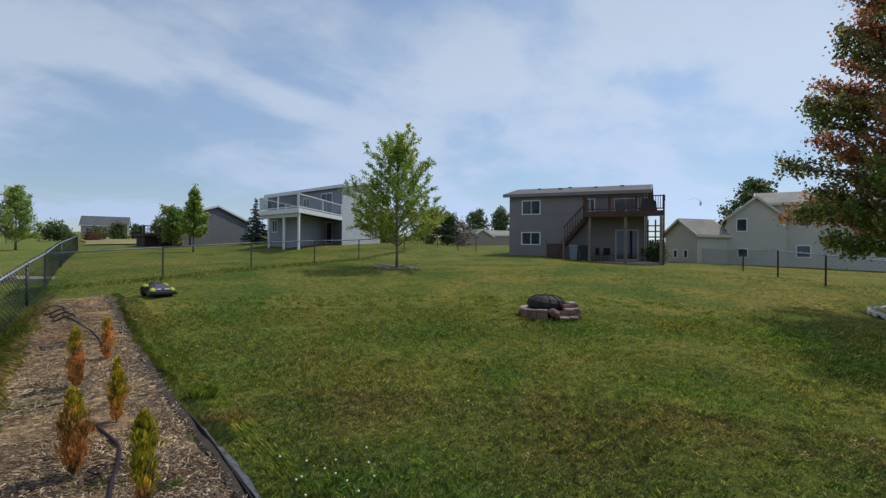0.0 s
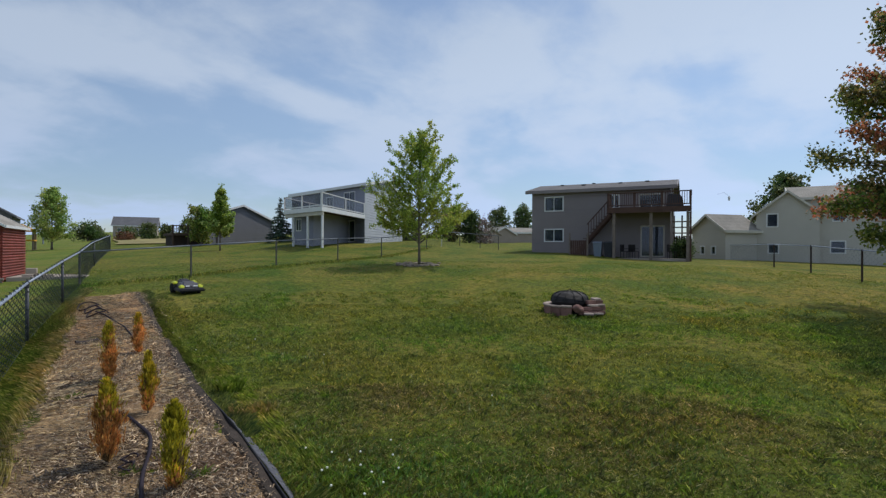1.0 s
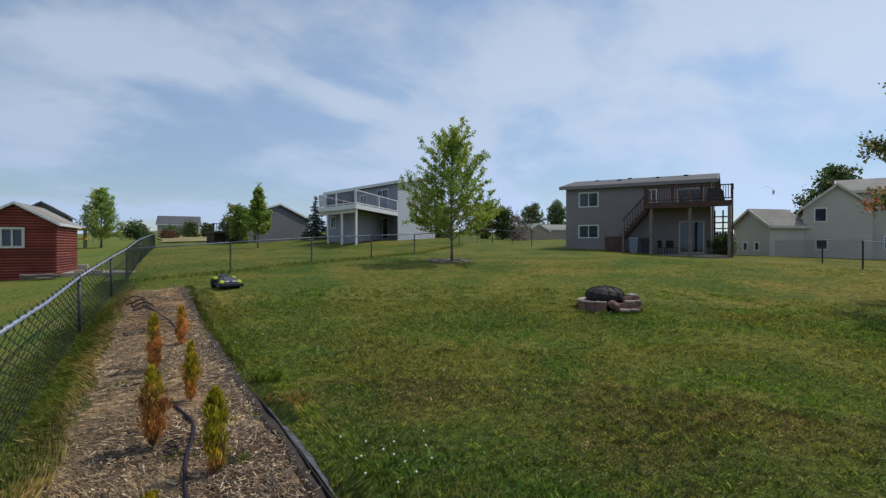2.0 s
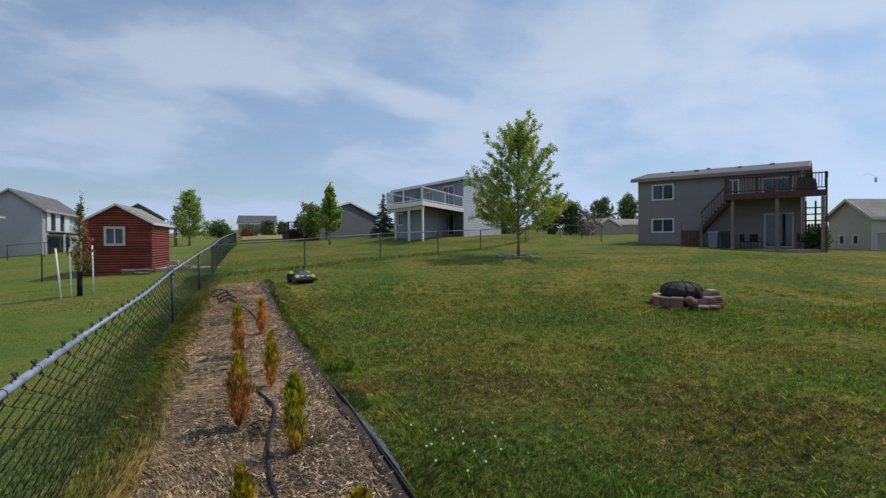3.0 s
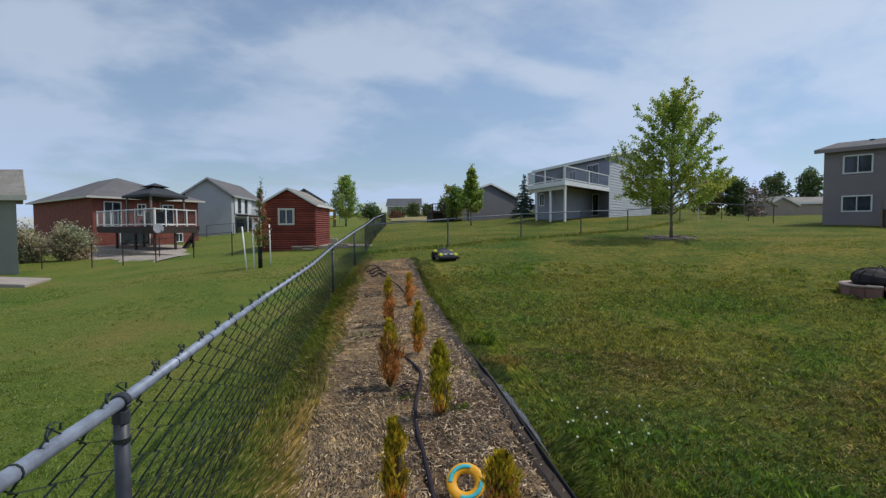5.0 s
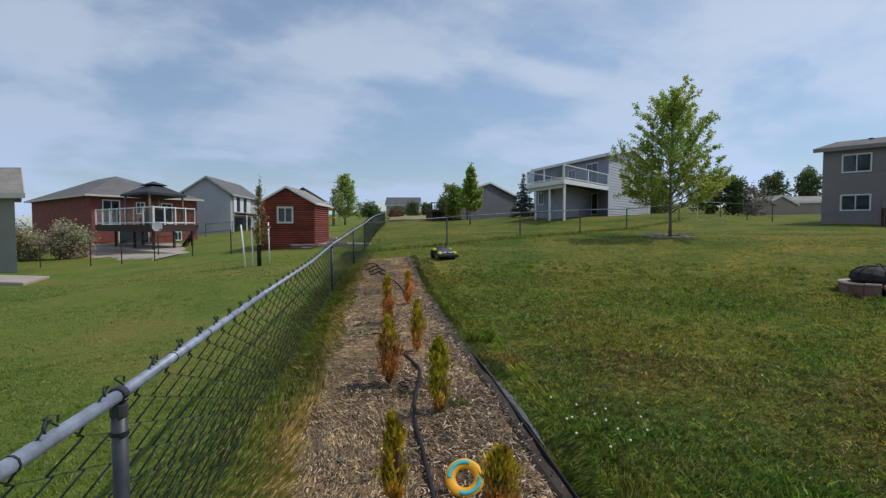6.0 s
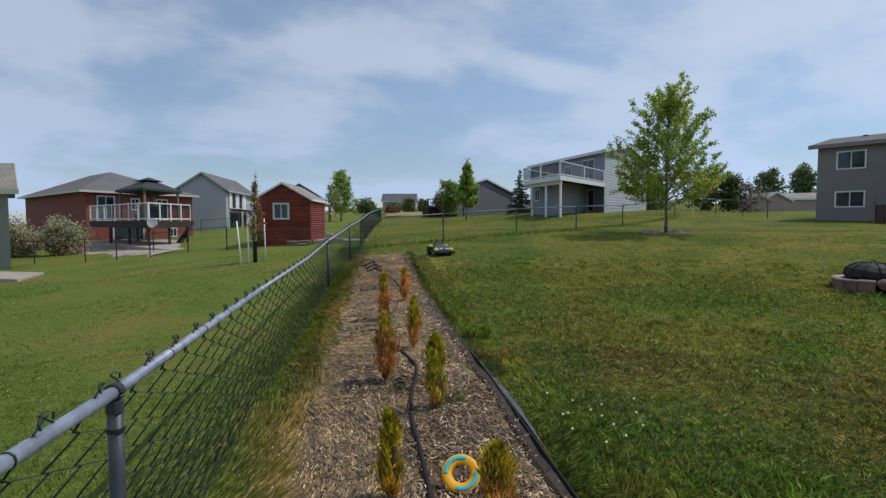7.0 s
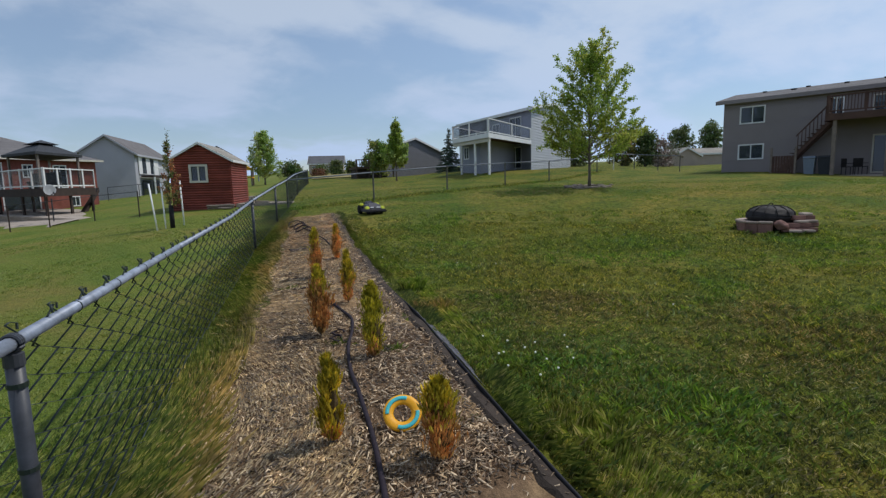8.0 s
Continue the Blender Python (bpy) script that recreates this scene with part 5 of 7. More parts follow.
def beige_house():
    pl = Plot((45.34, 22.02, 0.6), (47.26, 18.26), (46.23, 22.475))
    h = thing("house", pl.o, "beige sided house with a tall gable and a garage wing", "house")
    W, E, R, D = 4.3, 4.6, 1.75, 9.0
    holes = [(0.72, 1.52, 3.5, 4.6), (0.82, 1.58, 1.3, 2.1)]
    bm = bmesh.new()
    lap_wall(bm, pl, (0, 0), (W, 0), -1.4, E, (0, -1), holes, lap=0.012)
    gable_end(bm, pl, (0, 0), (W, 0), E, R, (0, -1), lap=0.012)
    part("wall", bm, BEIGE_SIDING, h)
    for hole in holes:
        window(pl, h, (0, 0), (W, 0), (0, -1), hole, "window", WHITE, 1, -1, 0.06)
    closed_box(pl, h, 0, W, 0, D, -0.6, E, BEIGE_SIDING, sides="lrb")
    gable_roof(pl, h, 0, W, 0, D, E, R, "v", 0.3, ROOF_BROWN, CREAM)
    # set-back main wing
    hole2 = [(0.75, 1.75, 1.35, 2.35), (0.9, 1.75, 3.9, 4.9), (6.0, 7.2, 1.35, 2.35)]
    bm = bmesh.new()
    lap_wall(bm, pl, (W + 0.02, 0.8), (17, 0.8), -1.4, 5.2, (0, -1), hole2, lap=0.012)
    part("wall", bm, BEIGE_SIDING, h)
    for hole in hole2:
        window(pl, h, (W + 0.02, 0.8), (17, 0.8), (0, -1), hole, "window", WHITE, 1, 0, 0.06)
    bm = bmesh.new()
    lap_wall(bm, pl, (2.3, 0.82), (W, 0.82), 4.3, 5.7, (0, -1), lap=0.012)
    lap_wall(bm, pl, (W + 0.02, 0.8), (17, 0.8), 5.21, 5.7, (0, -1), lap=0.012)
    part("upper_wall", bm, BEIGE_SIDING, h)
    closed_box(pl, h, W + 0.02, 17, 0.8, 8.8, -0.6, 5.7, BEIGE_SIDING, sides="rb")
    gable_roof(pl, h, 2.6, 17, 0.8, 8.8, 5.85, 1.2, "u", 0.3, ROOF_BROWN, CREAM)
    # garage wing, turned a little towards the lawn
    gp = Plot((42.2, 22.9, 0.6), (45.3, 22.0), (43.3, 26.5))
    GU, GV = 3.3, 3.7
    bm = bmesh.new()
    lap_wall(bm, gp, (0, 0), (GU, 0), -1.4, 3.25, (0, -1), lap=0.012)
    part("wall", bm, BEIGE_SIDING, h)
    side = [(1.0, 1.5, 1.2, 1.9), (2.2, 2.7, 1.2, 1.9)]
    bm = bmesh.new()
    lap_wall(bm, gp, (0, GV), (0, 0), -1.4, 3.25, (-1, 0), side, lap=0.012)
    gable_end(bm, gp, (0, GV), (0, 0), 3.25, 1.25, (-1, 0), lap=0.012)
    part("wall", bm, BEIGE_SIDING, h)
    for hole in side:
        window(gp, h, (0, GV), (0, 0), (-1, 0), hole, "window", WHITE, 1, -1, 0.06)
    closed_box(gp, h, 0.02, GU, 0, GV, -1.4, 3.2, BEIGE_SIDING, sides="b")
    gable_roof(gp, h, 0, GU, 0, GV, 3.25, 1.25, "u", 0.3, ROOF_BROWN, CREAM)
    sc = thing("red_cart", pl.p(-4.6, 1.0, 0.4), "red garden cart by the garage wall", "cart")
    bm = bmesh.new()
    P = pl.p
    hexa(bm, [P(-4.9, 0.8, 0.5), P(-4.0, 0.8, 0.5), P(-4.0, 1.5, 0.5), P(-4.9, 1.5, 0.5), P(-5.0, 0.7, 1.15), P(-3.9, 0.7, 1.15), P(-3.9, 1.6, 1.15), P(-5.0, 1.6, 1.15)])
    part("tray", bm, RED_PAINT, sc)
    for u in (-4.8, -4.1):
        bm = bmesh.new()
        tube(bm, [P(u, 0.7, 0.45), P(u, 0.8, 0.45)], 0.22, 12)
        part("wheel", bm, RUBBER, sc)


beige_house()


# ---- trees and shrubs ----
def leaf_cloud(name, centres, size, mat, parent, rng, spread=0.5, per=10, flat=0.0, label=""):
    """Leaves as small bent quads scattered about twig ends."""
    c = np.repeat(np.asarray(centres, float), per, 0)
    n = len(c)
    c = c + rng.normal(0, spread * 0.5, (n, 3)) * (1, 1, 0.8)
    s = size * rng.uniform(0.6, 1.25, n)
    a = rng.normal(0, 1, (n, 3))
    a[:, 2] -= 0.35
    a /= np.linalg.norm(a, axis=1)[:, None]
    b = np.cross(a, rng.normal(0, 1, (n, 3)))
    b /= np.linalg.norm(b, axis=1)[:, None]
    nrm = np.cross(a, b)
    l, w = (a * s[:, None]), (b * (s * 0.36)[:, None])
    v = np.stack([c, c + l * 0.45 + w + nrm * (s * 0.08)[:, None], c + l, c + l * 0.45 - w + nrm * (s * 0.08)[:, None]], 1).reshape(-1, 3)
    f = np.arange(n * 4).reshape(-1, 4)
    return mesh_part(name, v, f, mat, parent, label)


def tree(at, height, radius, mat, label, clear=1.0, leaves=10, leaf=0.12, limbs=26, seed=1, trunk_r=0.07, shape="oval", spread=0.5, twigs=6, name="tree", category="tree", lean=(0, 0), upward=0.75, bark=BARK, mat2=None):
    """A tapered trunk with limbs and twigs, and leaves about the twigs."""
    rng = np.random.default_rng(seed)
    x, y, z = at
    t = thing(name, at, label, category)
    bm = bmesh.new()
    pts = [Vector((x + lean[0] * k + 0.04 * math.sin(3 * k + seed), y + lean[1] * k + 0.04 * math.cos(4 * k + seed), z - 0.1 + (height * 0.93 + 0.1) * k)) for k in np.linspace(0, 1, 9)]
    tube(bm, pts, [trunk_r * (1.25 if i == 0 else 1.0) * (1 - 0.88 * i / 8) for i in range(9)], 8)
    ends = []
    for i in range(limbs):
        k = (i + 0.5) / limbs
        h = clear + (height * 0.97 - clear) * k ** 0.9
        prof = {"oval": math.sin(math.pi * min(1, 0.16 + 0.84 * k)) ** 0.7, "cone": (1 - k) + 0.03, "round": math.sin(math.pi * (0.1 + 0.85 * k)) ** 0.5, "spire": min(1.0, 0.62 + k / 0.35) * (1 - k) ** 0.62 + 0.04, "egg": math.sin(math.pi * (0.2 + 0.8 * k) ** 0.85) ** 0.75}[shape]
        reach = radius * prof * rng.uniform(0.72, 1.12)
        az = i * 2.39996 + rng.uniform(-0.4, 0.4)
        base = pts[0].lerp(pts[-1], min(1, max(clear * 0.82, h - reach * upward * 0.55) / (height * 0.93)))
        rise = reach * upward * rng.uniform(0.6, 1.2) if shape != "cone" else -reach * 0.12
        tip = Vector((x + lean[0] + math.cos(az) * reach, y + lean[1] + math.sin(az) * reach, base.z + rise))
        mid = base.lerp(tip, 0.5) + Vector((0, 0, -0.06 * reach))
        r0 = max(0.008, trunk_r * 0.42 * (1 - 0.6 * k))
        tube(bm, [base, mid, tip], [r0, r0 * 0.6, r0 * 0.2], 5, False)
        for j in range(twigs):
            s = rng.uniform(0.3, 1.0)
            p = base.lerp(tip, s) + Vector((0, 0, -0.05 * reach))
            q = p + Vector(rng.normal(0, 1, 3)) * spread * (0.45 if s < 0.8 else 0.3) * (1.15 - k if shape == "cone" else 1.0)
            if shape != "cone":
                q.z += 0.1 * spread
            tube(bm, [p, q], [r0 * 0.3, r0 * 0.12], 3, False)
            ends += [q, p.lerp(q, 0.55)]
        ends.append(tip)
    top = pts[-1]
    for j in range(4):
        ends.append(top + Vector((rng.normal(0, 0.12), rng.normal(0, 0.12), rng.uniform(-0.5, 0.45))) * (height / 6))
    part("trunk", bm, bark, t, smooth=True)
    if leaves:
        leaf_cloud("crown", [tuple(e) for e in ends], leaf, mat, t, rng, spread * 0.55, leaves)
        if mat2:
            pick = [tuple(e) for e in ends if rng.random() < 0.75]
            leaf_cloud("crown_tint", pick, leaf, mat2, t, rng, spread * 0.55, leaves)
    return t


def shoot_tree(at, height, reach, mats, label, clear, limbs, seed, trunk_r, leaf, low=20.0, high=62.0, droop=0.0, forks=7, per=9, fluff=0.16, taper=0.75, airy=0.0, name="tree"):
    """A young broad tree: long rising limbs that end in bare-tipped shoots, each limb leafed in its own tint."""
    rng = np.random.default_rng(seed)
    x, y, z = at
    t = thing(name, at, label, "tree")
    bm = bmesh.new()
    top = height * 0.86
    pts = [Vector((x + 0.05 * math.sin(3 * k + seed) * k, y + 0.05 * math.cos(4 * k + seed) * k, z - 0.1 + (top + 0.1) * k)) for k in np.linspace(0, 1, 9)]
    tube(bm, pts, [trunk_r * (1.3 if i == 0 else 1.0) * (1 - 0.86 * i / 8) for i in range(9)], 8)
    ends = [[] for m in mats]

    def shoot(base, way, length, r0, tint, level, forks=forks, sparse=0.0):
        sag = Vector((0, 0, -droop * length))
        n = 5
        line = [base + way * (length * j / n) + sag * (j / n) ** 2 + Vector(rng.normal(0, 0.02, 3)) * length * (0 < j) for j in range(n + 1)]
        tube(bm, line, [max(0.003, r0 * (1 - 0.85 * j / n)) for j in range(n + 1)], 5 if level == 0 else 3, False)
        for j in range(1, n + 1):
            if level == 0 and j < 2:
                continue
            for i in range(1 + int(rng.random() > sparse)):
                ends[tint].append(line[j].lerp(line[j - 1], rng.random()))
        if level < 1:
            for j in range(forks):
                s = 0.22 + 0.74 * (j + rng.random()) / forks
                i = min(n - 1, int(s * n))
                p = line[i].lerp(line[i + 1], s * n - i)
                side = way.cross(Vector((0, 0, 1)))
                if side.length < 0.1:
                    side = Vector((1, 0, 0))
                side.normalize()
                turn = math.radians(rng.uniform(28, 58)) * (1 if j % 2 else -1)
                over = side.cross(way)
                roll = rng.normal(0, 0.9)
                side = side * math.cos(roll) + over * math.sin(roll)
                d = (way * math.cos(turn) + side * math.sin(turn) + Vector((0, 0, rng.uniform(0.0, 0.5)))).normalized()
                shoot(p, d, length * rng.uniform(0.28, 0.5) * (1.15 - 0.75 * s), r0 * 0.4, tint, level + 1, sparse=sparse)

    for i in range(limbs):
        k = (i + 0.3) / limbs
        h = clear + (top - clear) * k ** 1.25
        az = i * 2.39996 + rng.uniform(-0.35, 0.35)
        el = math.radians(low + (high - low) * k + rng.uniform(-7, 7))
        ln = reach * ((1 - k) ** taper * 0.95 + 0.17) * min(1.0, 0.8 + 1.5 * k) * rng.uniform(0.75, 1.15)
        ln = min(ln, (height * rng.uniform(0.88, 1.06) - h) / max(0.2, math.sin(el)))
        way = Vector((math.cos(az) * math.cos(el), math.sin(az) * math.cos(el), math.sin(el)))
        base = pts[0].lerp(pts[-1], min(1, h / top))
        shoot(base, way, ln, max(0.012, trunk_r * 0.4 * (1 - 0.6 * k)), int(rng.integers(len(mats))), 0, max(3, round(forks * (1 - airy * k))), airy * k)
    shoot(pts[-1], Vector((0.05, 0.03, 1)).normalized(), height * 0.14, 0.012, 0, 1)
    part("trunk", bm, BARK, t, smooth=True)
    for m, e in zip(mats, ends):
        if e:
            leaf_cloud("crown", [tuple(q) for q in e], leaf, m, t, rng, fluff, per)
    return t


def spruce(at, height, radius, seed):
    """A conical conifer: whorls of drooping branches with hanging needle sprays, gaps between the tiers."""
    rng = np.random.default_rng(seed)
    x, y, z = at
    t = thing("spruce", at, "blue-green conical spruce beside the deck house", "tree")
    bm = bmesh.new()
    tube(bm, [(x, y, z - 0.1), (x, y, z + height * 0.97)], [0.11, 0.012], 8)
    ends = []
    tiers = 15
    for i in range(tiers):
        k = (i + 0.4) / tiers
        h = z + 0.25 + (height - 0.3) * k
        for j in range(max(5, int(13 * (1 - k)) + 3)):
            az = rng.uniform(0, 2 * math.pi)
            reach = (radius * (1 - k) + 0.06) * rng.uniform(0.8, 1.12)
            base = Vector((x, y, h))
            tip = Vector((x + math.cos(az) * reach, y + math.sin(az) * reach, h - 0.16 * reach + rng.uniform(-0.05, 0.05)))
            tube(bm, [base, tip], [0.02 * (1.1 - k), 0.004], 4, False)
            n = max(2, int(reach / 0.11))
            ends += [tuple(base.lerp(tip, (q + 0.6) / n) + Vector((0, 0, -0.03))) for q in range(n)]
    ends += [(x, y, z + height * q) for q in (0.94, 0.96, 0.98, 1.0)]
    part("trunk", bm, BARK, t)
    leaf_cloud("crown", ends, 0.15, LEAF_SPRUCE, t, rng, 0.11, 7)
    return t


def on(x, y, dz=0.0):
    return (x, y, terrain(x, y) + dz)


shoot_tree(on(12.75, 22.1), 6.75, 2.75, (LEAF_YOUNG, LEAF_YOUNG, LEAF_YOUNG, LEAF_SUNNY), "young green maple with yellowing leaves in a stone ring", 1.1, 64, 4, 0.07, 0.095, 24, 74, 0.0, 10, 8, 0.11, 0.30, 0.65)
shoot_tree(on(18.3, 3.9), 11.3, 2.95, (LEAF_RED, LEAF_OLIVE, LEAF_RED, LEAF_GREEN), "large maple, half green and half turned rust red", 1.7, 72, 8, 0.17, 0.115, 18, 60, 0.10, 12, 9, 0.24, 0.30, 0.3)
shoot_tree(on(6.55, 41.5), 5.0, 1.25, (LEAF_YOUNG, LEAF_PALE), "slim upright young tree", 1.0, 36, 11, 0.06, 0.15, 40, 76, 0.0, 5, 6, 0.14, 0.45, 0.2)
tree(on(7.0, 55.5), 3.7, 1.15, LEAF_GREEN, "rounded leafy tree by the dark house", 0.8, 12, 0.22, 26, 12, 0.1, "round", 0.7, 6)
spruce(on(15.0, 56.5), 4.8, 1.75, 13)
shoot_tree(on(-5.2, 60.0), 5.8, 2.1, (LEAF_PALE, LEAF_PALE), "green tree beyond the log shed", 0.7, 40, 14, 0.09, 0.17, 34, 74, 0.0, 5, 5, 0.25, 0.25, 0.2)
tree(on(-3.9, 95.0), 2.4, 1.6, LEAF_DARK, "distant rounded green tree", 0.6, 10, 0.35, 16, 15, 0.1, "round", 1.0, 5)
tree((56.4, 70.4, 2.6), 6.6, 2.1, LEAF_DARK, "round dark tree beyond the lawn", 0.8, 14, 0.3, 30, 16, 0.12, "round", 0.8, 6)
tree((60.0, 68.0, 2.6), 6.9, 2.0, LEAF_DARK, "round dark tree beyond the lawn", 0.8, 14, 0.3, 30, 17, 0.12, "round", 0.8, 6)
tree(on(38.3, 53.7), 3.9, 1.3, LEAF_DARK, "dark tree behind the top fence", 0.5, 12, 0.28, 22, 18, 0.1, "round", 0.8, 6)
tree(on(36.2, 55.2), 4.1, 2.0, LEAF_OLIVE, "broad leafy tree behind the top fence", 0.4, 12, 0.28, 24, 19, 0.1, "round", 0.9, 6)
tree(on(30.5, 56.5), 3.4, 2.0, LEAF_DARK, "dark leafy tree behind the pale house", 0.4, 12, 0.28, 22, 20, 0.1, "round", 0.9, 6)
tree(on(39.9, 52.9), 3.0, 1.5, LEAF_TWIG, "bare-branched reddish shrub behind the top fence", 0.2, 2, 0.3, 26, 21, 0.05, "round", 0.9, 8, "shrub", "shrub")
tree((76.0, 33.0, 1.0), 11.3, 4.3, LEAF_DARK, "tall green tree behind the beige house", 2.0, 14, 0.45, 34, 22, 0.2, "egg", 1.4, 7)
tree((-30.5, 41.0, -0.3), 7.4, 1.7, LEAF_BUSH, "thin pale tree beside the green shed", 1.0, 6, 0.2, 22, 23, 0.08, "oval", 0.7, 5)
for i, (x, y, h, r) in enumerate(((4.4, 100.0, 2.7, 1.1), (7.2, 102.0, 2.5, 1.1), (10.2, 98.0, 3.4, 1.5), (13.0, 100.0, 2.3, 1.0), (1.6, 104.0, 1.8, 1.2), (-3.0, 103.0, 1.9, 1.2))):
    tree((x, y, terrain(x, y) - 0.2), h, r, LEAF_DARK, "distant dark rounded shrub tree", 0.2, 11, 0.3, 16, 30 + i, 0.08, "round", 0.8, 5, "shrub", "shrub")
tree((0.9, 92.0, terrain(0.9, 92.0)), 1.0, 1.2, LEAF_RUST, "low rust-coloured shrub in the field", 0.1, 8, 0.25, 14, 41, 0.04, "round", 0.7, 5, "shrub", "shrub")
for i, (x, y, h, r) in enumerate(((32.35, 20.55, 1.1, 0.42), (33.20, 20.95, 1.25, 0.45))):
    tree((x, y, 1.5), h, r, LEAF_DARK, "dark leafy shrub beneath the brown deck", 0.05, 14, 0.12, 26, 80 + i, 0.03, "round", 0.5, 6, "shrub", "shrub")
for i, (x, y, h, r) in enumerate(((-18.4, 31.5, 1.65, 0.95), (-20.8, 31.0, 1.65, 1.2), (-22.9, 31.5, 1.5, 1.2))):
    tree((x, y, terrain(x, y)), h, r, LEAF_BUSH, "pale flowering shrub before the brick house", 0.05, 20, 0.12, 34, 50 + i, 0.04, "round", 0.7, 7, "shrub", "shrub")
shoot_tree(on(-4.6, 18.5), 3.15, 0.42, (LEAF_OLIVE, LEAF_RED), "young sapling with browning leaves tied between stakes", 0.75, 20, 61, 0.03, 0.06, 40, 80, 0.0, 4, 3, 0.07, 0.3, 0.5)


def arborvitae(x, y, height, radius, brown, seed, label):
    """A small conifer: upright sprays about a stem, the lower ones browned."""
    rng = np.random.default_rng(seed)
    z = terrain(x, y) + 0.03
    t = thing("arborvitae", (x, y, z), label, "shrub", "young arborvitae in the bed")
    bm = bmesh.new()
    tube(bm, [(x, y, z - 0.05), (x, y, z + height * 0.8)], [0.012, 0.004], 6)
    part("stem", bm, BARK, t)
    bm = bmesh.new()
    turns = [(z + height * q, radius * f) for q, f in ((0.03, 0.12), (0.10, 0.42), (0.28, 0.62), (0.52, 0.58), (0.74, 0.36), (0.90, 0.12))]
    tube(bm, [(x + 0.012 * math.sin(5 * q + seed), y + 0.012 * math.cos(4 * q + seed), q) for q, f in turns], [f for q, f in turns], 9)
    for v in bm.verts:
        v.co += Vector(noise.noise_vector(v.co * 22)) * 0.018
    part("inner_foliage", bm, TWIGS, t)
    n = int(5200 * (height / 0.7))
    sprays = int(60 * height / 0.7)
    which = rng.integers(0, sprays, n)
    k = np.clip((rng.random(sprays) ** 0.85)[which] + rng.normal(0, 0.045, n), 0, 1)
    prof = np.clip(np.sin(np.pi * np.clip(0.14 + 0.84 * k, 0, 1)) ** 0.75, 0.05, 1)
    az = rng.uniform(0, 2 * np.pi, sprays)[which] + rng.normal(0, 0.4, n)
    wob = rng.uniform(0.65, 1.45, sprays)[which] * (0.9 + 0.12 * np.sin(9 * k + seed + 2 * np.sin(az)))
    rad = radius * prof * wob * np.sqrt(rng.uniform(0.1, 1.0, n)) * rng.uniform(0.5, 1.3, n) * np.where(rng.random(n) < 0.12, 1.4, 1.0)
    out = np.stack([np.cos(az), np.sin(az), 0 * az], 1)
    c = np.stack([x + out[:, 0] * rad, y + out[:, 1] * rad, z + 0.02 + height * k * 0.96], 1)
    up = out * rng.uniform(0.0, 0.45, n)[:, None] + np.array([0, 0, 1.0]) + rng.normal(0, 0.2, (n, 3))
    up /= np.linalg.norm(up, axis=1)[:, None]
    side = np.cross(up, out + rng.normal(0, 0.5, (n, 3)))
    side /= np.linalg.norm(side, axis=1)[:, None]
    s = rng.uniform(0.025, 0.085, n)
    w = s * rng.uniform(0.07, 0.15, n)
    v = np.stack([c - side * (w * 0.4)[:, None], c + up * (s * 0.6)[:, None] - side * w[:, None], c + up * s[:, None], c + up * (s * 0.6)[:, None] + side * w[:, None]], 1)
    mixv = k + rng.normal(0, 0.13, n) + 0.12 * np.sin(az + seed)
    for nm, sel, mat, lab in (("browned_foliage", mixv < brown, LEAF_BROWN, "rust-brown dried foliage"), ("foliage", mixv >= brown, None, "")):
        if sel.sum() < 8:
            continue
        if mat is None:
            dark = rng.random(n) < 0.32
            for nm2, s2, m2 in (("foliage", sel & dark, LEAF_ARBOR_DARK), ("bright_foliage", sel & ~dark, LEAF_ARBOR)):
                mesh_part(nm2, v[s2].reshape(-1, 3), np.arange(s2.sum() * 4).reshape(-1, 4), m2, t)
        else:
            mesh_part(nm, v[sel].reshape(-1, 3), np.arange(sel.sum() * 4).reshape(-1, 4), mat, t, lab)


arborvitae(0.5, 5.1, 0.74, 0.105, 0.05, 1, "green-yellow young arborvitae in the mulch bed")
arborvitae(-0.02, 6.0, 0.80, 0.115, 0.78, 2, "young arborvitae browned over its lower half")
arborvitae(0.40, 7.5, 0.74, 0.08, 0.40, 3, "thin yellow-green arborvitae, browned at its foot")
arborvitae(0.39, 11.0, 0.70, 0.085, 0.85, 4, "rust-orange dried young arborvitae")
arborvitae(-0.05, 9.35, 0.88, 0.09, 0.68, 5, "half-browned young arborvitae in the mulch bed")
arborvitae(0.02, 3.4, 0.58, 0.075, 0.0, 6, "narrow yellow-green arborvitae beside the hose")
arborvitae(0.68, 3.0, 0.5, 0.115, 0.50, 7, "squat arborvitae, green at its tip and browned below")


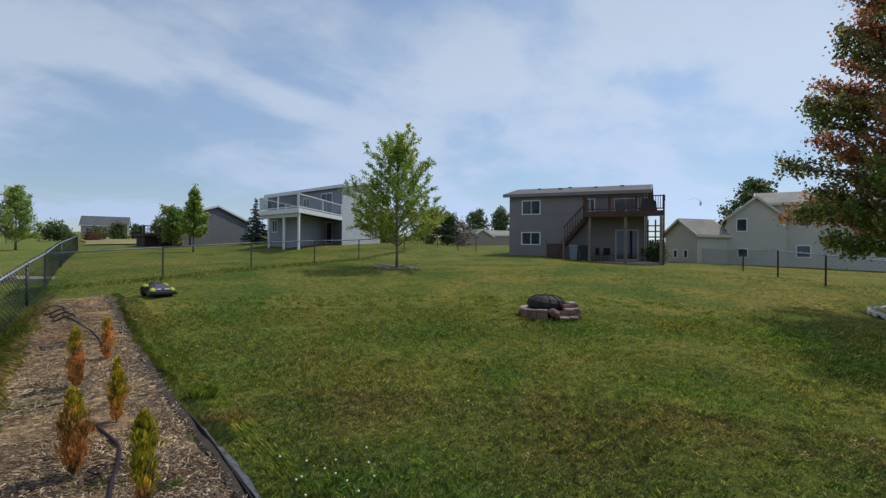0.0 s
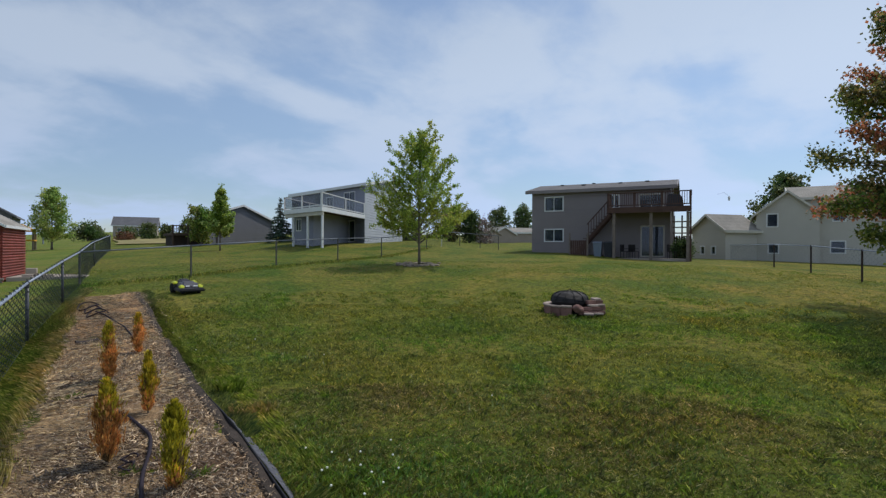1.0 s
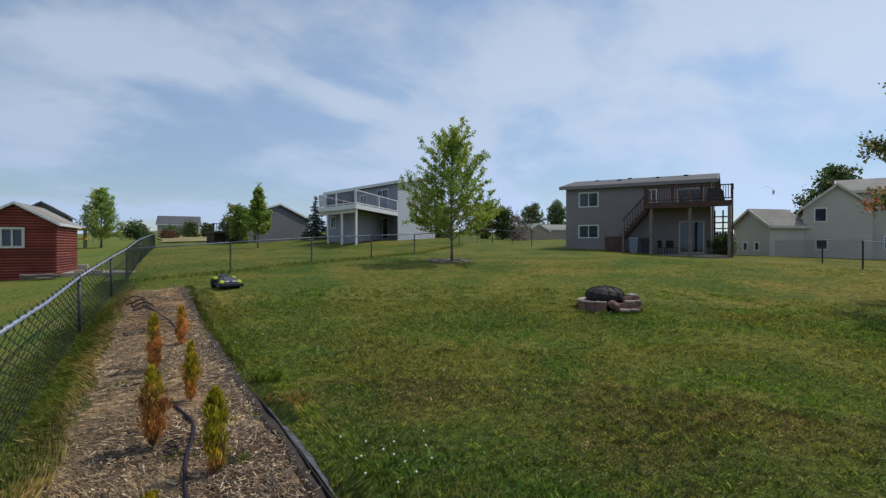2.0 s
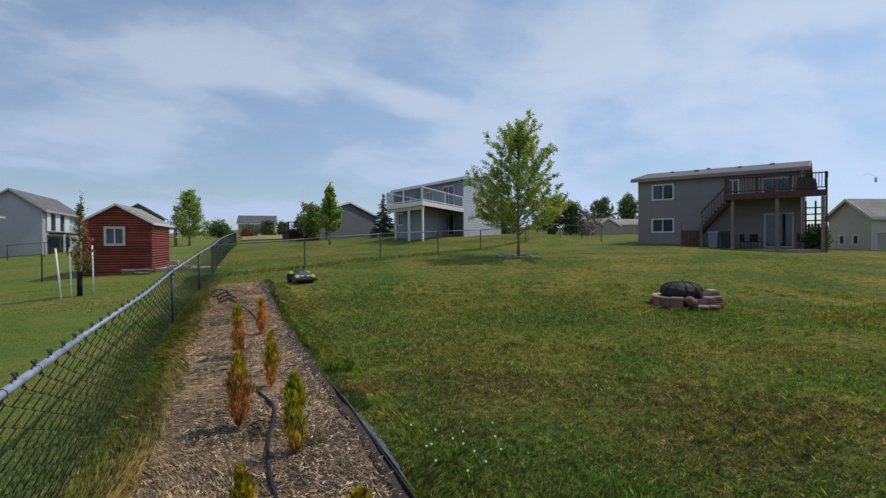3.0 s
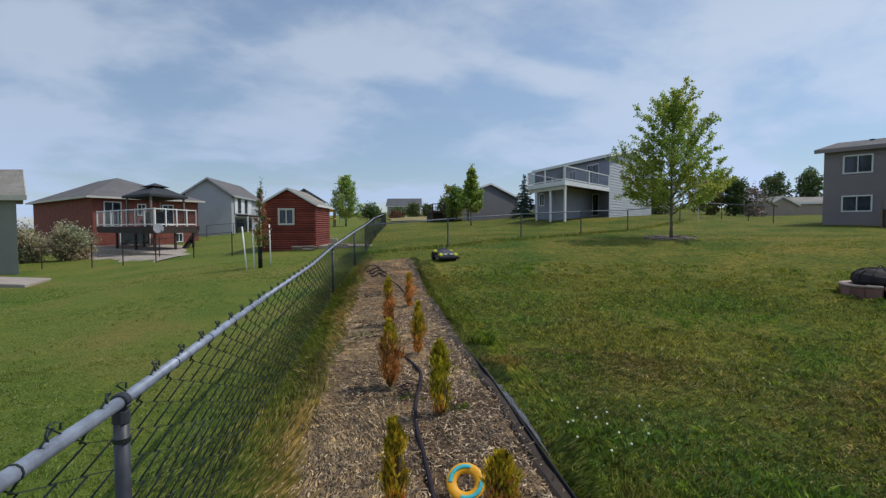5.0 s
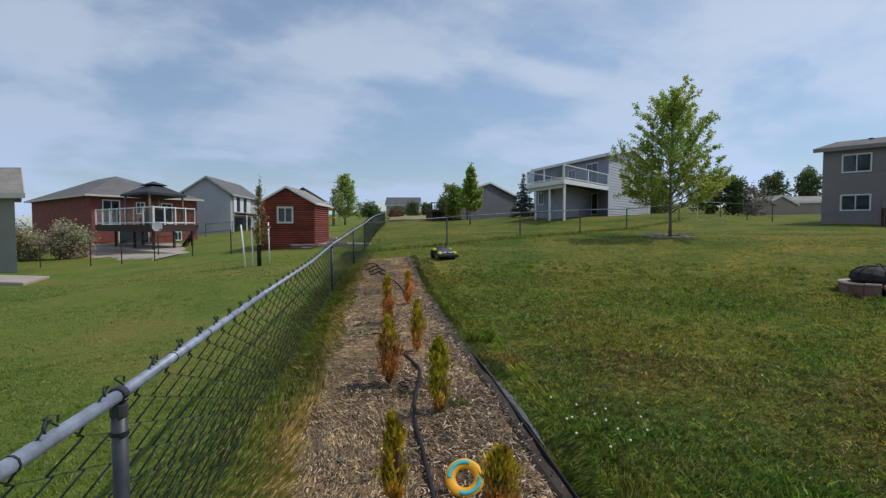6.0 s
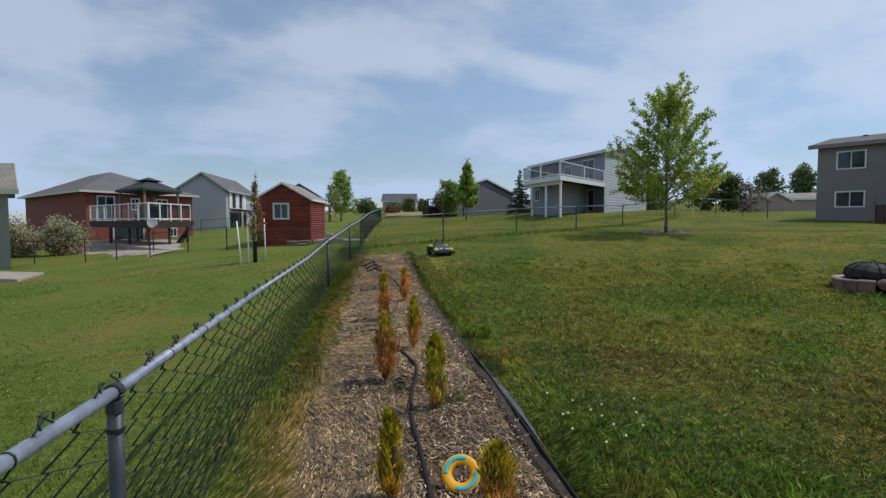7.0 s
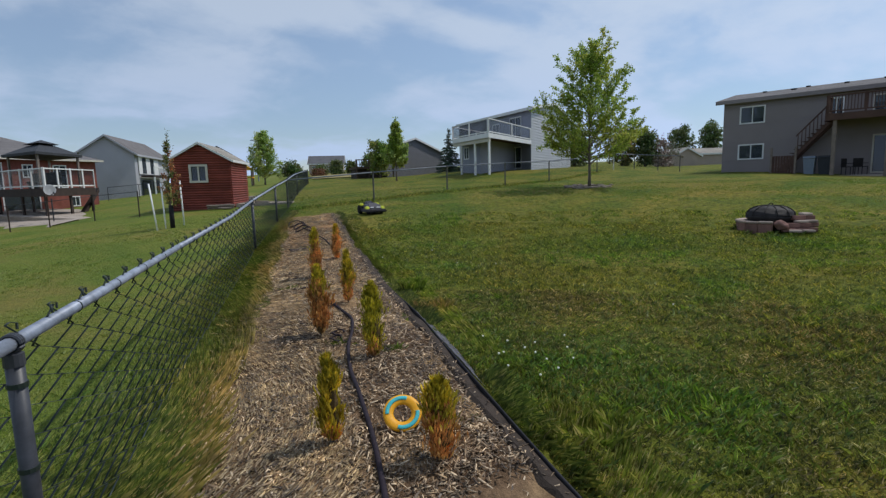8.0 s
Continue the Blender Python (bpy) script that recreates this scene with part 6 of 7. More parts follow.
# ---- the bed's edge, hose and loose things ----
def edging_strip():
    e = thing("plastic_edging", (edge_x(2), 2, 0), "black plastic landscape edging along the bed", "edging")
    for y0, y1 in ((-2.5, 1.9), (1.9, 4.9), (4.9, 8.0), (8.0, 11.2), (11.2, 14.5), (14.5, 18.8)):
        bm = bmesh.new()
        prof = [(-0.004, -0.10), (-0.005, 0.030), (-0.007, 0.038), (-0.007, 0.046), (0.0, 0.050), (0.007, 0.046), (0.007, 0.038), (0.005, 0.030), (0.004, -0.10)]
        rings = []
        n = 24
        for i in range(n + 1):
            y = y0 + (y1 - y0 - 0.01) * i / n
            x = edge_x(y) + 0.02 * math.sin(y * 1.3)
            z = terrain(x, y) + 0.018 - 0.045 * smooth(5.5, 10, y) + 0.010 * math.sin(2.1 * y)
            rings.append([bm.verts.new((x + a + (0.12 * b if b > 0 else 0), y, z + b)) for a, b in prof])
        for r, q in zip(rings, rings[1:]):
            for k in range(len(prof)):
                k2 = (k + 1) % len(prof)
                bm.faces.new((r[k], q[k], q[k2], r[k2]))
        bm.faces.new(rings[0])
        bm.faces.new(rings[-1][::-1])
        part("edging_length", bm, EDGING, e, smooth=True)
    f = thing("weed_fabric", (1.3, 5, 0.05), "exposed strip of grey weed fabric by the edging", "fabric")
    bm = bmesh.new()
    rows = []
    for i in range(40):
        y = 3.9 + 3.2 * i / 39
        x = edge_x(y) + 0.03
        w = 0.09 * math.sin(math.pi * min(1, (i + 2) / 42)) + 0.006 * math.sin(i)
        rows.append([bm.verts.new((x + w * s, y, terrain(x, y) + 0.050 - 0.03 * s + 0.004 * math.sin(i * 0.9 + 3 * s))) for s in (0, 0.33, 0.66, 1)])
    for a, b in zip(rows, rows[1:]):
        for k in range(3):
            bm.faces.new((a[k], a[k + 1], b[k + 1], b[k]))
    bmesh.ops.solidify(bm, geom=bm.faces[:], thickness=0.004)
    part("sheet", bm, FABRIC, f, smooth=True)


edging_strip()


def soil_strip():
    """Bare soil between the mulch and the edging, ragged on the mulch side; its colour is darkened for the edging's
    shadow.
    """
    bm = bmesh.new()
    rows = []
    for i in range(150):
        y = -2.0 + 20.7 * i / 149
        x1 = edge_x(y) + 0.02 * math.sin(y * 1.3) - 0.012
        w = 0.11 + 0.05 * smooth(6, 9, y) + 0.07 * noise.noise((0, y * 1.7, 3)) + 0.05 * noise.noise((0, y * 6, 5))
        rows.append([bm.verts.new((x1 - w * s, y, terrain(x1 - w * s, y) + 0.046 + 0.03 * noise.noise(((x1 - w * s) * 1.6, y * 1.6, 1)) - 0.035 * (s == 1) + 0.006 * noise.noise((s * 5, y * 9, 2)))) for s in (0, 0.3, 0.65, 1)])
    for a, b in zip(rows, rows[1:]):
        for k in range(3):
            bm.faces.new((a[k], a[k + 1], b[k + 1], b[k]))
    tagged(part("shaded_soil", bm, SHADED_SOIL), "bare soil along the plastic edging, darkened for the edging's shadow", "soil", kind="structure")


soil_strip()


def hose():
    h = thing("soaker_hose", on(0.29, 4.0, 0.04), "black soaker hose winding along the mulch bed", "hose")
    way = [(0.10, -2.1), (0.18, -0.9), (0.22, 0.4), (0.24, 1.2), (0.29, 2.6), (0.30, 3.5), (0.27, 4.1), (0.24, 4.75), (0.27, 5.5), (0.36, 6.15), (0.37, 6.6), (0.27, 7.1), (0.16, 7.45), (0.08, 7.6)]
    pts = []
    for i in range(len(way) - 1):
        p0, p1, p2, p3 = way[max(i - 1, 0)], way[i], way[i + 1], way[min(i + 2, len(way) - 1)]
        for k in range(8):
            t = k / 8
            x, y = (0.5 * (2 * b + (c - a) * t + (2 * a - 5 * b + 4 * c - d) * t * t + (3 * b - a - 3 * c + d) * t ** 3) for a, b, c, d in zip(p0, p1, p2, p3))
            pts.append((x, y, terrain(x, y) + 0.055 + 0.03 * noise.noise((x * 1.6, y * 1.6, 1))))
    bm = bmesh.new()
    tube(bm, pts, 0.019, 8)
    part("hose_run", bm, HOSE, h, smooth=True)
    bm = bmesh.new()
    tube(bm, [(x, y, terrain(x, y) + 0.06 + 0.02 * math.sin(3 * y)) for x, y in ((-0.42, 15.9), (-0.2, 15.1), (0.02, 14.3), (0.2, 13.4), (0.30, 12.6), (0.34, 12.0))], 0.015, 6)
    part("hose_run", bm, HOSE, h, smooth=True)
    c = thing("hose_coil", on(0.12, 5.6, 0.04), "loose coil of black tubing on the mulch", "hose")
    for cx, cy, r in ((0.17, 5.95, 0.07), (0.14, 5.75, 0.06)):
        bm = bmesh.new()
        ring = [(cx + r * (1 + 0.15 * math.sin(3 * a)) * math.cos(a), cy + 1.5 * r * math.sin(a), terrain(cx, cy) + 0.06 + 0.014 * math.sin(2 * a + cx)) for a in np.linspace(0, 5.6, 30)]
        tube(bm, ring, 0.009, 6)
        part("loop", bm, HOSE, c, smooth=True)
    c = thing("hose_coil", on(-0.3, 15.6, 0.04), "tangle of black tubing at the end of the bed", "hose")
    for cx, cy, r in ((-0.35, 15.3, 0.24), (-0.55, 16.5, 0.28), (-0.45, 15.9, 0.2)):
        bm = bmesh.new()
        ring = [(cx + r * math.cos(a), cy + 1.6 * r * math.sin(a), terrain(cx, cy) + 0.10 + 0.07 * math.sin(1.7 * a + 3 * cx)) for a in np.linspace(0, 5.4, 24)]
        tube(bm, ring, 0.016, 6)
        part("loop", bm, HOSE, c, smooth=True)
    for cx, cy, s in ((-0.45, 12.4, 0.2), (-0.3, 8.6, 0.15)):
        k = thing("bark_slab", on(cx, cy, 0.04), "dark slab of bark lying on the mulch", "bark")
        bm = bmesh.new()
        box(bm, cx - s, cx + s, cy - s * 0.5, cy + s * 0.4, terrain(cx, cy) + 0.02, terrain(cx, cy) + 0.055)
        bmesh.ops.subdivide_edges(bm, edges=bm.edges[:], cuts=3, use_grid_fill=True)
        for v in bm.verts:
            v.co += Vector(noise.noise_vector(v.co * 4)) * 0.07
            v.co.z = max(v.co.z, terrain(cx, cy) + 0.01)
        part("slab", bm, DARKWOOD, k)


hose()


def throw_ring():
    x, y = 0.535, 3.52
    z = terrain(x, y) + 0.122
    t = thing("throw_ring", (x, y, z), "orange flying ring with teal arcs propped against an arborvitae", "toy")
    R, r = 0.14, 0.08
    tilt = Matrix.Translation((x, y, z)) @ Matrix.Rotation(radians(42), 4, "X") @ Matrix.Rotation(radians(-4), 4, "Y")

    def band(a0, a1, prof, closed):
        bm = bmesh.new()
        n = 72
        rings = [[bm.verts.new((q[0] * math.cos(a), q[0] * math.sin(a), q[1])) for q in prof] for a in np.linspace(a0, a1, n, endpoint=not closed)]
        for i in range(n if closed else n - 1):
            p, q = rings[i], rings[(i + 1) % n]
            for k in range(len(prof)):
                k2 = (k + 1) % len(prof)
                bm.faces.new((p[k], q[k], q[k2], p[k2]))
        if not closed:
            bm.faces.new(rings[0])
            bm.faces.new(rings[-1][::-1])
        bm.transform(tilt)
        return bm

    part("rim", band(0, 2 * math.pi, [(R, -0.008), (R + 0.002, 0.004), (R - 0.006, 0.014), (0.112, 0.017), (r + 0.006, 0.013), (r - 0.014, 0.003), (r - 0.014, -0.006), (0.1, -0.012)], True), ORANGE, t, smooth=True)
    for a in (65, 245):
        part("arc", band(radians(a), radians(a + 112), [(0.126, 0.0165), (0.122, 0.0215), (0.100, 0.0225), (0.096, 0.017)], False), TEAL, t, "teal raised arc", True)


throw_ring()


PIT = (10.35, 9.75)


def fire_pit():
    cx, cy = PIT
    z = terrain(cx, cy)
    p = thing("fire_pit", (cx, cy, z), "round block fire pit, its front partly collapsed", "fire pit")
    rng = random.Random(9)
    toward = math.atan2(-cy, -cx)

    def block(m, s, mat=PAVER, worn=0.010, name="block"):
        bm = bmesh.new()
        box(bm, -s[0] / 2, s[0] / 2, -s[1] / 2, s[1] / 2, -s[2] / 2, s[2] / 2)
        bmesh.ops.bevel(bm, geom=bm.edges[:], offset=0.014, segments=1, affect="EDGES")
        for v in bm.verts:
            v.co += Vector(noise.noise_vector(v.co * 9 + Vector(s) * 50)) * worn
        bm.transform(m)
        part(name, bm, mat, p)

    # a ring of tapered wall blocks set close, with pale caps on top
    n = 15
    for i in range(n):
        a = 2 * math.pi * i / n
        rel = (a - toward + math.pi) % (2 * math.pi) - math.pi
        if 0.05 < rel < 1.25:
            continue
        turn = Matrix.Rotation(a + math.pi / 2 + rng.uniform(-0.03, 0.03), 4, "Z")
        at = Vector((cx + 0.60 * math.cos(a), cy + 0.60 * math.sin(a), z + rng.uniform(-0.008, 0.008)))
        block(Matrix.Translation(at + Vector((0, 0, 0.07))) @ turn, (0.275, 0.15, 0.24))
        block(Matrix.Translation(at + Vector((0, 0, 0.212))) @ turn, (0.278, 0.20, 0.05), CAPSTONE, 0.006, "capstone")
    # the fallen side: slabs stacked in steps
    ux, uy = math.cos(toward), math.sin(toward)
    rx, ry = -uy, ux
    for r, f, h, t, mat in ((0.42, 0.62, 0.05, 0.2, PAVER), (0.66, 0.50, 0.05, 0.5, PAVER), (0.92, 0.30, 0.05, 0.9, PAVER), (0.58, 0.74, 0.04, 0.1, CAPSTONE), (0.86, 0.58, 0.04, 0.6, CAPSTONE), (0.52, 0.50, 0.15, 0.4, PAVER),
                       (0.76, 0.36, 0.15, 0.8, PAVER), (0.94, 0.16, 0.15, 1.1, PAVER), (0.70, 0.42, 0.235, 0.5, CAPSTONE), (0.92, 0.22, 0.235, 1.0, CAPSTONE), (0.64, 0.30, 0.31, 0.9, PAVER), (0.86, 0.08, 0.31, 1.3, PAVER), (0.80, 0.14, 0.385, 1.2, CAPSTONE)):
        m = Matrix.Translation((cx + (rx * r + ux * f) * 0.84, cy + (ry * r + uy * f) * 0.84, z + h)) @ Matrix.Rotation(toward + math.pi / 2 + t * 0.6, 4, "Z") @ Matrix.Rotation(rng.uniform(-0.12, 0.12), 4, "X")
        block(m, (0.25, 0.16, 0.055 if mat == CAPSTONE else 0.10), mat)
    bm = bmesh.new()
    bmesh.ops.create_icosphere(bm, subdivisions=3, radius=0.13)
    for v in bm.verts:
        v.co = Vector((v.co.x * 1.15, v.co.y, v.co.z * 0.85)) * (1 + 0.45 * noise.noise(v.co * 7))
    bmesh.ops.translate(bm, vec=(cx + rx * 0.22 + ux * 0.60, cy + ry * 0.22 + uy * 0.60, z + 0.17), verts=bm.verts)
    part("rock", bm, PAVER, p, "rounded rock set among the blocks")
    # the sooty bowl and its crumpled spark screen
    s = thing("spark_screen", (cx, cy, z), "sooty black domed spark screen over a steel bowl", "fire screen")
    bm = bmesh.new()
    tube(bm, [(cx, cy, z + 0.0), (cx, cy, z + 0.25), (cx, cy, z + 0.31), (cx, cy, z + 0.33)], [0.38, 0.46, 0.51, 0.50], 32)
    part("bowl", bm, SOOT, s, smooth=True)
    bm = bmesh.new()
    rings = []
    for k in range(9):
        th = math.pi / 2 * k / 8
        rr, hh = 0.50 * math.cos(th) ** 0.7, 0.33 + 0.24 * math.sin(th)
        rings.append([bm.verts.new((cx + rr * math.cos(a) * (1 + 0.04 * math.sin(7 * a)), cy + rr * math.sin(a), z + hh + 0.025 * math.sin(3 * a + 2 * k) * math.cos(th))) for a in (2 * math.pi * i / 36 for i in range(36))] if k < 8 else [bm.verts.new((cx, cy, z + 0.572))])
    for a, b in zip(rings, rings[1:]):
        for i in range(36):
            j = (i + 1) % 36
            bm.faces.new((a[i], a[j], b[j], b[i]) if len(b) > 1 else (a[i], a[j], b[0]))
    part("dome", bm, SOOT, s, smooth=True)
    for k in range(6):
        bm = bmesh.new()
        a = math.pi * k / 6
        tube(bm, [(cx + 0.505 * math.cos(th) ** 0.7 * math.cos(a) * sg, cy + 0.505 * math.cos(th) ** 0.7 * math.sin(a) * sg, z + 0.335 + 0.242 * math.sin(th)) for sg, ths in ((1, np.linspace(0, 1.5, 9)), (-1, np.linspace(1.5, 0, 9))) for th in ths], 0.012, 6)
        part("rib", bm, SOOT, s)
    bm = bmesh.new()
    tube(bm, [(cx + 0.06 * math.cos(a), cy, z + 0.575 + 0.05 * math.sin(a)) for a in np.linspace(0, math.pi, 9)], 0.012, 6)
    part("handle", bm, SOOT, s)


fire_pit()


def stone_ring(cx, cy, radius, count, name, label, mat, size, seed, scatter=0.0):
    t = thing(name, on(cx, cy), label, "stones")
    rng = random.Random(seed)
    for i in range(count):
        a = 2 * math.pi * i / count + rng.uniform(-0.05, 0.05)
        r = radius * (1 + rng.uniform(-1, 1) * scatter)
        x, y = cx + r * math.cos(a), cy + r * math.sin(a)
        bm = bmesh.new()
        bmesh.ops.create_icosphere(bm, subdivisions=2, radius=1.0)
        sx, sy, sz = size * rng.uniform(0.75, 1.25), size * rng.uniform(0.6, 1.0), size * rng.uniform(0.22, 0.4)
        for v in bm.verts:
            v.co = Vector((v.co.x * sx, v.co.y * sy, v.co.z * sz)) * (1 + 0.3 * noise.noise(v.co * 1.7 + Vector((i, seed, 0))))
        bm.transform(Matrix.Translation((x, y, terrain(x, y) + sz * 0.45)) @ Matrix.Rotation(rng.uniform(0, 6.28), 4, "Z"))
        part("stone", bm, mat, t)
    return t


stone_ring(12.75, 22.1, 0.95, 26, "stone_ring", "ring of loose grey-brown stones round the young maple", STONE, 0.16, 2, 0.3)
stone_ring(12.75, 22.1, 0.55, 20, "stone_ring", "grey-brown stones heaped about the maple's foot", STONE, 0.15, 3, 0.3)


def paver_ring():
    cx, cy = 18.3, 3.9
    t = thing("tree_ring", on(cx, cy), "pale scalloped concrete edging ring in the lawn", "edging")
    for i in range(20):
        a = 2 * math.pi * i / 20
        x, y = cx + 0.95 * math.cos(a), cy + 0.95 * math.sin(a)
        bm = bmesh.new()
        tube(bm, [(-0.14, 0, 0.0), (-0.1, 0, 0.06), (0, 0, 0.09), (0.1, 0, 0.06), (0.14, 0, 0.0)], 0.05, 8)
        bm.transform(Matrix.Translation((x, y, terrain(x, y) + 0.04)) @ Matrix.Rotation(a + math.pi / 2, 4, "Z"))
        part("edging_stone", bm, CREAM, t)
    bm = bmesh.new()
    bmesh.ops.create_circle(bm, cap_ends=True, radius=0.9, segments=32)
    bmesh.ops.translate(bm, vec=(cx, cy, terrain(cx, cy) + 0.05), verts=bm.verts)
    bmesh.ops.solidify(bm, geom=bm.faces[:], thickness=0.06)
    part("mulch_disc", bm, DARKWOOD, t, "dark mulch within the ring")


paver_ring()


def mower():
    """A self-driving mower with lime accents."""
    at = Vector(on(1.92, 18.0))
    m = thing("robotic_mower", at, "dark grey robotic mower with lime yellow panels", "mower")
    rot = Matrix.Translation(at) @ Matrix.Rotation(radians(12), 4, "Z")

    def go(name, bm, mat, label="", sm=False):
        bm.transform(rot)
        return part(name, bm, mat, m, label, sm)

    def slab(lo, hi, z0, z1, bev):
        bm = bmesh.new()
        hexa(bm, [(lo[0], lo[2], z0), (lo[1], lo[2], z0), (lo[1], lo[3], z0), (lo[0], lo[3], z0), (hi[0], hi[2], z1), (hi[1], hi[2], z1), (hi[1], hi[3], z1), (hi[0], hi[3], z1)])
        bmesh.ops.bevel(bm, geom=bm.edges[:], offset=bev, segments=3, affect="EDGES")
        return bm

    go("chassis", slab((-0.36, 0.36, -0.48, 0.42), (-0.34, 0.34, -0.42, 0.40), 0.07, 0.19, 0.03), BODY_DARK)
    go("hood", slab((-0.31, 0.31, -0.42, 0.28), (-0.20, 0.20, -0.18, 0.22), 0.19, 0.36, 0.05), BODY_DARK)
    go("rear_cover", slab((-0.17, 0.17, 0.12, 0.50), (-0.14, 0.14, 0.2, 0.46), 0.2, 0.42, 0.04), BODY_DARK)
    go("bumper", slab((-0.39, 0.39, -0.56, -0.44), (-0.37, 0.37, -0.54, -0.45), 0.06, 0.15, 0.035), RUBBER)
    for sx in (-1, 1):
        bm = slab((0.20, 0.35, -0.44, -0.22), (0.20, 0.33, -0.38, -0.24), 0.17, 0.265, 0.025)
        bm.transform(Matrix.Diagonal((sx, 1, 1, 1)))
        if sx < 0:
            bmesh.ops.reverse_faces(bm, faces=bm.faces)
        go("front_panel", bm, LIME, "lime yellow corner panel")
        bm = slab((0.20, 0.37, 0.16, 0.42), (0.22, 0.34, 0.2, 0.38), 0.27, 0.36, 0.025)
        bm.transform(Matrix.Diagonal((sx, 1, 1, 1)))
        if sx < 0:
            bmesh.ops.reverse_faces(bm, faces=bm.faces)
        go("fender", bm, LIME, "lime yellow rear fender")
        bm = bmesh.new()
        tube(bm, [(sx * 0.26, 0.3, 0.15), (sx * 0.28, 0.3, 0.15), (sx * 0.37, 0.3, 0.15), (sx * 0.39, 0.3, 0.15)], [0.13, 0.155, 0.155, 0.13], 20)
        go("wheel", bm, RUBBER)
        bm = bmesh.new()
        tube(bm, [(sx * 0.2, -0.36, 0.08), (sx * 0.27, -0.36, 0.08)], 0.08, 14)
        go("caster", bm, RUBBER)
        go("headlight", slab((0.04 * sx - 0.02, 0.16 * sx + 0.02, -0.435, -0.415) if sx > 0 else (-0.18, -0.06, -0.435, -0.415), (0.06 if sx > 0 else -0.17, 0.17 if sx > 0 else -0.06, -0.42, -0.40), 0.215, 0.245, 0.004), WHITE, "white lamp strip")
        bm = bmesh.new()
        tube(bm, [(sx * 0.2, 0.42, 0.36), (sx * 0.21, 0.43, 0.52)], 0.012, 8)
        go("antenna", bm, RUBBER)
    bm = bmesh.new()
    tube(bm, [(0, 0.44, 0.4), (0, 0.45, 0.53)], 0.012, 8)
    go("antenna", bm, RUBBER)


mower()


def stakes():
    for (x, y), lean in (((-4.95, 18.1), (-0.14, 0.0)), ((-4.78, 18.4), (-0.05, 0.05)), ((-4.38, 19.1), (-0.03, 0.0))):
        t = thing("pvc_stake", on(x, y), "white PVC stake beside the sapling", "stake", "sapling stakes")
        bm = bmesh.new()
        z = terrain(x, y)
        tube(bm, [(x, y, z - 0.15), (x + lean[0], y + lean[1], z + 1.5)], 0.024, 12)
        part("pipe", bm, PVC, t, smooth=True)
    x, y = -4.6, 18.5
    t = thing("trunk_guard", on(x, y), "black drain-pipe guard round the sapling's foot", "tree guard")
    bm = bmesh.new()
    tube(bm, [(x, y, terrain(x, y) - 0.05), (x, y, terrain(x, y) + 0.75)], 0.075, 12)
    part("sleeve", bm, RUBBER, t, smooth=True)


stakes()


def dish():
    at = Vector((-11.9, 27.6, terrain(-11.9, 27.6)))
    d = thing("satellite_dish", at, "pale grey satellite dish on a pole before the deck", "satellite dish")
    bm = bmesh.new()
    tube(bm, [at, at + Vector((0, 0, 1.1))], 0.03, 8)
    part("pole", bm, DARKPOST, d)
    bm = bmesh.new()
    rings = []
    for k in range(6):
        r = 0.24 * k / 5 + 0.001
        rings.append([bm.verts.new((r * math.cos(a), r * 1.08 * math.sin(a), 0.5 * r * r)) for a in (2 * math.pi * i / 24 for i in range(24))])
    for a, b in zip(rings, rings[1:]):
        for i in range(24):
            bm.faces.new((a[i], a[(i + 1) % 24], b[(i + 1) % 24], b[i]))
    bmesh.ops.solidify(bm, geom=bm.faces[:], thickness=0.015)
    bm.transform(look(at + Vector((0, -0.05, 1.5)), at + Vector((-6, 12, -3.0))))
    part("reflector", bm, DISH, d, smooth=True)
    bm = bmesh.new()
    tube(bm, [at + Vector((0, -0.05, 1.25)), at + Vector((0.28, -0.35, 1.35))], 0.015, 6)
    box_at = at + Vector((0.3, -0.38, 1.36))
    tube(bm, [box_at, box_at + Vector((-0.06, 0.1, 0.03))], 0.035, 8)
    part("feed_arm", bm, DARKPOST, d)


dish()


def slab_step():
    t = thing("concrete_slab", on(-13.4, 18.9), "low concrete slab before the green shed", "slab")
    pl = Plot((-16.2, 19.6, terrain(-13.4, 18.9)), (-12.2, 18.2), (-16.8, 22.0))
    bm = bmesh.new()
    pl.box(bm, 0, 4.3, 0, 2.3, -0.2, 0.13)
    bmesh.ops.bevel(bm, geom=bm.edges[:], offset=0.02, segments=1, affect="EDGES")
    part("slab", bm, CONCRETE, t)


slab_step()


def playset():
    at = Vector((-7.6, 62.0, terrain(-7.6, 62.0)))
    t = thing("playset", at, "orange timber playset beyond the log shed", "playset")
    for x in (-0.9, 0.9):
        for y in (-0.8, 0.8):
            bm = bmesh.new()
            tube(bm, [at + Vector((x, y, -0.1)), at + Vector((x, y, 1.9))], 0.09, 6)
            part("post", bm, TIMBER, t)
    bm = bmesh.new()
    box(bm, -1.0, 1.0, -0.9, 0.9, 0.9, 1.02)
    bmesh.ops.translate(bm, vec=at, verts=bm.verts)
    part("platform", bm, ORANGE, t)
    bm = bmesh.new()
    v = [bm.verts.new(at + Vector(p)) for p in ((-1.2, -1.1, 1.8), (1.2, -1.1, 1.8), (1.2, 1.1, 1.8), (-1.2, 1.1, 1.8), (0, -1.1, 2.5), (0, 1.1, 2.5))]
    for f in ((0, 3, 5, 4), (1, 4, 5, 2), (0, 4, 1), (3, 2, 5), (0, 1, 2, 3)):
        bm.faces.new([v[i] for i in f])
    part("canopy", bm, ORANGE, t)


playset()


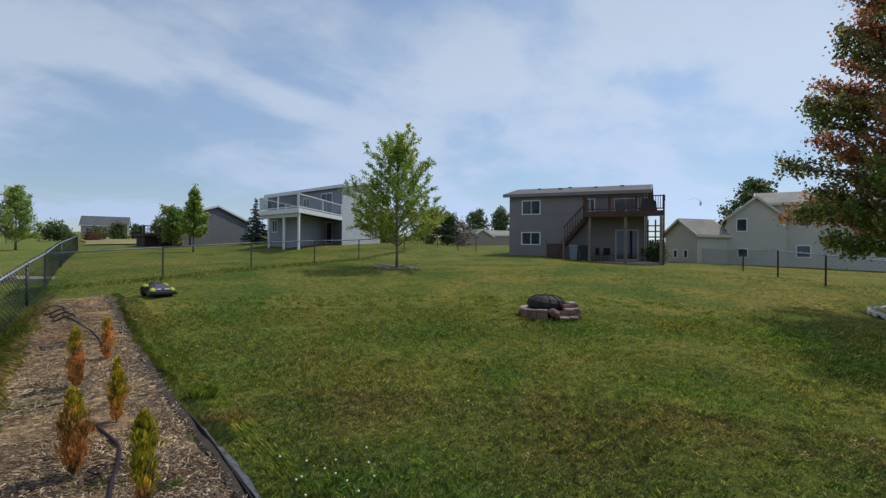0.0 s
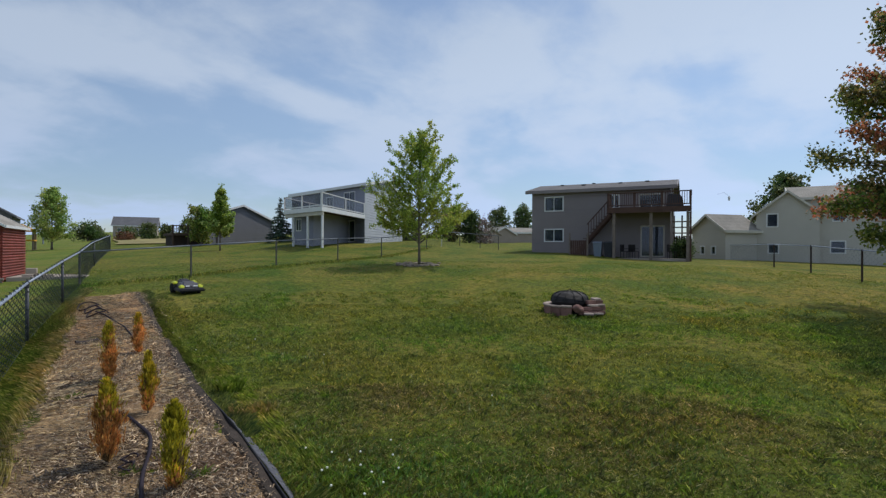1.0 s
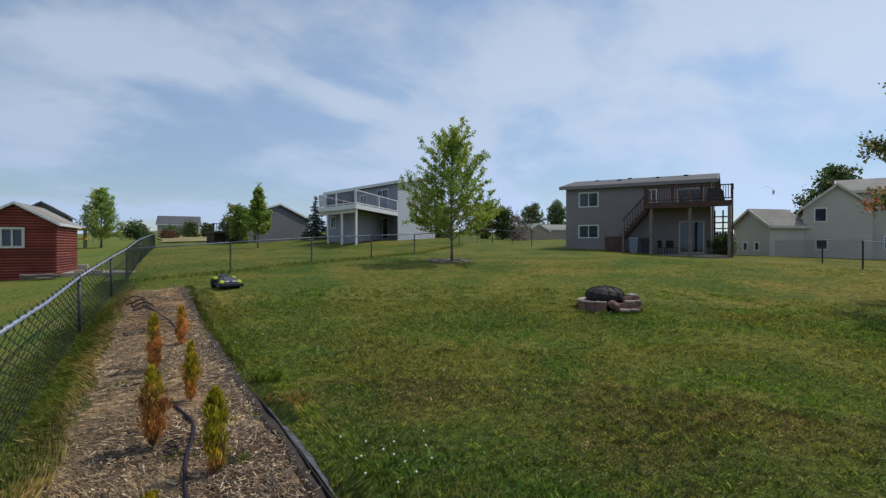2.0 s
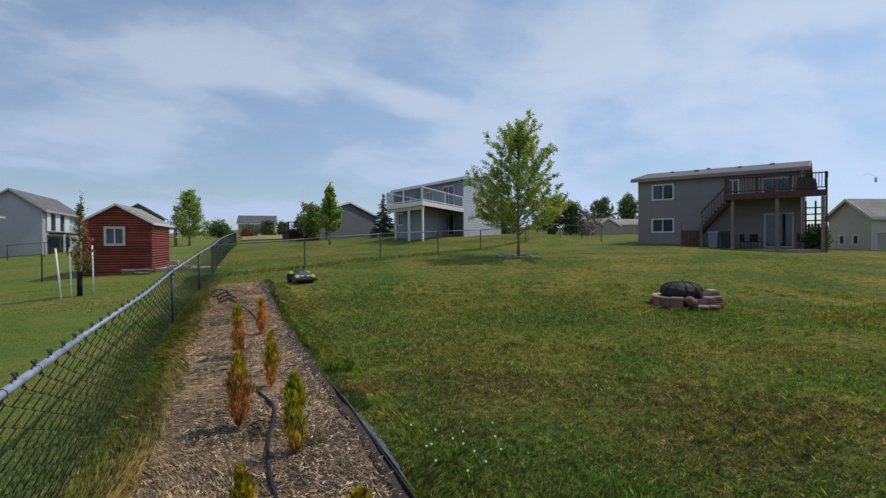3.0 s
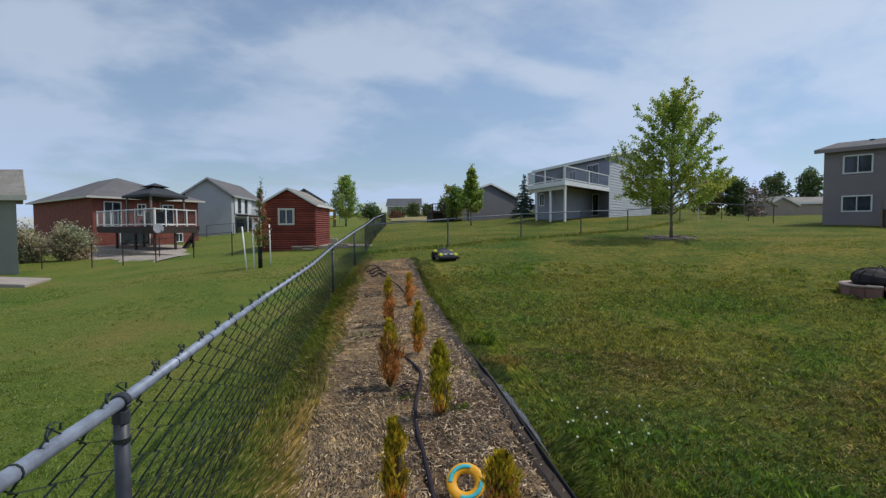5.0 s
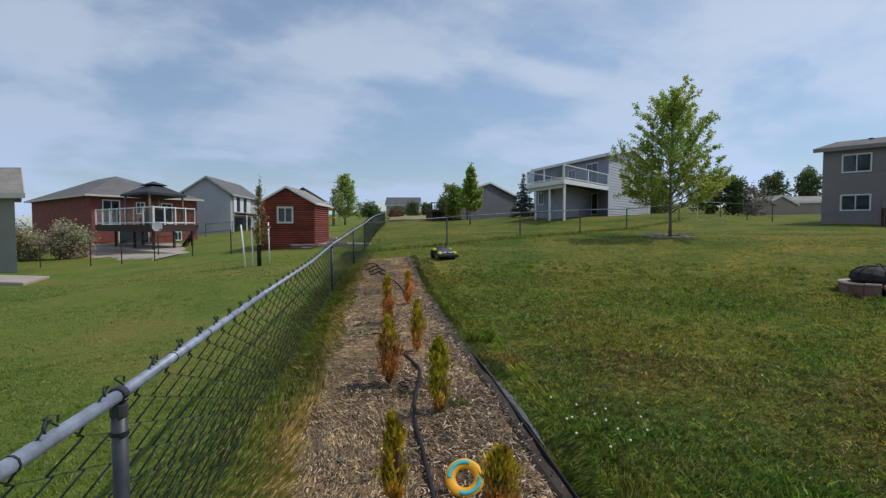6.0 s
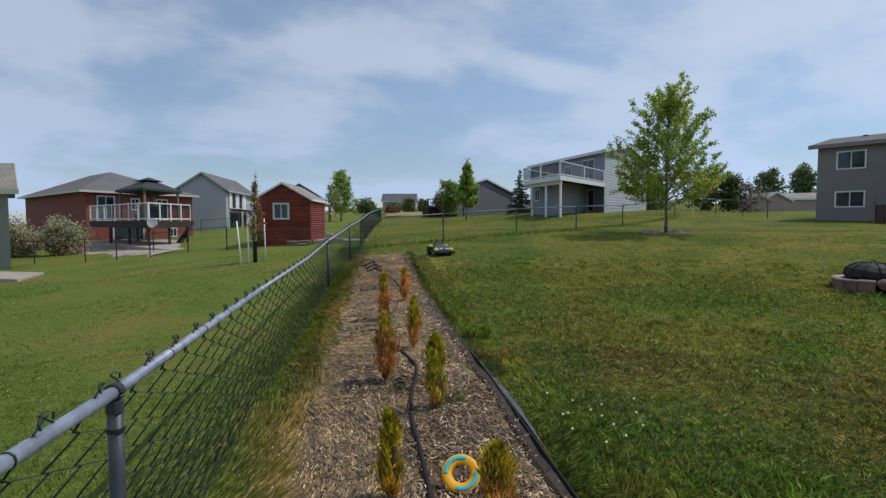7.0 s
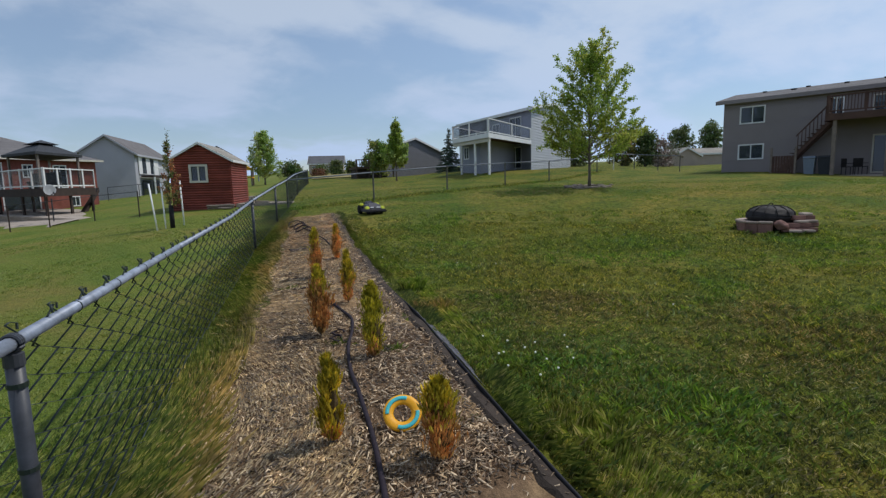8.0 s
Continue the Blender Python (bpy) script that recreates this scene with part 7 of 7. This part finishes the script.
def street_lamp(x, y, h):
    z = terrain(x, y)
    t = thing("street_lamp", (x, y, z), "distant thin grey street lamp", "street lamp")
    bm = bmesh.new()
    tube(bm, [(x, y, z), (x, y, z + h)], [0.09, 0.06], 8)
    part("pole", bm, GALV, t)
    bm = bmesh.new()
    tube(bm, [(x, y, z + h), (x - 0.5, y, z + h + 0.12), (x - 0.9, y, z + h + 0.1)], [0.06, 0.09, 0.05], 8)
    part("head", bm, GALV, t)


street_lamp(-8.6, 88.0, 6.4)


def old_deck():
    """The dark raised deck half hidden by trees, beside the dark grey house."""
    pl = Plot((4.6, 57.5, terrain(5, 58) - 0.1), (8.0, 58.0), (4.0, 62.0))
    t = thing("deck", pl.o, "dark weathered raised deck half hidden by trees", "deck")
    bm = bmesh.new()
    pl.box(bm, 0, 4.4, 0, 4, 1.15, 1.38)
    part("deck_floor", bm, OLDWOOD, t)
    for u in (0.1, 1.5, 2.9, 4.3):
        bm = bmesh.new()
        pl.box(bm, u - 0.08, u + 0.08, 0.05, 0.21, -0.3, 2.2)
        part("post", bm, OLDWOOD, t)
    bm = bmesh.new()
    pl.box(bm, 0, 4.4, 0.05, 0.15, 2.1, 2.2)
    part("handrail", bm, OLDWOOD, t)
    for i in range(16):
        bm = bmesh.new()
        pl.box(bm, 0.27 * i + 0.12, 0.27 * i + 0.17, 0.08, 0.12, 1.38, 2.1)
        part("baluster", bm, OLDWOOD, t)
    bm = bmesh.new()
    pl.box(bm, 0.2, 4.2, 0.6, 3.8, -0.2, 1.15)
    part("skirt", bm, DARKWOOD, t)


old_deck()


def dry_field():
    """The pale strip of uncut field up the hill."""
    bm = bmesh.new()
    rows = []
    for j in range(9):
        y = 66.0 + 6.0 * j
        rows.append([bm.verts.new((x, y, terrain(x, y) + 0.12)) for x in np.linspace(-0.3 + 0.4 * math.sin(j), 11.0 + 2.2 * j, 12)])
    for a, b in zip(rows, rows[1:]):
        for i in range(11):
            bm.faces.new((a[i], a[i + 1], b[i + 1], b[i]))
    ob = part("dry_field", bm, DRYFIELD)
    tagged(ob, "pale dry uncut grass field", "field", kind="structure")


DRYFIELD = painted("dry_field_grass", (0.30, 0.25, 0.10), 0.95, 0.35, 0.25, grain=3.0, relief=0.3)
dry_field()


def bird_feeder():
    a = Vector((33.6, 18.0, 5.6))
    t = thing("bird_feeder", a - Vector((0, 0, 0.3)), "small hanging feeder on a thin arm off the deck", "feeder")
    bm = bmesh.new()
    tube(bm, [(32.6, 18.2, 5.75), (33.1, 18.1, 5.9), a + Vector((0, 0, 0.12))], 0.006, 5)
    part("arm", bm, GALV, t)
    bm = bmesh.new()
    tube(bm, [a, a - Vector((0, 0, 0.2))], 0.06, 10)
    tube(bm, [a + Vector((0, 0, 0.1)), a], [0.02, 0.09], 10)
    part("body", bm, WHITE, t)


bird_feeder()


def bird_house():
    x, y = 22.6, 35.6
    z = terrain(x, y)
    t = thing("bird_house", (x, y, z), "small white bird house on a pale pole behind the fence", "bird house")
    bm = bmesh.new()
    tube(bm, [(x, y, z - 0.2), (x, y, z + 2.0)], 0.03, 8)
    part("pole", bm, WHITE, t)
    bm = bmesh.new()
    box(bm, x - 0.16, x + 0.16, y - 0.16, y + 0.16, z + 2.0, z + 2.3)
    part("box", bm, WHITE, t)
    bm = bmesh.new()
    v = [bm.verts.new((x + a, y + b, z + c)) for a, b, c in ((-0.22, -0.22, 2.3), (0.22, -0.22, 2.3), (0.22, 0.22, 2.3), (-0.22, 0.22, 2.3), (0, -0.22, 2.48), (0, 0.22, 2.48))]
    for f in ((0, 3, 5, 4), (1, 4, 5, 2), (0, 4, 1), (3, 2, 5), (0, 1, 2, 3)):
        bm.faces.new([v[i] for i in f])
    part("roof", bm, ROOF_GREY, t)


bird_house()


# ---- grass ----
def blades(name, pts, h, w, mat, seed, label, category="grass", bend=0.45, kind="stuff"):
    """One bent blade at each place: two triangles narrowing to a tip."""
    rng = np.random.default_rng(seed)
    n = len(pts)
    az = rng.uniform(0, 2 * np.pi, n)
    d = np.stack([np.cos(az), np.sin(az), 0 * az], 1)
    s = np.stack([-np.sin(az), np.cos(az), 0 * az], 1)
    hh = h * rng.uniform(0.5, 1.3, n)
    ww = w * rng.uniform(0.6, 1.3, n)
    lean = hh * rng.uniform(0.1, 2 * bend, n)
    up = np.array([0, 0, 1.0])
    p = np.asarray(pts, float)
    v = np.stack([p - s * ww[:, None] * 0.5, p + s * ww[:, None] * 0.5, p + d * (lean * 0.35)[:, None] + up * (hh * 0.62)[:, None] + s * (ww * 0.35)[:, None], p + d * lean[:, None] + up * hh[:, None]], 1).reshape(-1, 3)
    ob = mesh_part(name, v, np.arange(n * 4).reshape(-1, 4), mat)
    return tagged(ob, label, category, kind=kind)


def terrain_np(x, y):
    def sm(a, b, v):
        t = np.clip((v - a) / (b - a), 0, 1)
        return t * t * (3 - 2 * t)
    r, az = np.hypot(x, y), np.degrees(np.arctan2(x, y))
    amp = -0.1 + 0.95 * sm(-36, -10, az) + 0.6 * sm(-14, 15, az) - 0.75 * sm(55, 88, az)
    amp = amp * sm(-9, 3, y)
    up = sm(-25, 2, az) * (1 - sm(44, 58, az))
    knoll = 0.48 * sm(31, 45, r) * sm(10, 18, az) * (1 - sm(30, 40, az))
    return knoll + amp * sm(5, 29, r) + up * (0.035 * np.maximum(0, np.minimum(r, 45) - 26) + 0.03 * np.maximum(0, np.minimum(r, 400) - 45))


def scatter(r0, r1, a0, a1, density, seed, side, group=9, loose=0.045):
    """Places on the lawn between two radii and bearings; side +1 the garden, -1 the neighbour's."""
    rng = np.random.default_rng(seed)
    area = math.radians(a1 - a0) / 2 * (r1 * r1 - r0 * r0)
    n = int(area * density)
    tufts = max(1, n // group)
    r = np.sqrt(rng.uniform(r0 * r0, r1 * r1, tufts))
    a = np.radians(rng.uniform(a0, a1, tufts))
    pick = rng.integers(0, tufts, n)
    x = (r * np.sin(a))[pick] + rng.normal(0, loose, n)
    y = (r * np.cos(a))[pick] + rng.normal(0, loose, n)
    if side > 0:
        keep = (x > edge_x(y) + 0.03 + 0.05 * (y < 7)) | (y > 19.1)
    else:
        keep = x < -1.26
    keep &= np.hypot(x - PIT[0], y - PIT[1]) > 0.6
    keep &= np.hypot(x - 18.3, y - 3.9) > 1.0
    x, y = x[keep], y[keep]
    return np.stack([x, y, terrain_np(x, y) - 0.012], 1)


blades("lawn_grass", scatter(2.0, 8.0, -5, 84, 4000, 1, 1), 0.038, 0.0072, BLADE, 1, "short mown grass blades of the lawn", bend=0.8)
blades("lawn_grass", scatter(8.0, 15.0, 0, 84, 1500, 2, 1), 0.042, 0.0105, MEADOW, 2, "short mown grass blades of the lawn", bend=0.7)
blades("lawn_grass", scatter(15.0, 28.0, -4, 84, 260, 3, 1), 0.036, 0.020, GREEN, 3, "short mown grass blades of the lawn", bend=0.6)
blades("lawn_grass", scatter(2.0, 9.0, -80, -5, 1300, 4, -1), 0.040, 0.009, GREEN, 4, "mown grass blades of the neighbour's lawn", bend=0.8)
blades("lawn_grass", scatter(9.0, 22.0, -58, -2, 420, 5, -1), 0.032, 0.013, GREEN, 5, "mown grass blades of the neighbour's lawn", bend=0.6)
blades("lawn_grass", scatter(0.6, 5.0, 84, 200, 900, 47, 1), 0.042, 0.009, MEADOW, 47, "short mown grass blades of the lawn", bend=0.8)
blades("lawn_grass", scatter(0.6, 5.0, -170, -80, 900, 48, -1), 0.042, 0.009, GREEN, 48, "mown grass blades of the neighbour's lawn", bend=0.8)
blades("lawn_tufts", scatter(3.0, 17.0, -2, 84, 210, 41, 1, 30, 0.07), 0.075, 0.012, MEADOW, 41, "taller tufts of grass standing in the lawn", bend=0.7)
blades("lawn_weeds", scatter(2.2, 7.5, -2, 84, 260, 45, 1, 5, 0.035), 0.028, 0.020, WEED, 45, "small broad-leaved weeds scattered through the lawn", "weeds", 0.9)
blades("lawn_weeds", scatter(7.5, 14.0, 0, 84, 110, 46, 1, 6, 0.06), 0.032, 0.026, WEED, 46, "small broad-leaved weeds scattered through the lawn", "weeds", 0.9)


def lying(name, pts, l0, l1, w, mat, seed, label, category):
    """Dry stalks lying at random, each a narrow strip bent once and lifted a little."""
    rng = np.random.default_rng(seed)
    n = len(pts)
    p = np.asarray(pts, float)
    az = rng.uniform(0, 2 * np.pi, n)
    az2 = az + rng.normal(0, 0.5, n)
    ln = rng.uniform(l0, l1, n)
    ww = w * rng.uniform(0.5, 1.4, n)
    d1 = np.stack([np.cos(az), np.sin(az), rng.uniform(0.0, 0.14, n)], 1) * (ln * 0.5)[:, None]
    d2 = np.stack([np.cos(az2), np.sin(az2), rng.uniform(-0.14, 0.05, n)], 1) * (ln * 0.5)[:, None]
    s = np.stack([-np.sin(az), np.cos(az), rng.normal(0, 0.4, n)], 1) * (ww * 0.5)[:, None]
    v = np.stack([p - s, p + s, p + d1 + s, p + d1 - s, p + d1 + d2 + s * 0.3, p + d1 + d2 - s * 0.3], 1).reshape(-1, 3)
    k = 6 * np.arange(n)[:, None]
    f = np.concatenate([k + np.array([0, 1, 2, 3]), k + np.array([3, 2, 4, 5])])
    return tagged(mesh_part(name, v, f, mat), label, category, kind="stuff")


def strip(x0, x1, y0, y1, n, seed, power=1.0):
    rng = np.random.default_rng(seed)
    y = y0 + (y1 - y0) * rng.random(n) ** power
    x = x0 + (x1 - x0) * rng.random(n)
    x = x + 0.05 * np.sin(y * 2.3) + rng.normal(0, 0.05, n)
    return np.stack([x, y, terrain_np(x, y) - 0.01], 1)


blades("fence_grass", strip(-1.12, -0.84, 1.7, 20.5, 6500, 6, 1.05), 0.10, 0.006, STRAW, 6, "tall dry yellow-green grass along the fence", bend=1.0)
blades("fence_grass", strip(-1.95, -0.95, 1.9, 22, 24000, 7, 1.25), 0.07, 0.007, LUSH, 7, "tall green grass at the foot of the fence", bend=1.0)
blades("fence_grass", strip(-1.6, -0.9, -2.6, 1.9, 6000, 16), 0.08, 0.006, LUSH, 16, "tall green grass at the foot of the fence", bend=1.0)
lying("fence_grass", strip(-1.22, -0.86, 1.6, 19, 5000, 8, 1.2) + np.array([0, 0, 0.03]), 0.08, 0.22, 0.006, STRAW, 8, "dry straw grass creeping over the mulch", "grass")
lying("mulch_straw", strip(-0.95, 0.10, 1.6, 18.6, 24000, 11, 1.4) + np.array([0, 0, 0.055]), 0.03, 0.10, 0.0055, HAY, 11, "dry straw strewn over the mulch", "straw")
lying("mulch_straw", strip(-0.85, 0.85, 8.0, 18.6, 9000, 14, 1.0) + np.array([0, 0, 0.055]), 0.05, 0.16, 0.010, HAY, 14, "bleached straw strewn over the old mulch", "straw")
lying("mulch_straw", strip(-0.9, 0.6, -2.4, 1.7, 5500, 15) + np.array([0, 0, 0.05]), 0.04, 0.13, 0.006, HAY, 15, "dry straw strewn over the mulch", "straw")
lying("mulch_straw", strip(-0.8, 1.1, 1.6, 17.8, 6000, 12, 1.5) + np.array([0, 0, 0.05]), 0.03, 0.12, 0.009, CHIP, 12, "splinters of wood strewn over the mulch", "mulch")


# the ragged edge of the lawn beside the edging
def along_edge(off0, off1, y0, y1, n, seed, power=1.0):
    rng = np.random.default_rng(seed)
    y = y0 + (y1 - y0) * rng.random(n) ** power
    x = edge_x(y) + rng.uniform(off0, off1, n) + 0.04 * np.sin(5 * y)
    return np.stack([x, y, terrain_np(x, y) - 0.01], 1)


blades("edge_grass", along_edge(0.08, 0.6, 2.0, 18, 8000, 9, 1.4), 0.07, 0.007, TALL, 9, "uncut grass along the edge of the lawn", bend=0.8)
blades("edge_grass", along_edge(-0.03, 0.16, 6.0, 18.8, 9000, 10), 0.085, 0.008, LUSH, 10, "grass overhanging the edging", bend=0.9)
blades("edge_grass", along_edge(0.02, 0.17, -2.5, 4.3, 3000, 13), 0.10, 0.007, LUSH, 13, "long grass leaning over the near edging", bend=0.9)


def clump(cx, cy, rad, n, h, seed, mat, label, w=0.008, bend=0.4):
    rng = np.random.default_rng(seed)
    r, a = rad * np.sqrt(rng.random(n)), rng.uniform(0, 6.283, n)
    x, y = cx + r * np.cos(a), cy + r * np.sin(a)
    return blades("grass_tuft", np.stack([x, y, terrain_np(x, y) - 0.01], 1), h, w, mat, seed, label, bend=bend)


clump(1.45, 8.0, 0.2, 300, 0.20, 21, TALL, "tall uncut grass tuft by the edging")
clump(1.55, 7.0, 0.3, 350, 0.12, 22, STRAW, "yellowish uncut grass tuft by the edging")
clump(1.75, 3.2, 0.38, 520, 0.12, 23, TALL, "tall wispy grass near the edging", 0.004, 0.5)
clump(2.6, 3.4, 0.65, 420, 0.085, 24, TALL, "long wispy grass in the lawn", 0.0035, 0.5)
clump(-0.52, 8.7, 0.14, 160, 0.07, 25, WEED, "small green weed in the mulch", 0.02, 0.9)
clump(0.72, 5.3, 0.12, 110, 0.07, 26, WEED, "small green weed in the mulch", 0.014, 0.8)
clump(0.15, 5.7, 0.09, 80, 0.07, 27, WEED, "small green weed by the hose", 0.014, 0.8)
clump(0.9, 3.5, 0.12, 110, 0.06, 28, WEED, "small green weed in the mulch", 0.012, 0.8)


def along_fence(nodes, spread, n, seed):
    """Places scattered along the foot of a fence."""
    rng = np.random.default_rng(seed)
    p = np.array(nodes, float)
    seg = rng.integers(0, len(p) - 1, n)
    t = rng.random(n)[:, None]
    q = p[seg] * (1 - t) + p[seg + 1] * t + rng.normal(0, spread, (n, 2))
    return np.stack([q[:, 0], q[:, 1], terrain_np(q[:, 0], q[:, 1]) - 0.01], 1)


TOP_FENCE = [(-1.05, 21.4), (2.45, 21.9), (6.1, 23.5), (9.78, 25.5), (13.5, 28.0), (19.8, 33.3)]
blades("fence_grass", along_fence(TOP_FENCE, 0.25, 4500, 43), 0.12, 0.014, MEADOW, 43, "uncut grass along the top fence", bend=0.5)
blades("fence_grass", along_fence(TOP_FENCE, 0.22, 900, 44), 0.10, 0.014, TALL, 44, "thin dry grass along the top fence", bend=0.7)
for i in range(9):
    a = 0.7 * i + 0.3
    clump(PIT[0] + 0.76 * math.cos(a), PIT[1] + 0.76 * math.sin(a), 0.2, 110, 0.1, 60 + i, TALL if i % 3 else WEED, "uncut grass and weeds round the fire pit", 0.011, 0.5)


def clover(count, seed):
    """Broad leaves of clover and plantain in patches of the lawn."""
    rng = np.random.default_rng(seed)
    cen = [(1.75, 4.6, 0.45), (2.0, 5.4, 0.5), (1.6, 3.6, 0.35), (2.4, 4.4, 0.5), (3.0, 9.0, 0.8), (2.0, 11.0, 0.7), (6.5, 6.0, 0.9), (9.5, 8.7, 0.6), (4.2, 5.6, 0.6), (7.5, 9.5, 0.9), (2.8, 3.2, 0.5), (5.2, 3.6, 0.7)]
    pts = []
    for i in range(count):
        c = cen[int(rng.integers(len(cen)))]
        pts.append((c[0] + rng.normal(0, c[2] * 0.8), c[1] + rng.normal(0, c[2] * 0.8)))
    p = np.array(pts)
    p = p[p[:, 0] > edge_x(p[:, 1]) + 0.06]
    p3 = np.concatenate([p, terrain_np(p[:, 0], p[:, 1])[:, None] + 0.004], 1)
    return blades("lawn_clover", p3, 0.045, 0.022, WEED, seed, "patches of clover and broad-leaved weeds", "weeds", 0.75)


clover(9000, 31)


def flowers():
    rng = random.Random(12)
    spots = [(1.78, 5.31), (1.51, 4.59), (2.21, 4.65), (1.62, 5.0), (1.9, 4.85), (1.7, 4.3), (2.05, 5.2), (2.3, 4.95), (1.95, 4.45), (1.6, 5.6), (2.45, 5.3), (1.85, 5.0), (1.95, 4.7), (1.55, 4.95), (3.1, 9.3), (4.4, 6.0), (2.3, 11.2), (1.15, 10.8)]
    for x, y in spots:
        x, y = x + 0.15, y - 0.3
        z = terrain(x, y)
        h = rng.uniform(0.05, 0.09)
        f = thing("clover_flower", (x, y, z), "white clover flower in the lawn", "flower", "clover flowers")
        bm = bmesh.new()
        tube(bm, [(x, y, z), (x + rng.uniform(-0.01, 0.01), y, z + h)], 0.0025, 5)
        part("stem", bm, WEED, f)
        bm = bmesh.new()
        bmesh.ops.create_icosphere(bm, subdivisions=2, radius=0.0115)
        for v in bm.verts:
            v.co *= 1 + 0.25 * math.sin(40 * v.co.x) * math.cos(37 * v.co.y)
        bmesh.ops.translate(bm, vec=(x, y, z + h + 0.006), verts=bm.verts)
        part("flower_head", bm, FLOWER, f)


flowers()
